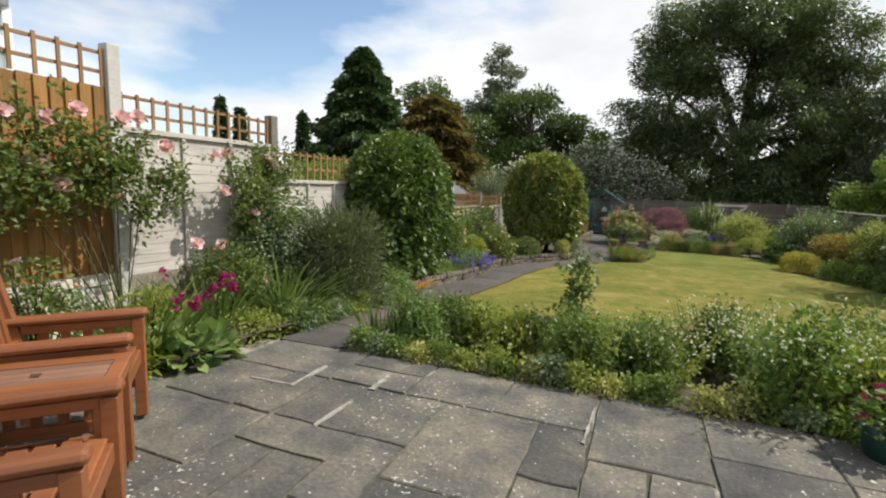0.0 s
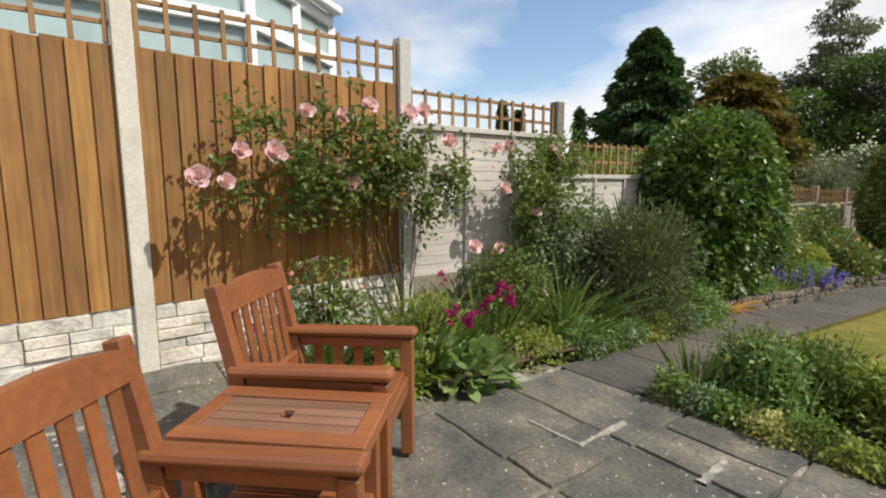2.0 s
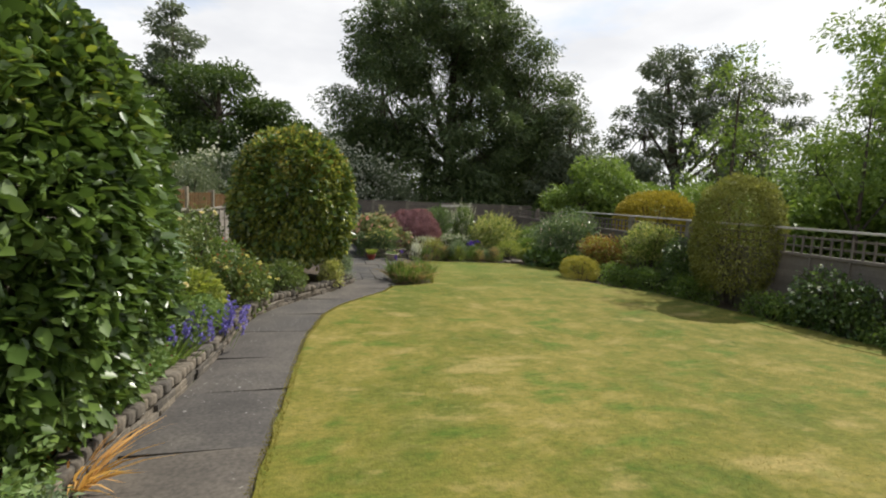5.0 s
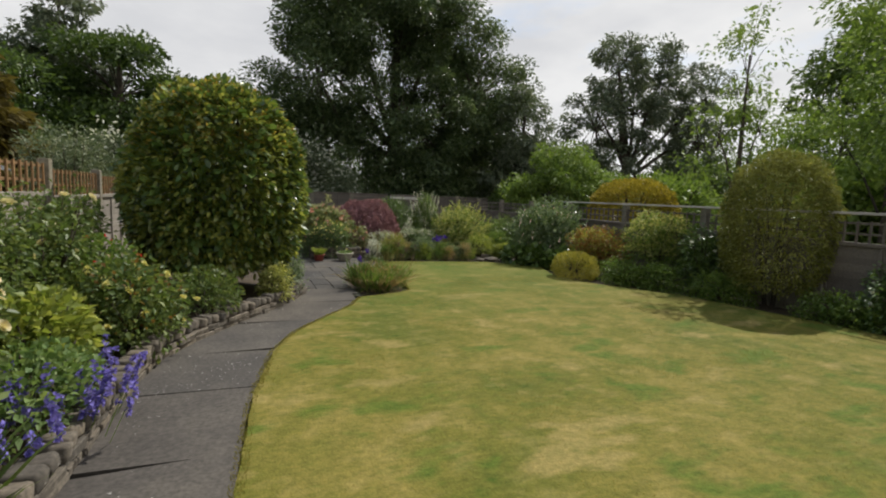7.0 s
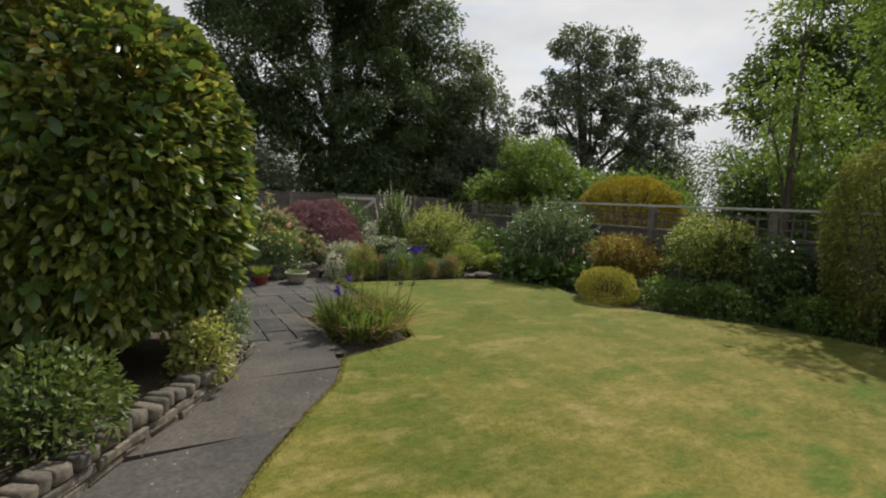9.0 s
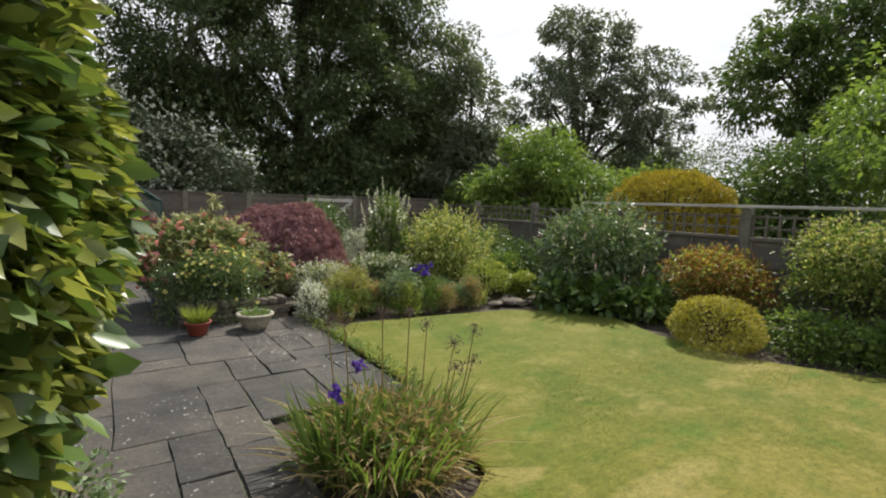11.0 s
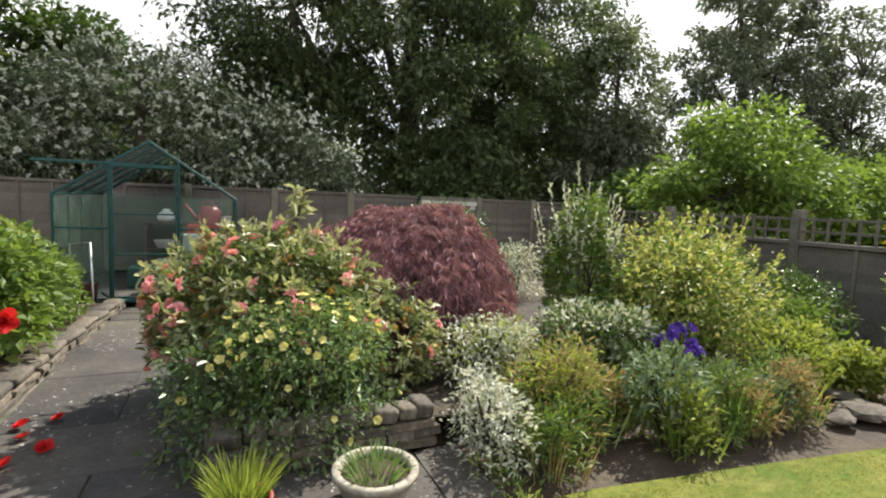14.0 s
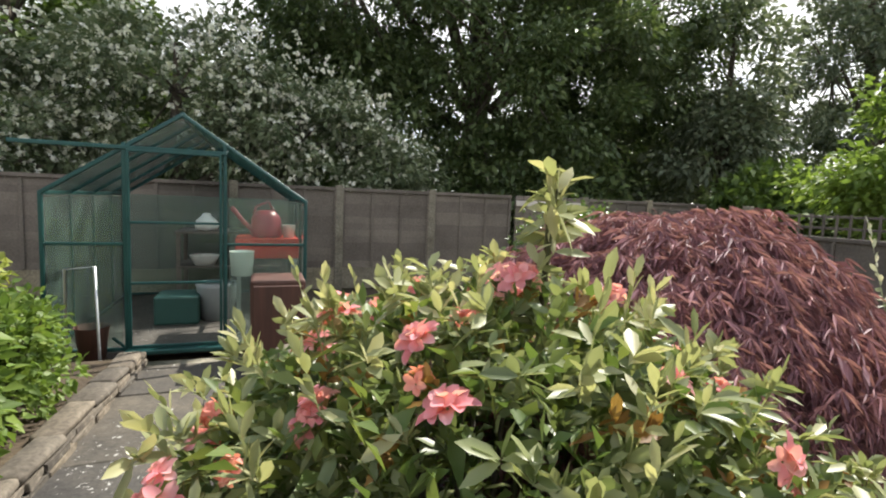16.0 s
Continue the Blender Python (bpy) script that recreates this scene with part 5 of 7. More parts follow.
pot("rusty_bin", "rust-brown metal bin beside the greenhouse", "bin", GX - 0.62, GY - 0.05, -0.43, [(0.0, 0), (0.085, 0), (0.11, 0.24), (0.12, 0.26)], M_BROWN)
cab = thing("garden_cabinet", GX + 0.62, GY - 0.3, -0.43, "dark brown wooden garden cupboard by the greenhouse", "cupboard")
part("body", box_bm(-0.12, 0.28, -0.2, 0.2, 0, 0.66, 0.02), M_BROWN, cab)
part("door", box_bm(-0.10, 0.26, -0.222, -0.203, 0.04, 0.62, 0.006), M_BROWN, cab)

# ---- pots on the terrace ----
def filled_pot(name, label, x, y, profile, mat, leaf_m, n, L, rim):
    ob = thing(name, x, y, gz(x, y) + 0.004, label, "plant pot")
    part("pot", lathe(profile, 28), mat, ob, smooth=True)
    rr, zz = rim
    part("compost", lathe([(0.0, zz - 0.03), (rr, zz - 0.03), (rr, zz - 0.028), (0.0, zz - 0.02)], 20), M_SOIL, ob)
    a, q = rng.uniform(0, 6.28, n), rng.uniform(0, 1, n) ** 0.5 * rr * 0.85
    roots = np.stack([np.cos(a) * q, np.sin(a) * q, np.full(n, zz - 0.02)], 1)
    blades("grassy_leaves", roots, np.stack([np.cos(a) * q * 1.6, np.sin(a) * q * 1.6, np.full(n, 0.35)], 1), L, 0.007, leaf_m, ob, 0.5)
    return ob


filled_pot("terracotta_pot", "glazed red pot of grassy green leaves on the terrace", -0.82, 17.02, [(0.0, 0), (0.074, 0), (0.082, 0.012), (0.112, 0.115), (0.120, 0.12), (0.124, 0.135), (0.108, 0.135), (0.10, 0.10)], M_TERRACOTTA, L_LIME, 340, 0.20, (0.10, 0.13))
filled_pot("stone_bowl", "round cast stone bowl planted with low leaves on the terrace", -0.28, 17.02, [(0.0, 0), (0.105, 0), (0.12, 0.016), (0.155, 0.09), (0.168, 0.135), (0.186, 0.14), (0.186, 0.165), (0.155, 0.165), (0.148, 0.14)], M_STONEPOT, L_MINT, 150, 0.10, (0.148, 0.16))

# ---- left border, by the patio ----
def rose_climber(name, label, y, canes, low, high, left, right, n, seed, foot=0.0):
    """Canes fanned out over the fence, with leaves along their outer part."""
    ob = thing(name, -4.08, y, 0.05, label, "climbing rose")
    r = random.Random(seed)
    tips = []
    for k in range(canes):
        ty = left + (right - left) * (k + r.uniform(0.1, 0.9)) / canes
        tz = r.uniform(low, high)
        a = Vector((0.05, foot + r.uniform(-0.06, 0.06), 0))
        b = Vector((r.uniform(0.0, 0.1), foot + (ty - foot) * 0.45, tz * 0.8))
        c = Vector((r.uniform(0.02, 0.2), ty, tz))
        v, f = tubes([[(a, 0.006), (b, 0.005), (c, 0.003)]], 5)
        mesh_object("cane", v, f, M_STEM, ob)
        for q in range(24):
            p = b.lerp(c, r.uniform(0.3, 1.1))
            tips.append(p + Vector((r.uniform(0.0, 0.18), r.gauss(0, 0.11), r.gauss(0, 0.09))))
    base = np.array([tuple(p) for p in tips])
    pk = rng.integers(0, len(base), n)
    pts = base[pk] + rng.normal(0, 0.045, (n, 3))
    pts[:, 0] = np.maximum(pts[:, 0], -0.1)
    leaves("leaves", pts, np.tile([0.6, -0.1, 0.2], (n, 1)), 0.05, 0.03, L_ROSE, ob, 0.8, 0.1)
    return ob


rose = rose_climber("climbing_rose", "climbing rose with pink flowers trained over the orange fence", 2.95, 12, 1.2, 1.7, -1.5, 0.25, 5600, 4, -0.15)
hot = [(0.2, y - 2.95, z - 0.05) for y, z in ((1.28, 1.37), (1.42, 1.34), (1.51, 1.53), (1.72, 1.52), (1.94, 1.80), (2.20, 1.78), (2.40, 1.87), (2.72, 1.84), (2.87, 1.87), (2.03, 1.46), (2.14, 1.46), (2.26, 1.33), (3.12, 1.65))]
place_blooms(rose, "bloom", hot, [(1, -0.2, 0.3)] * len(hot), 0.135, B_PINK, 2, "full pale pink rose bloom")
place_blooms(rose, "bud", [(0.26, -0.95, 1.3), (0.22, 0.1, 1.35), (0.22, 0.62, 1.42), (0.24, -0.3, 1.2)], [(1, 0, 0.4)] * 4, 0.05, B_CORAL, 3, "coral rose bud")
rose_b = rose_climber("climbing_rose", "climbing rose with pink flowers on the weathered grey fence", 4.25, 8, 0.85, 1.72, -0.45, 0.55, 3600, 5)
hot = [(0.22, y - 4.25, z - 0.05) for y, z in ((3.75, 1.65), (3.62, 1.62), (4.35, 1.63), (4.42, 1.56), (3.71, 1.28), (4.13, 1.06), (3.37, 0.79), (3.66, 0.76))]
place_blooms(rose_b, "bloom", hot, [(1, -0.2, 0.3)] * len(hot), 0.125, B_PINK, 6, "full pale pink rose bloom")

bush("low_rose", "small rose bush with peach-pink blooms against the fence", "rose bush", -3.85, 2.0, 0.5, (0.25, 0.3, 0.35), [("leaves", L_ROSE, 800, 0.05, 0.028, 0.8, 0.1, -1)], blooms=[("bloom", B_PINK, 4, 0.11, 0.1), ("bud", B_CORAL, 4, 0.05, 0.3)], seed=3, depth=0.8)
bush("shrub_rose", "leafy shrub rose with a few pink blooms in the border", "rose bush", -3.8, 3.75, 0.38, (0.4, 0.5, 0.45), [("leaves", L_ROSE, 3200, 0.05, 0.028, 0.8, 0.1, -1)], blooms=[("bloom", B_PINK, 6, 0.10, 0.1), ("bud", B_CORAL, 5, 0.05, 0.1)], seed=5, depth=0.6, amp=0.3)


def sword_clump(name, label, cat, x, y, n, L, w, mat, spread=0.5, bend=0.5, r0=0.12, group=""):
    ob = thing(name, x, y, gz(x, y) + 0.03, label, cat, group)
    a, q = rng.uniform(0, 6.28, n), rng.uniform(0, 1, n) ** 0.5
    roots = np.stack([np.cos(a) * q * r0, np.sin(a) * q * r0, np.zeros(n)], 1)
    d = np.stack([np.cos(a) * q * spread, np.sin(a) * q * spread, np.ones(n)], 1)
    blades("strap_leaves", roots, d, L, w, mat, ob, bend)
    return ob


def spikes(parent, x0, y0, n, h, mat, size, spread=0.15, stem_mat=None, top=0.3, name="flower_spikes", per=9):
    """Upright stems with flowers along their upper part."""
    a, q = rng.uniform(0, 6.28, n), rng.uniform(0, 1, n) ** 0.5 * spread
    roots = np.stack([x0 + np.cos(a) * q, y0 + np.sin(a) * q, np.zeros(n)], 1)
    d = unit(np.stack([np.cos(a) * q * 1.0, np.sin(a) * q * 1.0, np.full(n, 0.9)], 1))
    hh = h * rng.uniform(0.75, 1.1, (n, 1))
    blades("flower_stems", roots, d, h, 0.006, stem_mat or L_SWORD, parent, 0.02, 0.05)
    if not isinstance(size, float):
        for i in range(n):
            pts = [roots[i] + d[i] * hh[i] * (1 - top * k / per) + rng.normal(0, 0.012, 3) for k in range(per)]
            place_blooms(parent, "flower", pts, [(0.7, -0.3, 0.3)] * per, size[0], size[1], i)
        return
    cen = []
    for i in range(n):
        for k in range(per):
            cen.append(roots[i] + d[i] * hh[i] * (1 - top * k / per) + rng.normal(0, size * 0.25, 3))
    flower_heads(name, cen, size, mat, parent, 7)


glad = sword_clump("gladiolus", "clump of magenta gladioli with narrow green leaves", "gladiolus", -3.55, 2.55, 130, 0.62, 0.016, L_SWORD, 0.55, 0.45, 0.3)
spikes(glad, 0.0, 0.0, 4, 0.62, P_MAGENTA, (0.075, B_MAGENTA), 0.38, None, 0.25, "", 5)
glad2 = sword_clump("gladiolus", "clump of magenta gladioli with narrow green leaves", "gladiolus", -3.6, 3.25, 130, 0.62, 0.016, L_SWORD, 0.5, 0.45, 0.3)
spikes(glad2, 0.0, 0.0, 5, 0.66, P_MAGENTA, (0.08, B_MAGENTA), 0.36, None, 0.25, "", 5)
glad3 = sword_clump("gladiolus", "arching green leaves and magenta gladioli by the chair", "gladiolus", -3.75, 2.0, 110, 0.5, 0.016, L_SWORD, 0.8, 0.5, 0.2)
spikes(glad3, 0.1, -0.25, 4, 0.42, P_MAGENTA, (0.07, B_MAGENTA), 0.3, None, 0.25, "", 5)
sword_clump("crocosmia", "arching fan of bright green sword leaves", "crocosmia", -3.5, 4.15, 110, 0.8, 0.02, L_SWORD, 0.75, 0.6, 0.16)
sword_clump("crocosmia", "arching fan of bright green sword leaves", "crocosmia", -3.35, 4.0, 50, 0.55, 0.018, L_SWORD, 0.9, 0.6, 0.14)
bush("fern", "feathery bright green leaves at the fence foot", "perennial", -3.6, 2.7, 0.22, (0.28, 0.32, 0.3), [("leaves", L_LIME, 1800, 0.06, 0.018, 0.7, 0.4, -1)], seed=8, depth=0.8)
hosta = bush("broad_leaf_plant", "low rosette of broad light green leaves at the patio edge", "perennial", -3.25, 2.72, 0.06, (0.36, 0.36, 0.2), [("leaves", L_MINT, 230, 0.13, 0.08, 0.5, 0.25, -0.2)], n_stems=5, seed=9, depth=0.7, rich=True)
bush("lime_plant", "lime green leaves at the patio edge", "perennial", -3.3, 2.35, 0.06, (0.2, 0.25, 0.16), [("leaves", L_LIME, 260, 0.09, 0.055, 0.5, 0.25, -0.2)], n_stems=4, seed=10, depth=0.7)
bush("low_mint", "spreading small-leaved green plant spilling over the paving", "perennial", -3.2, 3.35, 0.06, (0.32, 0.4, 0.2), [("leaves", L_LIME, 1500, 0.035, 0.02, 0.7, 0.3, -0.4)], n_stems=6, seed=11, depth=0.6, amp=0.3)
bush("grassy_edge", "fine pale green leaves at the path corner", "perennial", -3.15, 3.9, 0.05, (0.22, 0.35, 0.22), [("leaves", L_MINT, 1100, 0.07, 0.014, 0.6, 0.4, -0.4)], n_stems=6, seed=12, depth=0.6, amp=0.3)


def needle_bush(name, label, x, y, z, radii, mat, n, L, seed):
    """A shrub of upright shoots, as rosemary and lavender have."""
    ob = bush(name, label, "shrub", x, y, z, radii, [("leaves", mat, n, L, L * 0.3, 0.5, 0.55, -0.9)], n_stems=16, amp=0.28, freq=3.0, depth=0.5, seed=seed)
    k = 520
    p, d = shell(k, [r * 0.92 for r in radii], seed, 0.28, 3.0, 0.3, -0.3)
    g = gz(x, y)
    blades("upright_foliage", p + np.array([0, 0, z - g]), d * 0.55 + np.array([0, 0, 0.8]), 0.2, 0.02, mat, ob, 0.1)
    return ob


needle_bush("rosemary_bush", "large grey-green rosemary bush spilling over the path edge", -3.52, 5.1, 0.42, (0.66, 0.78, 0.80), L_LAVENDER, 19000, 0.055, 14)
bush("sage_bush", "grey-green leafy sage bush against the fence", "shrub", -3.92, 4.7, 0.6, (0.4, 0.62, 0.82), [("leaves", L_SAGE, 7500, 0.05, 0.026, 0.8, 0.2, -0.9)], seed=15, amp=0.25, depth=0.5)
bush("catmint", "soft green catmint spreading beside the path", "perennial", -3.35, 6.0, -0.02, (0.45, 0.6, 0.32), [("leaves", L_MINT, 7000, 0.038, 0.022, 0.8, 0.2, -0.6)], seed=16, amp=0.28, freq=3, depth=0.5)
bush("catmint", "soft grey-green leaves at the path edge", "perennial", -3.15, 5.55, -0.08, (0.22, 0.4, 0.2), [("leaves", L_SAGE, 2200, 0.05, 0.018, 0.8, 0.3, -0.6)], seed=17, amp=0.28, freq=3, depth=0.5)

r_ = random.Random(77)
for k in range(12):
    y = 3.95 + 0.23 * k
    x = lerp_table(PATH_LEFT, y) - 0.06 + r_.uniform(-0.05, 0.03)
    h = r_.uniform(0.09, 0.17)
    bush("path_edge_plant", "low leafy plant spilling onto the path", "perennial", x, y, gz(x, y) + h * 0.7, (0.17, 0.2, h), [("leaves", r_.choice([L_MINT, L_SAGE, L_MID, L_LIME]), 700, 0.04, 0.016, 0.8, 0.4, -0.8)], n_stems=4, seed=800 + k, depth=0.8, amp=0.35, thick=0.004)
hedge = bush("laurel_shrub", "tall clipped dark green shrub with glossy leaves", "shrub", -3.70, 7.28, 0.96, (0.72, 0.98, 1.20), [("leaves", L_HEDGE, 34000, 0.062, 0.034, 0.75, 0.05, -0.98), ("inner_leaves", L_HEDGE, 7000, 0.10, 0.06, 0.9, 0.0, -0.98), ("new_growth", L_HEDGETOP, 5000, 0.055, 0.026, 0.6, 0.5, 0.4)], n_stems=14, amp=0.12, freq=2.6, depth=0.28, boxy=2.5, seed=21, thick=0.03, rich=True)
sword_clump("withered_crocosmia", "bleached straw-coloured dying leaves over the wall", "dead leaves", -3.22, 6.85, 60, 0.36, 0.014, L_STRAW, 1.1, 0.9, 0.08)
bush("edge_plant", "low mixed green leaves with pink flowers on the wall", "perennial", -3.35, 8.2, -0.12, (0.2, 0.5, 0.2), [("leaves", L_MINT, 1800, 0.05, 0.022, 0.7, 0.3, -0.5)], flowers=[("flowers", P_MAGENTA, 12, 0.03, 6, 0.0)], seed=22, depth=0.6, amp=0.3)
sword_clump("sword_leaves", "clump of green sword leaves under the shrub", "perennial", -3.4, 8.75, 120, 0.42, 0.018, L_SWORD, 0.6, 0.5, 0.2)
bush("yellow_rose", "rose bush with cream and peach blooms by the fence", "rose bush", -3.75, 9.5, 0.45, (0.4, 0.6, 0.62), [("leaves", L_ROSE, 3600, 0.055, 0.03, 0.8, 0.1, -1)], blooms=[("bloom", B_CREAM, 30, 0.09, -0.1)], seed=23, depth=0.7, amp=0.3)
for k, (x, y, z, rad) in enumerate([(-3.85, 10.5, 0.42, (0.34, 0.5, 0.6)), (-3.8, 11.5, 0.45, (0.36, 0.5, 0.62)), (-3.85, 12.5, 0.4, (0.4, 0.5, 0.6))]):
    bush("fence_rose", "tall rose bush with cream blooms against the fence", "rose bush", x, y, z, rad, [("leaves", L_ROSE, 2800, 0.055, 0.03, 0.8, 0.2, -0.95)], blooms=[("bloom", B_CREAM, 14 - 5 * k, 0.08, 0.0)], seed=240 + k, depth=0.7, amp=0.34)
camp = bush("bellflower", "mass of violet-blue bellflowers over the edging wall", "bellflower", -3.33, 9.75, -0.13, (0.28, 0.5, 0.24), [("leaves", L_MINT, 1700, 0.05, 0.03, 0.7, 0.3, -0.5)], seed=24, depth=0.6)
spikes(camp, 0.0, -0.1, 60, 0.42, P_PURPLE, 0.042, 0.46, None, 0.5, "violet_bells", 9)
bush("leafy_green", "fresh green leafy plant in the border", "perennial", -3.5, 10.4, 0.0, (0.3, 0.4, 0.3), [("leaves", L_LIME, 1100, 0.08, 0.045, 0.7, 0.3, -0.5)], seed=25, depth=0.6)
bush("low_roses", "low rose bushes with pale yellow blooms and bronze shoots", "rose bush", -3.15, 11.25, 0.02, (0.45, 0.65, 0.42), [("leaves", L_ROSE, 4200, 0.055, 0.03, 0.8, 0.2, -0.8), ("bronze_foliage", L_AZBRONZE, 300, 0.05, 0.025, 0.6, 0.5, 0.2)], flowers=[("blooms", P_YELLOW, 44, 0.055, 14, 0.0)], seed=26, depth=0.7, amp=0.3)
bush("red_leaf_plant", "dark green plant with small red flowers in the border", "perennial", -3.55, 11.9, 0.1, (0.4, 0.4, 0.42), [("leaves", L_MID, 2200, 0.06, 0.03, 0.8, 0.2, -0.8)], flowers=[("flowers", P_RED, 10, 0.05, 10, 0.1)], seed=27, depth=0.7)
bush("low_greenery", "low green leaves with seed heads along the edging", "perennial", -2.65, 12.15, -0.1, (0.35, 0.35, 0.28), [("leaves", L_ROSE, 2000, 0.05, 0.024, 0.8, 0.3, -0.6)], seed=28, depth=0.7)
# inner leaves take the dark hedge colour to paint shade inside the golden crown
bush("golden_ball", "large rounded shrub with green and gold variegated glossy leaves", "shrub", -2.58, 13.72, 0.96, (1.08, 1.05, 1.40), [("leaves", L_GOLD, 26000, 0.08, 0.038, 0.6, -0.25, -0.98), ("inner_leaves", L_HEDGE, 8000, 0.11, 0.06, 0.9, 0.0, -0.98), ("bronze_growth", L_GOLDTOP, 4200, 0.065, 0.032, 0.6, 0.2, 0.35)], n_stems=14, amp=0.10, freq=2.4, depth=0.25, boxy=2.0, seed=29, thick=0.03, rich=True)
bush("golden_euonymus", "small bright yellow-variegated shrub over the wall", "shrub", -1.92, 12.95, -0.15, (0.24, 0.24, 0.28), [("leaves", L_YELLOW, 1500, 0.045, 0.024, 0.8, 0.4, -0.7)], seed=30, depth=0.6, amp=0.25)
bush("small_grey_shrub", "small grey-green shrub at the wall corner", "shrub", -1.72, 13.5, -0.12, (0.26, 0.3, 0.32), [("leaves", L_SAGE, 2200, 0.035, 0.018, 0.8, 0.3, -0.7)], seed=31, depth=0.6, amp=0.25)

# ---- front bed, between patio and lawn ----
def bed_mix(x0, x1, y0, y1, n, seed, airy=False):
    r = random.Random(seed)
    mats = [L_MINT, L_LIME, L_MID] if airy else [L_MID, L_ROSE, L_MINT, L_LIME, L_LIME, L_SWORD]
    names = ["leafy perennial with small white flowers in the front bed", "low green perennial at the edge of the patio", "bushy green perennial with fine leaves"]
    for i in range(n):
        x, y = r.uniform(x0, x1), r.uniform(y0, y1)
        h = r.uniform(0.14, 0.38) * (1.35 if x > 0.2 else 0.85)
        w = r.uniform(0.24, 0.42)
        m = r.choice(mats)
        L = r.uniform(0.035, 0.055)
        fl = [("flowers", P_WHITE, r.randint(8, 22), 0.03, 6, 0.1)] if r.random() < 0.45 else []
        if r.random() < 0.15:
            fl = [("flowers", P_YELLOW, r.randint(3, 8), 0.045, 10, 0.1)]
        b = bush("bed_plant", names[i % 3], "perennial", x, y, gz(x, y) + h * 0.75, (w, w * 0.9, h), [("leaves", m, 1700, L, L * r.uniform(0.3, 0.55), 0.8, 0.5, -0.8)], n_stems=7, flowers=fl, seed=seed + i, depth=0.85, amp=0.5, freq=3.0, thick=0.006)
        if airy or (x > 0.0 and r.random() < 0.5):
            k = 34
            a, q = rng.uniform(0, 6.28, k), rng.uniform(0.2, 1.0, k) * w
            roots = np.stack([np.cos(a) * q, np.sin(a) * q, np.full(k, h * 0.7)], 1)
            ways = np.stack([np.cos(a) * 0.45, np.sin(a) * 0.45, np.ones(k)], 1)
            sprigs("flower_spray", roots, ways, 0.30, m, 0.032, b, 12, 0.42)
            ends = np.repeat(roots + unit(ways) * 0.26, 3, 0) + rng.normal(0, 0.05, (3 * k, 3))
            flower_heads("white_blossom", ends, 0.022, P_WHITE, b, 5)
        if r.random() < 0.6:
            k = 26
            a = rng.uniform(0, 6.28, k)
            q = rng.uniform(0, w, k)
            blades("flowering_stems", np.stack([np.cos(a) * q, np.sin(a) * q, np.full(k, h * 0.5)], 1), np.stack([np.cos(a) * 0.25, np.sin(a) * 0.25, np.ones(k)], 1), h * 1.2, 0.007, m, b, 0.1)


bed_mix(-2.0, 2.9, 3.72, 4.75, 30, 200)
bed_mix(0.4, 2.7, 3.65, 4.5, 8, 300, True)
r_ = random.Random(33)
for k in range(26):
    x, y = -2.2 + 0.19 * k + r_.uniform(-0.05, 0.05), 3.54 + r_.uniform(-0.03, 0.08) - 0.03 * max(0, k - 14) / 12
    h = r_.uniform(0.07, 0.17)
    m = r_.choice([L_LIME, L_MINT, L_MID, L_YELLOW, L_SAGE])
    bush("edging_plant", "low leafy plant spilling over the patio edge", "perennial", x, y, gz(x, y) + h * 0.6, (r_.uniform(0.12, 0.2), 0.14, h), [("leaves", m, 520, 0.035, 0.02, 0.8, 0.4, -0.8)], n_stems=4, seed=500 + k, depth=0.8, amp=0.35, thick=0.004)
r_ = random.Random(35)
for k in range(15):
    x, y = -2.15 + 0.34 * k, 4.86 + r_.uniform(-0.08, 0.05)
    h = r_.uniform(0.12, 0.2)
    bush("bed_plant", "low green perennial where the bed meets the lawn", "perennial", x, y, gz(x, y) + h * 0.6, (0.24, 0.2, h), [("leaves", r_.choice([L_LIME, L_MID, L_MINT]), 800, 0.04, 0.018, 0.8, 0.5, -0.8)], n_stems=4, seed=700 + k, depth=0.8, amp=0.35, thick=0.004)
sword_clump("iris_leaves", "stiff green iris leaves at the corner of the bed", "iris", -2.15, 3.85, 40, 0.32, 0.02, L_SWORD, 0.4, 0.3, 0.12)
rose2 = thing("young_rose", -0.47, 4.45, gz(-0.47, 4.45), "tall thin young rose with dark leaves in the front bed", "rose bush")
paths, cs = [], []
r_ = random.Random(12)
for k in range(4):
    tip = Vector((r_.uniform(-0.16, 0.16), r_.uniform(-0.16, 0.16), r_.uniform(0.68, 0.98)))
    mid = tip * 0.5 + Vector((r_.uniform(-0.06, 0.06), r_.uniform(-0.06, 0.06), 0.05))
    paths.append([((0, 0, -0.02), 0.012), (mid, 0.009), (tip, 0.004)])
    for q in range(9):
        cs.append(mid.lerp(tip, q / 8) + Vector((r_.gauss(0, 0.07), r_.gauss(0, 0.07), r_.gauss(0, 0.03))))
v, f = tubes(paths, 5)
mesh_object("stemwork", v, f, M_STEM, rose2)
cs = np.array([tuple(c) for c in cs])
pk = rng.integers(0, len(cs), 400)
leaves("leaves", cs[pk] + rng.normal(0, 0.045, (400, 3)), unit(rng.normal(0, 1, (400, 3))), 0.06, 0.035, L_ROSE, rose2, 0.6, 0.0)
pot("plastic_planter", "dark plastic planter at the patio edge", "plant pot", 1.35, 3.28, 0.0, [(0.0, 0), (0.12, 0), (0.15, 0.13), (0.16, 0.14), (0.14, 0.13)], M_DARKGREEN)
bush("petunias", "magenta flowers in the dark planter at the patio edge", "flowers", 1.35, 3.28, 0.22, (0.18, 0.18, 0.15), [("leaves", L_MID, 350, 0.045, 0.03, 0.8, 0.3, -0.5)], n_stems=4, flowers=[("flowers", P_MAGENTA, 22, 0.05, 8, 0.0)], seed=41)

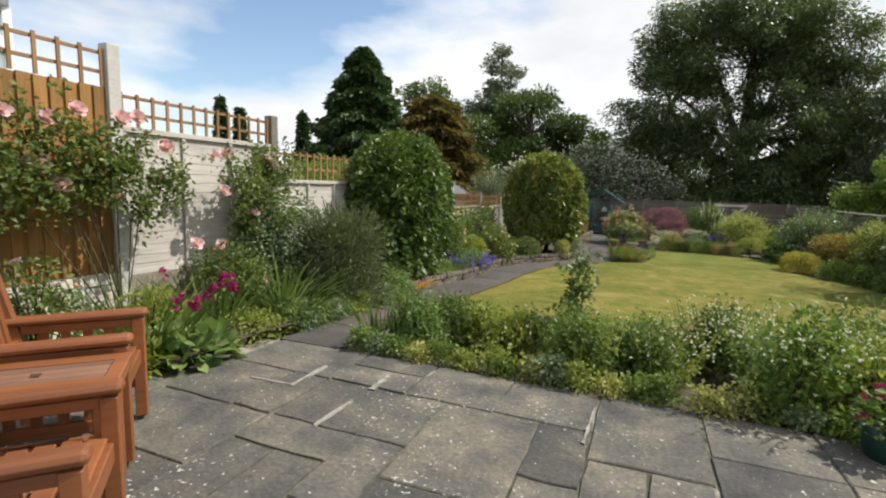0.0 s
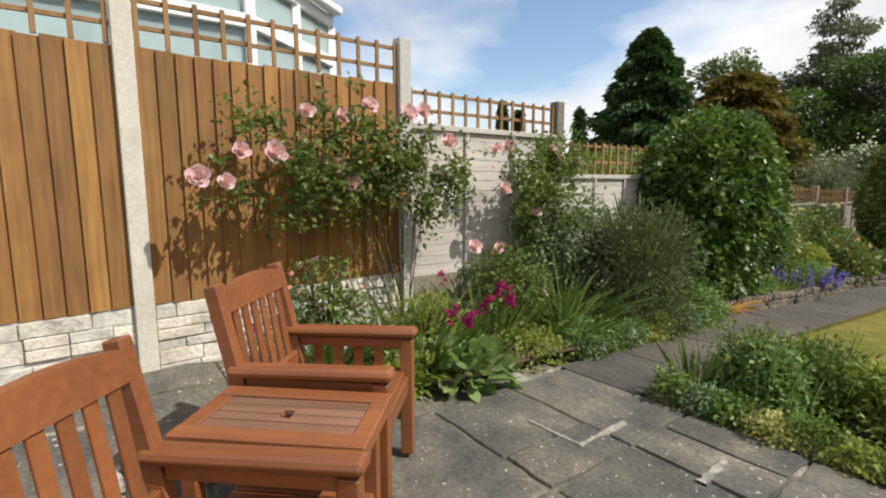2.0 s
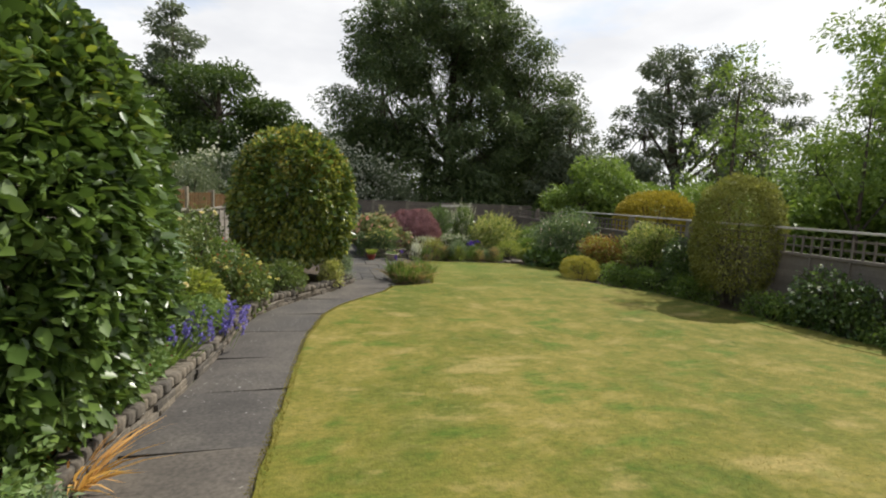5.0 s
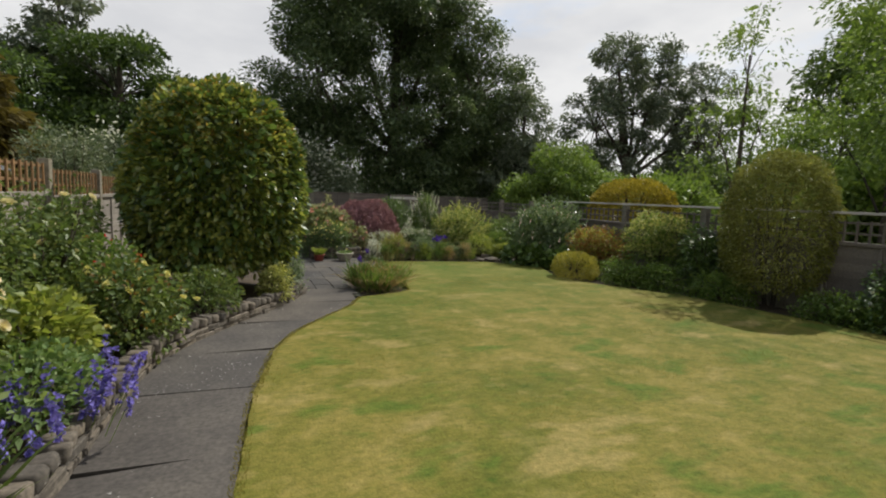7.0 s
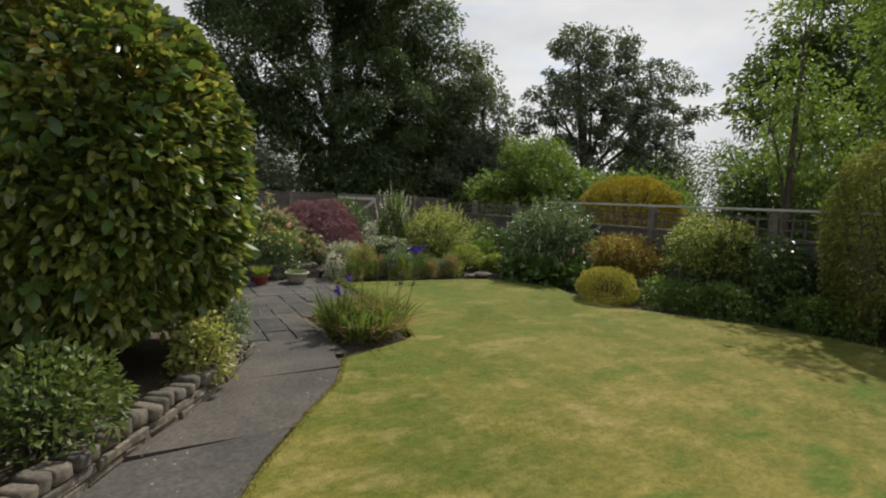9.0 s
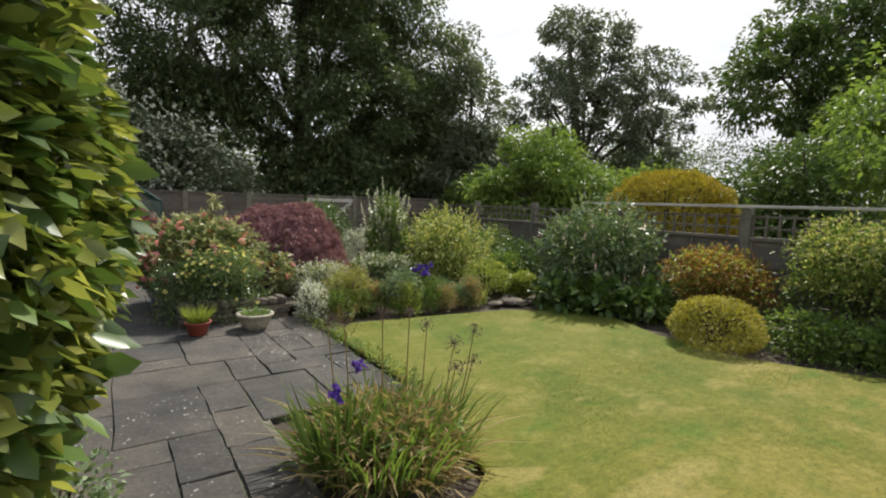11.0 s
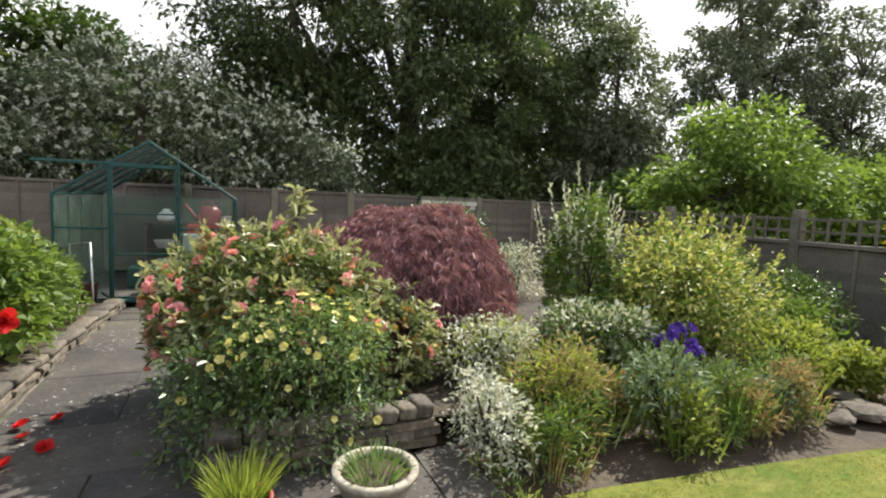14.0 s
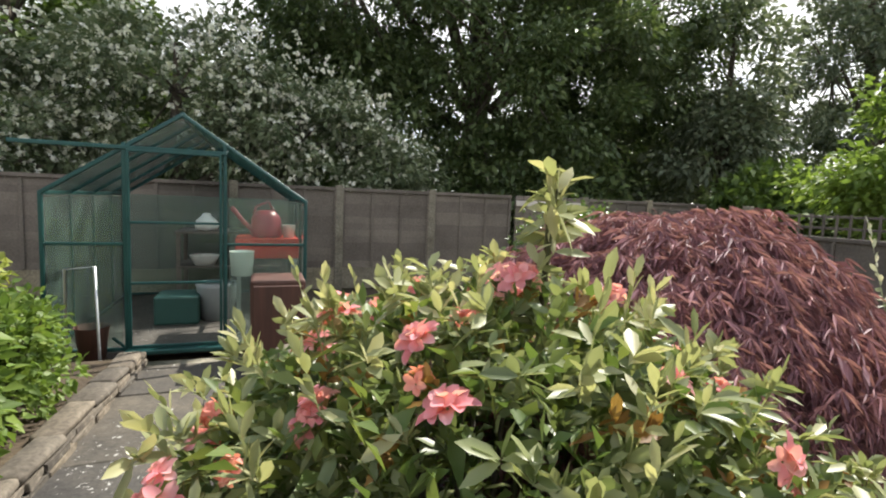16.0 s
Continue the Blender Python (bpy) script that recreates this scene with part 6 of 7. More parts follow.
# ---- clump beside the path ----
clump = sword_clump("allium_clump", "clump of faded alliums with strap leaves and dry stems", "allium", -0.32, 13.98, 420, 0.40, 0.011, L_MID, 0.35, 0.7, 0.42)
a = rng.uniform(0, 6.28, 260)
q = rng.uniform(0, 0.42, 260)
blades("yellowing_leaves", np.stack([np.cos(a) * q, np.sin(a) * q, np.zeros(260)], 1), np.stack([np.cos(a) * 0.6, np.sin(a) * 0.6, np.full(260, 0.9)], 1), 0.36, 0.013, L_DRYSTEM, clump, 0.9)
CX, CY = -0.32, 13.98
for ux, uy, uz, sr in ((-0.56, 14.0, 0.30, 0.055), (-0.60, 14.12, 0.28, 0.045), (-0.35, 14.0, 0.33, 0.035), (0.11, 14.0, 0.11, 0.05), (0.29, 14.05, 0.14, 0.045), (0.21, 13.95, 0.0, 0.04), (-0.13, 14.1, 0.30, 0.02), (-0.02, 13.8, 0.05, 0.035), (0.05, 14.2, 0.18, 0.035)):
    top = Vector((ux - CX, uy - CY, uz - gz(CX, CY)))
    v, f = tubes([[((top.x * 0.75, top.y * 0.6, 0), 0.004), ((top.x * 0.9, top.y * 0.85, top.z * 0.55), 0.004), (top, 0.003)]], 5)
    mesh_object("allium_stem", v, f, L_DRYSTEM, clump)
    rays = unit(rng.normal(0, 1, (60, 3)) + np.array([0, 0, 0.35]))
    blades("seed_head", np.tile(np.array(top), (60, 1)), rays, sr, 0.0022, L_SEED, clump, 0.0, 0.15)
    leaves("seed_capsule", np.array(top) + rays * sr, rays, 0.012, 0.009, L_SEED, clump, 0.2, 0.0)
bush("clump_greenery", "tangle of yellowing leaves round the allium stems", "perennial", -0.32, 13.98, -0.28, (0.46, 0.46, 0.22), [("leaves", L_DRYSTEM, 1500, 0.09, 0.013, 0.9, 0.3, -0.8), ("green_leaves", L_MID, 1300, 0.08, 0.016, 0.9, 0.4, -0.8)], n_stems=6, seed=45, depth=0.7, amp=0.3, thick=0.004)
iris = sword_clump("iris", "purple iris with upright green leaves", "iris", -0.62, 13.9, 46, 0.45, 0.02, L_SWORD, 0.3, 0.25, 0.10)
spikes(iris, 0, 0, 2, 0.52, P_IRIS, 0.065, 0.06, None, 0.08, "purple_flower", 3)

# ---- raised bed: azalea, maple and neighbours ----
azalea = bush("azalea_bush", "large azalea with salmon-pink flowers and pale green shoots", "azalea", -0.60, 18.40, 0.12, (0.68, 0.72, 0.52), [("inner_leaves", L_ROSE, 5000, 0.065, 0.026, 0.8, 0.1, -0.85)], n_stems=18, blooms=[("bloom", B_SALMON, 92, 0.105, -0.35), ("coral_bloom", B_CORAL, 44, 0.06, -0.45)], seed=51, amp=0.14, freq=2.8, depth=0.5)
whorls = [("foliage", L_AZALEA, 1500, 0.30, -0.75, 0.055), ("bronze_foliage", L_AZBRONZE, 110, 0.1, -0.1, 0.05), ("pale_foliage", L_NEWSHOOT, 230, 0.04, -0.2, 0.06)]
for nm, mat, n, deep, zlo, L in whorls:
    p, d = shell(n, (0.68, 0.72, 0.52), 51, 0.14, 2.8, deep, zlo)
    lift = np.array([0, 0, 0.12 + 0.43])
    p2, d2 = shell(n // 3, (0.42, 0.40, 0.36), 151, 0.14, 2.8, deep, zlo)
    p, d = np.concatenate([p, p2 + np.array([0.62, -0.28, -0.18])]), np.concatenate([d, d2])
    if nm == "pale_foliage":
        p = p + d * rng.uniform(0, 0.07, (len(p), 1)) + np.array([0, 0, 1.0]) * rng.uniform(0, 0.06, (len(p), 1))
    k = 9
    c = np.repeat(p + lift, k, 0) + np.repeat(d, k, 0) * rng.uniform(-0.035, 0.01, (len(p) * k, 1))
    way = unit(np.repeat(d + np.array([0, 0, 0.5]), k, 0) * 0.55 + unit(rng.normal(0, 1, (len(c), 3))))
    leaves(nm, c, way, L, L * 0.34, mat, azalea, 0.12, 0.05, rich=True, fold=0.3)
tall = rng.uniform(-0.06, 0.06, (5, 3)) + np.array([0.14, 0.0, 1.36])
c = np.repeat(tall, 16, 0) - np.array([0, 0, 1.0]) * rng.uniform(0, 0.16, (80, 1))
low = [(0.98, -0.45, 0.52), (0.85, -0.62, 0.40), (0.55, -0.62, 0.60), (-0.72, -0.22, 0.42), (-0.76, -0.34, 0.62), (-0.70, -0.40, 0.70), (-0.62, -0.50, 0.66), (-0.84, -0.05, 0.66), (-0.55, -0.48, 0.84), (-0.78, -0.12, 0.80)]
place_blooms(azalea, "bloom", [Vector((p[0] * (0.84 if p[0] < 0 else 1.0), p[1], p[2])) for p in low], [(p[0], p[1], 0.3) for p in low], 0.10, B_SALMON, 12, "loose salmon-pink flower truss")
leaves("tall_shoot", c, unit(rng.normal(0, 1, (80, 3)) + np.array([0, 0, 0.9])), 0.085, 0.026, L_NEWSHOOT, azalea, 0.1, 0.1, rich=True)
p, d = shell(60, (0.68, 0.72, 0.52), 51, 0.14, 2.8, 0.12, -0.25)
sprigs("leafy_shoot", p + np.array([0, 0, 0.55]), d * 0.8 + np.array([0, 0, 0.75]), 0.15, L_NEWSHOOT, 0.055, azalea, 12, 0.28)
v, f = tubes([[((0.08, 0.0, 0.5), 0.008), ((0.13, 0.0, 0.95), 0.006), (tuple(t), 0.003)] for t in tall], 5)
mesh_object("tall_stem", v, f, M_STEM, azalea)
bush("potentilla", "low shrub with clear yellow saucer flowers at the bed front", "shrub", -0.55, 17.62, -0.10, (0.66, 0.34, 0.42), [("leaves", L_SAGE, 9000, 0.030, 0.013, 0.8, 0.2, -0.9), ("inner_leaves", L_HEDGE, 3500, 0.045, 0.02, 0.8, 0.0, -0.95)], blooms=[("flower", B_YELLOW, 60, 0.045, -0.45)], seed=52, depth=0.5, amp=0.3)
bush("potentilla", "upright yellow-flowered shrub growing through the azalea", "shrub", -0.48, 17.60, 0.13, (0.42, 0.26, 0.24), [("leaves", L_MINT, 2200, 0.030, 0.013, 0.8, 0.3, -0.6)], blooms=[("flower", B_YELLOW, 70, 0.042, -0.2)], seed=152, depth=0.6, amp=0.2)


def weeping_maple(x, y, z, radii, seed):
    """A mound of hanging tiers; each leaf is a fan of seven thin fingers that point down the slope."""
    ob = thing("japanese_maple", x, y, gz(x, y), "weeping purple cut-leaf Japanese maple", "maple tree")
    lift = np.array([0, 0, z - gz(x, y)])
    st = stems(ob, radii, -(z - gz(x, y)), 16, None, 0.03)
    st.data.transform(Matrix.Translation(lift))
    for nm, n, deep, fingers, L, W in (("leaves", 12500, 0.22, 7, 0.066, 0.0065), ("inner_leaves", 4000, 0.5, 5, 0.075, 0.014)):
        th = np.arccos(1 - rng.uniform(0, 1.2, n))
        a = rng.uniform(0, 2 * math.pi, n)
        d = np.stack([np.sin(th) * np.cos(a), np.sin(th) * np.sin(a), np.cos(th)], 1)
        wave = lumpy(d, seed, 1.0, 1.6) - 1
        tier = np.mod(th * 4.2 + 2.6 * wave + 0.6 * np.sin(a * 3), 1.0)
        rad = (0.95 + 0.07 * tier + 0.11 * wave) * (1 - deep * rng.uniform(0, 1, n) ** 2)
        p = d * rad[:, None] * np.array(radii) + lift
        flow = unit(np.stack([np.cos(th) * np.cos(a), np.cos(th) * np.sin(a), -np.sin(th)], 1) * np.array(radii) + d * 0.30 + np.array([0, 0, -0.35]))
        side = unit(np.cross(flow, d) + rng.normal(0, 0.25, (n, 3)))
        k = np.tile(np.linspace(-1.0, 1.0, fingers), n)[:, None]
        i = np.repeat(np.arange(n), fingers)
        leaves(nm, p[i], flow[i] * np.cos(k) + side[i] * np.sin(k), L, W, L_MAPLE, ob, 0.24, -0.1)
    return ob


weeping_maple(0.58, 19.18, -0.2, (1.0, 1.08, 1.10), 53)
bush("white_edging_plant", "white-variegated plant cascading over the terrace edge", "variegated plant", 0.40, 17.25, -0.22, (0.20, 0.42, 0.22), [("leaves", L_SILVER, 1500, 0.04, 0.014, 0.8, 0.2, -0.8)], flowers=[("white_blossom", P_WHITE, 210, 0.03, 6, -0.6)], seed=54, depth=0.8, amp=0.4)
bush("white_edging_plant", "white-variegated plant below the maple", "variegated plant", 0.72, 17.95, -0.06, (0.42, 0.36, 0.26), [("leaves", L_SILVER, 2600, 0.045, 0.016, 0.8, 0.2, -0.7), ("green_leaves", L_LIME, 1200, 0.04, 0.014, 0.8, 0.3, -0.8)], flowers=[("white_blossom", P_WHITE, 90, 0.03, 6, -0.2)], seed=55, depth=0.7, amp=0.4)
bush("straw_perennial", "loose yellow-green perennial with straw-coloured stems", "perennial", 0.85, 17.3, -0.16, (0.36, 0.32, 0.30), [("leaves", L_LIME, 1500, 0.05, 0.012, 0.7, 0.6, -0.8), ("dry_leaves", L_DRYSTEM, 900, 0.06, 0.010, 0.6, 0.8, -0.8)], seed=155, depth=0.8, amp=0.4)
r_ = random.Random(21)
for k in range(15):
    x, y = 0.62 + 0.145 * k, 17.02 + r_.uniform(-0.1, 0.3)
    h = r_.uniform(0.14, 0.26)
    m = r_.choice([L_LIME, L_MINT, L_SAGE, L_DRYSTEM, L_MID, L_SWORD])
    b = bush("edge_perennial", "mixed low perennial at the far edge of the lawn", "perennial", x, y, gz(x, y) + h * 0.8, (0.2, 0.2, h), [("leaves", m, 900, 0.05, 0.014, 0.6, 0.7, -0.8)], n_stems=5, seed=400 + k, depth=0.8, amp=0.35, thick=0.005)
    a = rng.uniform(0, 6.28, 60)
    q = rng.uniform(0, 0.2, 60)
    blades("upright_leaves", np.stack([np.cos(a) * q, np.sin(a) * q, np.zeros(60)], 1), np.stack([np.cos(a) * 0.25, np.sin(a) * 0.25, np.ones(60)], 1), h * r_.uniform(0.9, 1.6), 0.009, r_.choice([L_MID, L_DRYSTEM, L_LIME, L_SAGE]), b, 0.25)
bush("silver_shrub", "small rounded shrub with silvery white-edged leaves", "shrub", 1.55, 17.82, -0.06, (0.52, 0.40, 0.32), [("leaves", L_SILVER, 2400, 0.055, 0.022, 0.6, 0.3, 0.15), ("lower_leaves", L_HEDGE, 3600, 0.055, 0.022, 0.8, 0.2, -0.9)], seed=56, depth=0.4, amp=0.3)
bush("blue_grey_plant", "blue-grey leaves in the middle of the bed", "perennial", 1.5, 17.1, -0.15, (0.25, 0.22, 0.25), [("leaves", L_SAGE, 1200, 0.05, 0.02, 0.7, 0.3, -0.7)], seed=57, depth=0.6)
iris2 = sword_clump("iris", "deep violet irises in the bed", "iris", 1.95, 17.6, 60, 0.4, 0.02, L_SWORD, 0.3, 0.25, 0.15)
spikes(iris2, 0, 0, 7, 0.46, P_IRIS, 0.085, 0.25, None, 0.08, "violet_flowers", 3)
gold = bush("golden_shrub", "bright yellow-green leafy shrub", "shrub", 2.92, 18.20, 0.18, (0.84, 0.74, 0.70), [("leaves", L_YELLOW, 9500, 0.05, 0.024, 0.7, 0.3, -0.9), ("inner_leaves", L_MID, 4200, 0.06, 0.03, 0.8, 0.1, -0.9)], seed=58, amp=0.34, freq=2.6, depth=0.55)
p, d = shell(90, (0.76, 0.66, 0.64), 58, 0.2, 2.6, 0.2, -0.2)
sprigs("feathery_shoot", p + np.array([0, 0, 0.61]), d * 0.6 + np.array([0, 0, 0.8]), 0.15, L_YELLOW, 0.045, gold, 14, 0.45)
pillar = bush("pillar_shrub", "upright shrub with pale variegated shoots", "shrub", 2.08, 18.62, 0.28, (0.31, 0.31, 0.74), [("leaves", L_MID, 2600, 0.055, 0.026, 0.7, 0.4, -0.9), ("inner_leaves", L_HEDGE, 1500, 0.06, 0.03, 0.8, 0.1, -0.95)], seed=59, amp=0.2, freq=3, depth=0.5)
p, d = shell(30, (0.30, 0.30, 0.60), 59, 0.2, 3.0, 0.2, 0.1)
sprigs("pale_shoot", p + np.array([0, 0, 0.71]), d * 0.25 + np.array([0, 0, 1.0]), 0.34, L_SILVER, 0.052, pillar, 18, 0.42)
bush("fern_plant", "low green plants between the shrub and the rocks", "perennial", 3.05, 17.35, -0.15, (0.4, 0.3, 0.25), [("leaves", L_LIME, 1600, 0.05, 0.02, 0.7, 0.4, -0.7)], seed=60, depth=0.6)
bush("dark_shrub", "dark green shrub against the back fence", "shrub", 2.0, 21.8, 0.2, (0.9, 0.7, 0.8), [("leaves", L_HEDGE, 7000, 0.06, 0.03, 0.8, 0.1, -0.9)], seed=61, amp=0.25, depth=0.5)
bush("pale_shrub", "small shrub with pale flower heads by the fence", "shrub", 2.6, 20.6, 0.05, (0.45, 0.45, 0.45), [("leaves", L_SILVER, 2200, 0.05, 0.024, 0.8, 0.1, -0.9)], seed=62, amp=0.3, depth=0.6)
r_ = random.Random(8)
for k in range(11):
    bm = bmesh.new()
    bmesh.ops.create_icosphere(bm, subdivisions=2, radius=1.0)
    s = r_.uniform(0.05, 0.11)
    for vv in bm.verts:
        vv.co *= 1 + 0.35 * noise.noise(vv.co * 1.4 + Vector((k * 3.0, 0, 0)))
        vv.co.x *= s * 1.4
        vv.co.y *= s
        vv.co.z *= s * 0.45
    ob = part("rock", bm, M_WALLSTONE)
    x, y = r_.uniform(2.75, 3.5), r_.uniform(16.75, 17.15)
    ob.matrix_basis = pose(x, y, gz(x, y) + s * 0.15, 0, 0, r_.uniform(0, 360))
    tagged(ob, "weathered garden rock at the lawn edge", "rock", "rocks at the lawn edge")

for k, (x, y, z, rad, m) in enumerate([(3.75, 17.75, -0.12, (0.42, 0.4, 0.34), L_MID), (4.45, 18.1, 0.0, (0.5, 0.55, 0.48), L_HEDGE), (3.95, 18.9, 0.05, (0.5, 0.55, 0.5), L_MID), (4.7, 19.2, 0.1, (0.45, 0.6, 0.5), L_ROSE), (3.6, 17.2, -0.26, (0.28, 0.24, 0.2), L_LIME)]):
    bush("border_greenery", "leafy green plant at the foot of the side fence", "perennial", x, y, z, rad, [("leaves", m, 3000, 0.055, 0.026, 0.8, 0.3, -0.8)], flowers=[("yellow_flowers", P_YELLOW, 5, 0.05, 8, 0.1)] if k == 0 else [], seed=260 + k, amp=0.34, depth=0.6)

# ---- border left of the terrace ----
for k, (x, y, z, rad, m, L, lab) in enumerate([
        (-2.38, 19.35, 0.16, (0.42, 0.6, 0.48), L_MID, 0.075, "leafy green plant leaning over the stone edging"),
        (-2.40, 20.45, 0.0, (0.36, 0.5, 0.36), L_MID, 0.06, "bushy green plant over the stone edging"),
        (-2.75, 19.6, 0.12, (0.55, 0.7, 0.5), L_MINT, 0.085, "broad-leaved grey-green plant beside the wall"),
        (-2.75, 18.3, 0.05, (0.5, 0.6, 0.45), L_SAGE, 0.08, "leafy green plant beside the wall"),
        (-2.85, 20.8, 0.1, (0.5, 0.5, 0.5), L_LIME, 0.06, "lime green shrub by the greenhouse"),
        (-3.4, 20.2, 0.25, (0.5, 0.9, 0.62), L_MID, 0.06, "green shrub along the fence"),
        (-2.9, 17.0, 0.1, (0.5, 0.6, 0.5), L_ROSE, 0.055, "rose foliage beside the terrace"),
        (-3.3, 15.9, 0.2, (0.6, 0.7, 0.6), L_MID, 0.06, "green shrub along the fence")]):
    bush("border_plant", lab, "shrub", x, y, z, rad, [("leaves", m, 4200, L, L * 0.55, 0.8, 0.2, -0.9)], seed=70 + k, amp=0.3, freq=2.6, depth=0.55)
red = bush("red_rose", "rose bush with large bright red blooms", "rose bush", -2.25, 18.05, 0.02, (0.30, 0.4, 0.45), [("leaves", L_ROSE, 2600, 0.055, 0.032, 0.8, 0.2, -0.9)], blooms=[("bloom", B_RED, 6, 0.10, -0.2)], seed=80, amp=0.3, depth=0.6)
RX, RY = -2.25, 18.05
place_blooms(red, "bloom", [Vector((px - RX, py - RY, pz - gz(RX, RY))) for px, py, pz in ((-1.92, 18.22, 0.19), (-1.97, 18.05, 0.36), (-1.99, 18.0, 0.0), (-2.02, 17.75, 0.22))], [(0.5, -0.8, 0.3)] * 4, 0.13, B_RED, 9, "large bright red bloom")
# ---- spent red blooms on the terrace ----
r_ = random.Random(83)
for x, y in ((-1.88, 18.31), (-1.83, 18.15), (-1.73, 18.36), (-1.70, 17.99), (-1.81, 17.86), (-1.90, 17.70)):
    ob = new("fallen_bloom", r_.choice(B_RED))
    q = r_.uniform(0.07, 0.095)
    ob.matrix_basis = pose(x, y, gz(x, y) + 0.022, r_.uniform(-25, 25), r_.uniform(-25, 25), r_.uniform(0, 360)) @ Matrix.Diagonal((q, q, q * 0.7, 1))
    tagged(ob, "bright red rose bloom fallen on the terrace slabs", "fallen flower", "red blooms fallen on the terrace")

# ---- right border ----
bush("clipped_shrub", "tall rounded clipped olive-green shrub", "shrub", 4.98, 11.42, 0.68, (0.66, 0.70, 1.14), [("leaves", L_CLIPPED, 26000, 0.036, 0.018, 0.8, 0.1, -0.9), ("inner_leaves", L_CLIPPED, 5000, 0.06, 0.03, 0.9, 0.0, -0.95)], n_stems=10, amp=0.10, depth=0.2, boxy=2.35, seed=90)
bush("golden_dome", "small clipped golden dome shrub at the lawn edge", "shrub", 3.62, 14.30, -0.24, (0.44, 0.44, 0.30), [("leaves", L_DOME, 7500, 0.03, 0.014, 0.8, 0.2, -0.8)], amp=0.12, depth=0.3, seed=91)
bush("orange_azalea", "spreading shrub with orange-bronze leaves", "shrub", 4.62, 14.75, 0.16, (0.70, 0.62, 0.46), [("leaves", L_AZBRONZE, 5200, 0.05, 0.024, 0.7, 0.3, -0.5), ("green_leaves", L_LIME, 3000, 0.05, 0.024, 0.7, 0.3, -0.8)], seed=92, amp=0.3, depth=0.5)
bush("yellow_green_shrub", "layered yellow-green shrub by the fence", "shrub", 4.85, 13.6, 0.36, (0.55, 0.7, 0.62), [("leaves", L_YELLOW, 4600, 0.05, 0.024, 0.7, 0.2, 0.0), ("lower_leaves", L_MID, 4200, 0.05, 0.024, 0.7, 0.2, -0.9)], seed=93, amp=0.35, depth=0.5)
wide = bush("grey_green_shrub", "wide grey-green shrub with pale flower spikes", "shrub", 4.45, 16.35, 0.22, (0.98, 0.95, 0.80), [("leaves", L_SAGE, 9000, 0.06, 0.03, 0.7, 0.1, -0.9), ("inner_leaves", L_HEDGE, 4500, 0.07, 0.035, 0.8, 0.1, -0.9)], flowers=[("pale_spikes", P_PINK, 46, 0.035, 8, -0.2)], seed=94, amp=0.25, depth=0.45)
p, d = shell(150, (0.94, 0.92, 0.72), 94, 0.25, 2.2, 0.12, -0.35)
sprigs("leafy_shoot", p + np.array([0, 0, 0.22 - gz(4.45, 16.35)]), d * 0.9 + np.array([0, 0, 0.55]), 0.20, L_SAGE, 0.07, wide, 9, 0.5)
spots = shell(48, (0.98, 0.96, 0.60), 95, 0.15, 2.2, 0.05, -0.7)[0] + np.array([0, 0, 0.15 - gz(4.45, 16.35)])
spots = spots[spots[:, 1] < 0.3]
sprigs("flower_spike", spots, np.tile([0.0, -0.2, 1.0], (len(spots), 1)), 0.09, P_PINK, 0.018, wide, 16, 0.7, 0.2)
for k, (x, y) in enumerate([(3.75, 15.85), (4.15, 15.45), (3.55, 16.35), (4.6, 15.3)]):
    bush("broad_leaf_plant", "broad dark green leaves at the foot of the shrub", "perennial", x, y, gz(x, y) + 0.18, (0.36, 0.36, 0.26), [("leaves", L_HEDGE, 420, 0.12, 0.07, 0.6, 0.2, -0.7)], n_stems=6, seed=280 + k, amp=0.2, depth=0.7, rich=True)
bush("white_flower_shrub", "dark shrub with clusters of white flowers", "shrub", 4.9, 12.55, 0.1, (0.45, 0.5, 0.6), [("leaves", L_HEDGE, 4200, 0.06, 0.03, 0.8, 0.1, -0.9)], flowers=[("white_blossom", P_WHITE, 26, 0.06, 10, 0.0)], seed=95, amp=0.25)
bush("white_flower_shrub", "dark shrub with clusters of white flowers", "shrub", 5.0, 9.6, -0.02, (0.5, 0.75, 0.55), [("leaves", L_HEDGE, 5200, 0.06, 0.03, 0.8, 0.1, -0.9)], flowers=[("white_blossom", P_WHITE, 44, 0.07, 10, -0.2)], seed=96, amp=0.25)
for k, (x, y) in enumerate([(4.4, 12.9), (4.6, 11.9), (4.75, 10.4), (4.85, 8.6), (4.9, 7.4), (4.9, 6.2), (4.15, 13.6), (4.1, 15.6)]):
    bush("border_greenery", "low dark green leaves along the lawn edge", "perennial", x, y, gz(x, y) + 0.16, (0.4, 0.6, 0.28), [("leaves", L_MID, 2600, 0.05, 0.024, 0.8, 0.2, -0.7)], seed=100 + k, amp=0.3, depth=0.6)

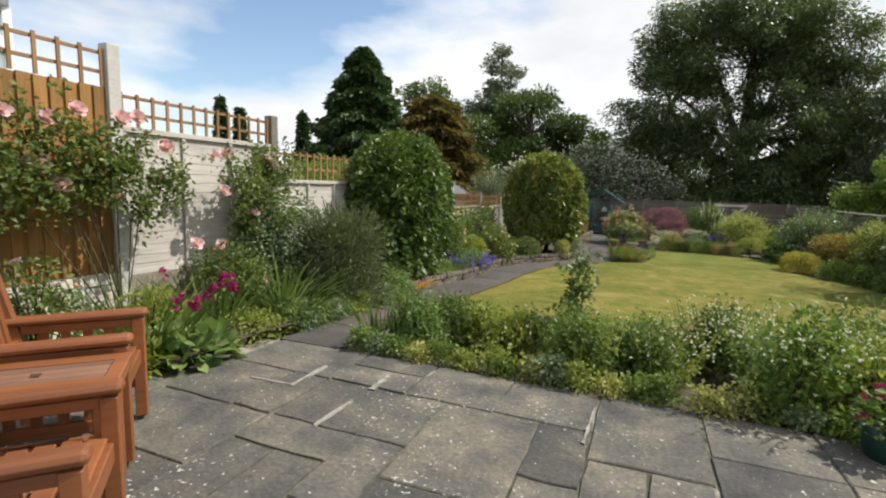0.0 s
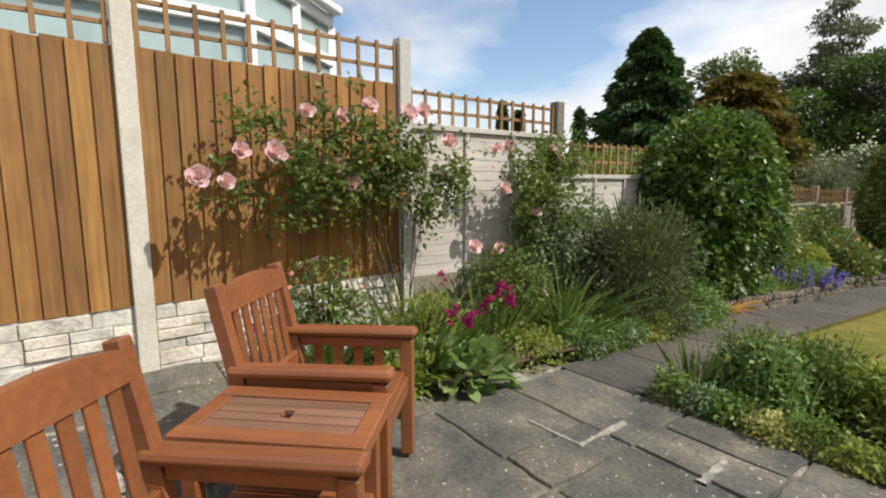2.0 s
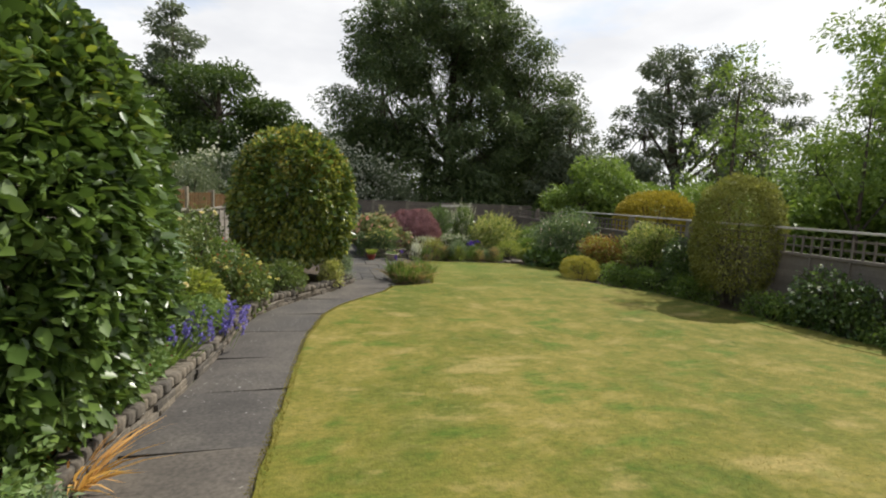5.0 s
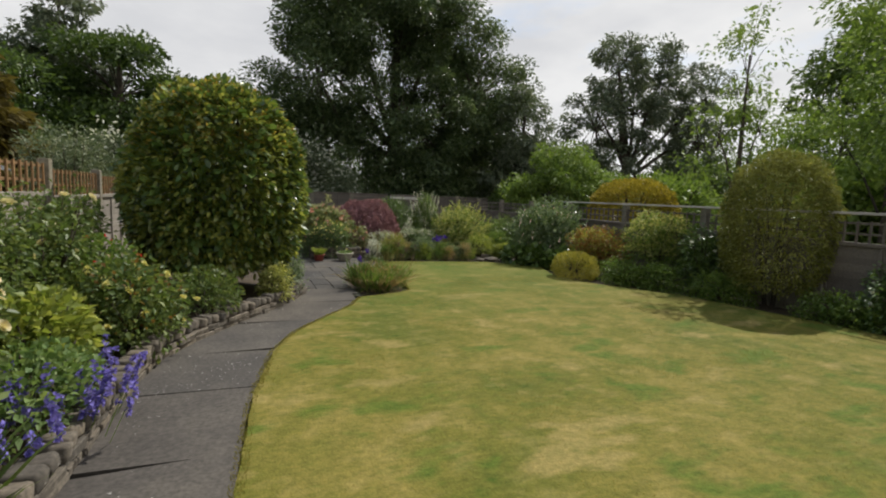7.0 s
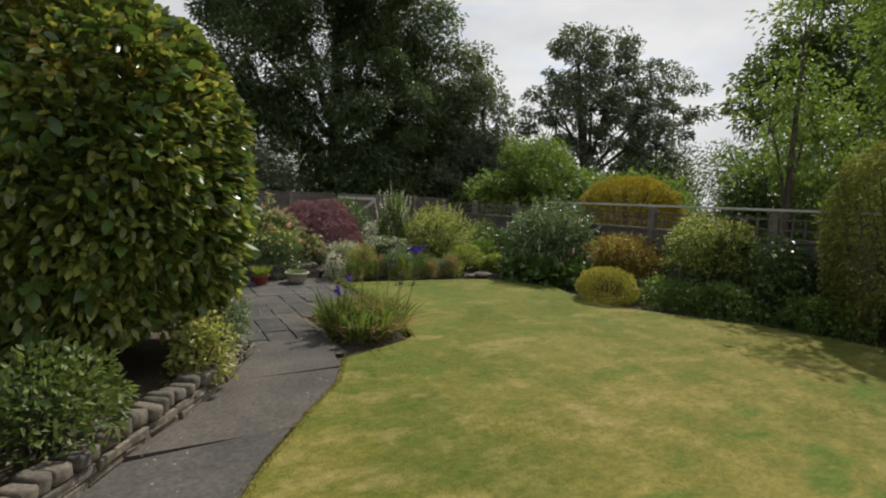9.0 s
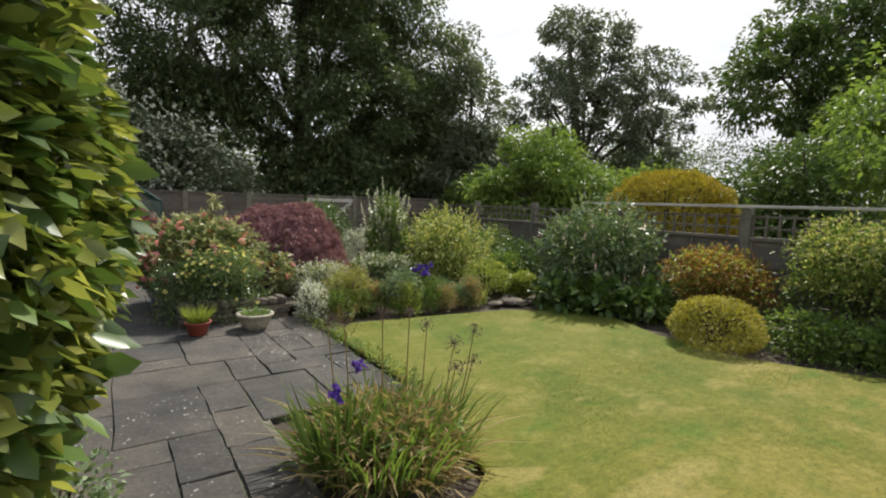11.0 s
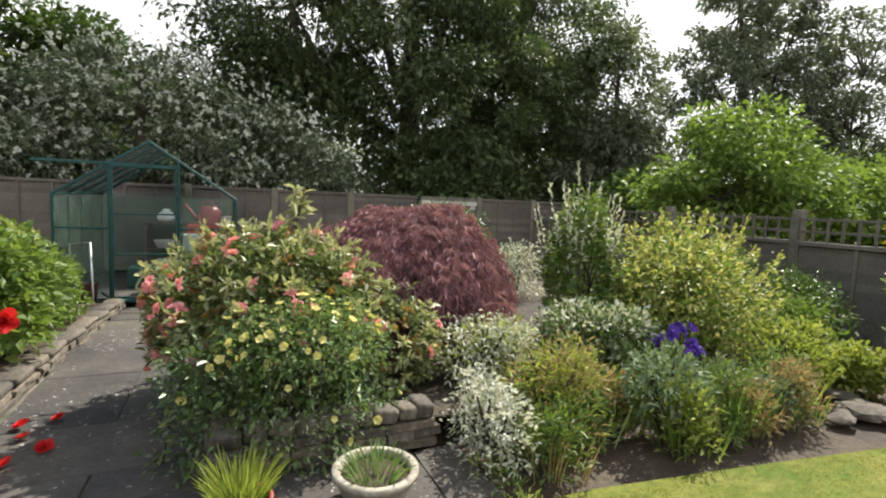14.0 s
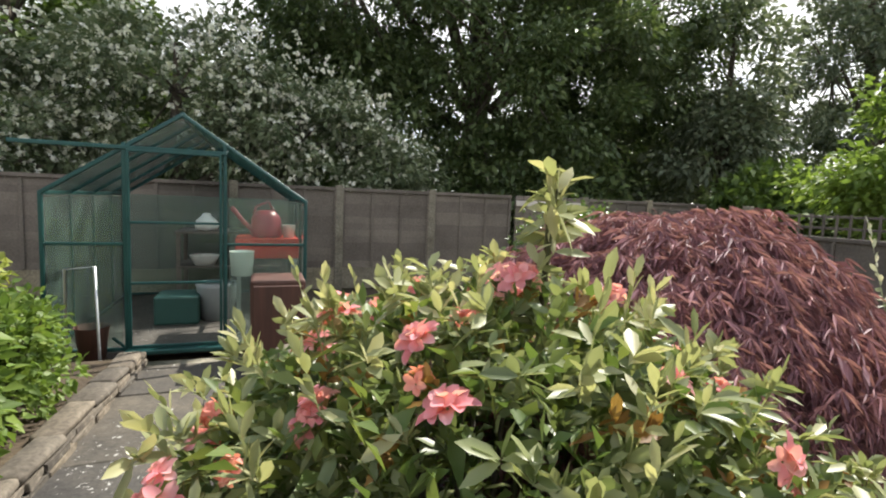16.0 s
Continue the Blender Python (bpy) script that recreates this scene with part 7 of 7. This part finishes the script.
# ---- beyond the fences ----
bush("golden_mound", "large golden dome-shaped conifer beyond the fence", "conifer", 7.9, 17.55, 0.75, (1.2, 1.25, 0.95), [("leaves", L_CONIFERGOLD, 20000, 0.07, 0.035, 0.7, 0.2, -0.7)], amp=0.10, depth=0.2, seed=110, thick=0.05)
tree("ash_tree", "tall dense ash tree standing dark against the sky", 4.6, 30.5, 13.4, 0.38, [(0, 0, 8.4, 4.6, 4.2, 4.0), (-2.6, -0.5, 9.4, 2.8, 2.6, 2.4), (2.4, 0, 9.6, 2.8, 2.6, 2.6), (0, 0, 11.2, 2.6, 2.4, 1.9), (-3.8, -1.0, 6.4, 2.8, 3.0, 2.8), (3.6, -1.5, 6.2, 2.8, 3.0, 2.8), (0, -2.0, 4.6, 4.0, 3.0, 2.8), (-3.8, 0.5, 3.6, 3.2, 3.0, 2.6), (4.2, 0, 3.6, 2.8, 3.0, 2.6)], L_ASH, 190000, 0.15, 11, 52, 0.8)
tree("silver_tree", "young tree with fluttering silvery leaves beside the ash", 9.6, 26.6, 7.6, 0.14, [(0, 0, 4.6, 1.3, 1.3, 2.6), (-0.4, 0, 2.6, 1.5, 1.4, 1.6)], L_GREYTREE, 9000, 0.17, 12, 36, 0.5)
tree("grey_tree", "grey-green tree with an open upright crown", 16.2, 27.0, 10.8, 0.22, [(-1.2, 0, 8.0, 1.3, 1.4, 2.0), (1.6, 0, 7.6, 1.4, 1.4, 2.2), (0, 0, 6.0, 2.3, 2.2, 2.0), (-2.3, 0, 5.2, 1.7, 1.8, 2.2), (3.4, -1.5, 6.4, 1.6, 1.8, 2.2), (3.0, -1.5, 4.4, 1.6, 1.8, 2.2), (0, 0, 3.2, 3.4, 2.5, 2.0)], L_GREYTREE, 32000, 0.17, 13, 40, 0.42)
tree("bright_shrub_tree", "spreading bright green small tree beyond the fence", 8.7, 21.8, 4.0, 0.12, [(0, 0, 2.3, 1.3, 1.2, 1.2), (-1.1, -0.3, 1.6, 1.1, 1.1, 0.9), (1.3, 0, 1.6, 1.2, 1.1, 1.0)], L_BRIGHT, 20000, 0.13, 14, 30, 0.45)
tree("broad_tree", "large broadleaf tree far beyond the side fence", 39.0, 25.5, 19.0, 0.5, [(0, 0, 13.5, 5.0, 5.0, 4.5), (-4.0, 1.5, 10.0, 4.0, 4.0, 3.6), (3.0, -3.5, 9.0, 5.0, 5.0, 4.0), (-2, -4.5, 6.0, 5.0, 5.0, 3.6)], L_TREE, 34000, 0.36, 15, 40, 1.1)
# the last two lobes are added out of view to shade border and lawn
tree("garden_tree", "fresh green leafy tree beyond the side fence", 11.2, 12.6, 8.4, 0.16, [(0, 0, 5.6, 1.9, 2.1, 2.2), (-0.9, -1, 3.2, 1.6, 1.8, 1.6), (0.5, 1.8, 3.2, 1.7, 1.8, 1.6), (-0.9, -3.2, 5.0, 1.8, 2.0, 2.2), (-0.6, -5.4, 4.6, 1.8, 2.0, 2.0)], L_BRIGHT, 36000, 0.12, 16, 36, 0.45)
tree("slender_birch", "wispy young tree with long bare shoots behind the fence", 7.9, 11.6, 4.6, 0.05, [(0, 0, 3.2, 0.7, 0.8, 1.1), (-0.5, 0.5, 2.4, 0.7, 0.7, 0.8), (0.4, -0.8, 2.5, 0.7, 0.8, 0.8)], L_BRIGHT, 2200, 0.09, 117, 30, 0.26)
tree("slender_birch", "slender young tree with airy leaves behind the fence", 6.6, 13.4, 5.4, 0.06, [(0, 0, 3.9, 0.55, 0.6, 1.3), (-0.4, 0.2, 2.6, 0.6, 0.6, 0.9), (0.5, 0, 2.9, 0.6, 0.6, 1.0)], L_BRIGHT, 2300, 0.09, 17, 24, 0.28)
tree("whitebeam", "spreading tree with silver-white leaves behind the greenhouse", -2.4, 26.6, 4.6, 0.16, [(0, 0, 2.9, 1.9, 1.3, 1.3), (1.9, -0.4, 2.2, 1.4, 1.1, 1.2), (-2.6, 0, 2.1, 1.8, 1.3, 1.2), (-4.8, 0.4, 1.8, 1.7, 1.3, 1.1)], L_WHITEBEAM, 38000, 0.11, 18, 40, 0.42, 0.25, ("white_blossom", P_BLOSSOM, 4000, 0.12))
tree("small_whitebeam", "small rounded tree flecked with white behind the back fence", 0.95, 25.7, 2.6, 0.07, [(0, 0, 1.65, 0.75, 0.7, 0.7)], L_WHITEBEAM, 6000, 0.1, 19, 34, 0.3, 0.25, ("white_blossom", P_BLOSSOM, 260, 0.1))
tree("oak_tree", "dark rounded tree beyond the end of the garden", -7.8, 35.0, 9.4, 0.35, [(0, 0, 5.6, 3.4, 3.2, 3.2), (-2.6, 0, 4.4, 2.6, 2.6, 2.6), (2.8, 0.5, 4.2, 2.6, 2.6, 2.4), (0, -1.5, 2.5, 4.0, 2.6, 1.8)], L_OAK, 40000, 0.24, 20, 40, 0.8)
tree("tall_airy_tree", "tall airy tree with small leaf clusters on the skyline", -10.8, 37.5, 12.6, 0.22, [(0, 0, 10.3, 1.5, 1.5, 1.8), (-0.8, 0, 8.0, 1.8, 1.6, 1.8), (1.0, 0, 7.4, 1.6, 1.6, 1.8)], L_GREYTREE, 11000, 0.22, 21, 28, 0.5)


def conifer(name, label, x, y, h, r, mat, n, seed, taper=0.7):
    ob = thing(name, x, y, -0.43, label, "conifer")
    v, f = tubes([[((0, 0, 0), r * 0.09), ((0, 0, h * 0.5), r * 0.05), ((0, 0, h * 0.98), r * 0.01)]], 8)
    mesh_object("trunk", v, f, M_BARK, ob)
    t = rng.uniform(0.02, 1, n) ** 0.75
    a = rng.uniform(0, 6.28, n)
    tier = 0.82 + 0.18 * np.cos(t * 46 + 2.0 * np.cos(a * 3))
    rad = r * (1 - t) ** taper * tier * (0.75 + 0.3 * rng.uniform(0, 1, n)) * (1 + 0.16 * np.cos(a * 5 + t * 12))
    p = np.stack([np.cos(a) * rad, np.sin(a) * rad, t * h], 1)
    leaves("foliage", p, np.stack([np.cos(a), np.sin(a), np.full(n, -0.25)], 1), 0.36, 0.15, mat, ob, 0.45, 0.1)
    return ob


conifer("tall_conifer", "tall dark green pointed conifer on the skyline", -14.8, 24.2, 9.0, 3.9, L_CONIFER, 34000, 1)
tree("dark_tree", "dark rounded tree merging with the conifers", -14.2, 30.8, 9.9, 0.3, [(0, 0, 6.4, 2.6, 2.6, 2.4), (-2.2, 0, 5.0, 2.4, 2.4, 2.4), (2.2, 0, 4.6, 2.4, 2.4, 2.2), (0, -1, 2.6, 3.6, 2.4, 2.0)], L_TREE, 26000, 0.2, 22, 34, 0.7)
conifer("rusty_conifer", "rust-tinged conifer in front of dark trees", -10.8, 24.8, 6.4, 3.2, L_RUST, 22000, 3, 0.42)
for x, y, h in ((-27.0, 26.0, 7.3), (-25.8, 26.5, 6.6), (-21.0, 27.0, 6.2)):
    conifer("cypress_spire", "narrow dark cypress far beyond the fence", x, y, h, 0.6, L_CONIFER, 2600, 4)
bush("neighbour_hedge", "bright green hedge beyond the side fence", "hedge", -5.35, 7.9, 0.75, (0.75, 3.4, 1.05), [("leaves", L_BRIGHT, 16000, 0.08, 0.04, 0.8, 0.2, -0.8)], seed=120, amp=0.15, depth=0.3)
bush("silver_pear", "silvery grey shrub beyond the side fence", "shrub", -5.0, 16.8, 1.25, (0.8, 0.9, 0.8), [("leaves", L_WHITEBEAM, 5500, 0.07, 0.025, 0.8, 0.3, -0.8)], seed=121, amp=0.3, depth=0.5)
bush("red_leaf_shrub", "shrub with reddish leaves beyond the side fence", "shrub", -5.4, 12.5, 0.9, (0.7, 1.2, 0.8), [("leaves", L_ROSE, 3600, 0.07, 0.03, 0.8, 0.3, -0.8), ("red_leaves", L_AZBRONZE, 1200, 0.07, 0.03, 0.8, 0.3, 0.0)], seed=122, amp=0.3, depth=0.6)
for k, (x, y, rx, rz, m) in enumerate([(-6.5, 27.5, 2.4, 1.9, L_TREE), (-1.0, 29.5, 2.6, 1.6, L_TREE), (4.5, 28.0, 3.2, 1.7, L_ASH), (8.5, 24.5, 1.8, 1.4, L_TREE), (13.0, 21.0, 2.2, 1.6, L_BRIGHT), (14.5, 17.5, 2.4, 2.0, L_TREE), (9.0, 12.5, 1.8, 1.5, L_BRIGHT), (8.5, 9.5, 1.8, 1.6, L_TREE), (9.5, 6.5, 2.2, 1.7, L_BRIGHT), (-11.0, 30.0, 3.5, 2.6, L_TREE), (-16, 33, 4, 2.6, L_TREE), (12.5, 30.0, 4.0, 2.8, L_ASH), (20.5, 27.0, 4.0, 3.0, L_TREE), (24, 15, 4, 3, L_TREE), (-3, 36, 4, 2.8, L_TREE), (3, 37, 4.5, 3.0, L_TREE), (9, 36, 4.5, 3.0, L_TREE), (0.5, 32.5, 3.5, 2.2, L_ASH), (8.0, 31.5, 3.5, 2.4, L_ASH), (16, 33, 4, 3, L_TREE), (30, 20, 6, 3.5, L_TREE), (33, 30, 7, 4, L_TREE)]):
    bush("understorey_shrub", "dark leafy shrub beyond the garden fence", "shrub", x, y, rz * 0.75 - 0.4, (rx, rx * 0.8, rz), [("leaves", m, 9000, 0.17, 0.09, 0.8, 0.1, -0.8)], seed=130 + k, amp=0.3, depth=0.4, ground=-0.43, thick=0.05)
for k, (x, y, rx, rz) in enumerate([(-17.5, 31.0, 3.2, 3.4), (-9.5, 33.0, 3.4, 3.4), (-4.5, 36.0, 3.6, 3.4), (-0.5, 36.5, 3.4, 3.6), (9.5, 35.0, 3.4, 3.4), (13.5, 33.5, 3.2, 2.8), (20.5, 27.0, 3.0, 2.6), (24.0, 22.0, 3.2, 2.6)]):
    bush("woodland_shrub", "dark leafy tree low on the far skyline", "tree", x, y, rz * 0.75 - 0.4, (rx, rx * 0.8, rz), [("leaves", L_TREE, 9000, 0.24, 0.13, 0.8, 0.1, -0.8)], seed=330 + k, amp=0.3, depth=0.4, ground=-0.43, thick=0.08)
shed = thing("garden_shed", -6.5, 15.0, -0.4, "small grey-roofed wooden shed beyond the side fence", "shed")
part("walls", box_bm(-0.8, 0.8, -1.0, 1.0, 0, 1.6, 0.01), M_DARKWOOD, shed)
bm = bmesh.new()
q = [bm.verts.new(p) for p in ((-0.95, -1.1, 1.55), (0, -1.1, 2.05), (0.95, -1.1, 1.55), (-0.95, 1.1, 1.55), (0, 1.1, 2.05), (0.95, 1.1, 1.55))]
for face in ((0, 1, 4, 3), (1, 2, 5, 4), (0, 2, 1), (3, 4, 5), (0, 3, 5, 2)):
    bm.faces.new([q[k] for k in face])
part("roof", bm, M_ROOF, shed)

# ---- weeds along the terrace edge ----
r_ = random.Random(61)
for k in range(14):
    x, y = 0.31 + r_.uniform(-0.03, 0.04), 14.85 + k * 0.17
    h = r_.uniform(0.05, 0.10)
    bush("edge_weed", "small tuft of weeds in the gap beside the terrace", "weeds", x, y, gz(x, y) + h * 0.6, (0.08, 0.1, h), [("leaves", r_.choice([L_LIME, L_SAGE, L_MID, L_MINT]), 75, 0.042, 0.010, 0.6, 0.6, -0.6)], n_stems=3, seed=600 + k, depth=0.8, thick=0.003)

# ---- grass ----
n = 120000
gy = rng.uniform(4.92, 16.7, n)
la = np.interp(gy, [p[0] for p in LAWN_LEFT], [p[1] for p in LAWN_LEFT])
lb = np.interp(gy, [p[0] for p in LAWN_RIGHT], [p[1] for p in LAWN_RIGHT])
u = rng.uniform(0, 1, n)
edge = rng.uniform(0, 1, n) < 0.07
u[edge] = rng.uniform(-0.005, 0.006, edge.sum())
gx = la + (lb - la) * u
zz = np.interp(gy, [p[0] for p in FALL], [p[1] for p in FALL]) + 0.002
roots = np.stack([gx, gy, zz], 1)
tall = np.where(edge, 0.02, 0.011)[:, None] * rng.uniform(0.6, 1.3, (n, 1))
d = unit(rng.normal(0, 0.55, (n, 3)) + np.array([0, 0, 1.0]))
s = unit(np.cross(d, rng.normal(0, 1, (n, 3)))) * 0.0028
v = np.stack([roots - s, roots + s, roots + d * tall], 1).reshape(-1, 3)
ob = mesh_object("grass_blades", v, np.arange(3 * n).reshape(-1, 3), L_GRASS)
tagged(ob, "short dry grass blades of the lawn", "grass", kind="stuff")
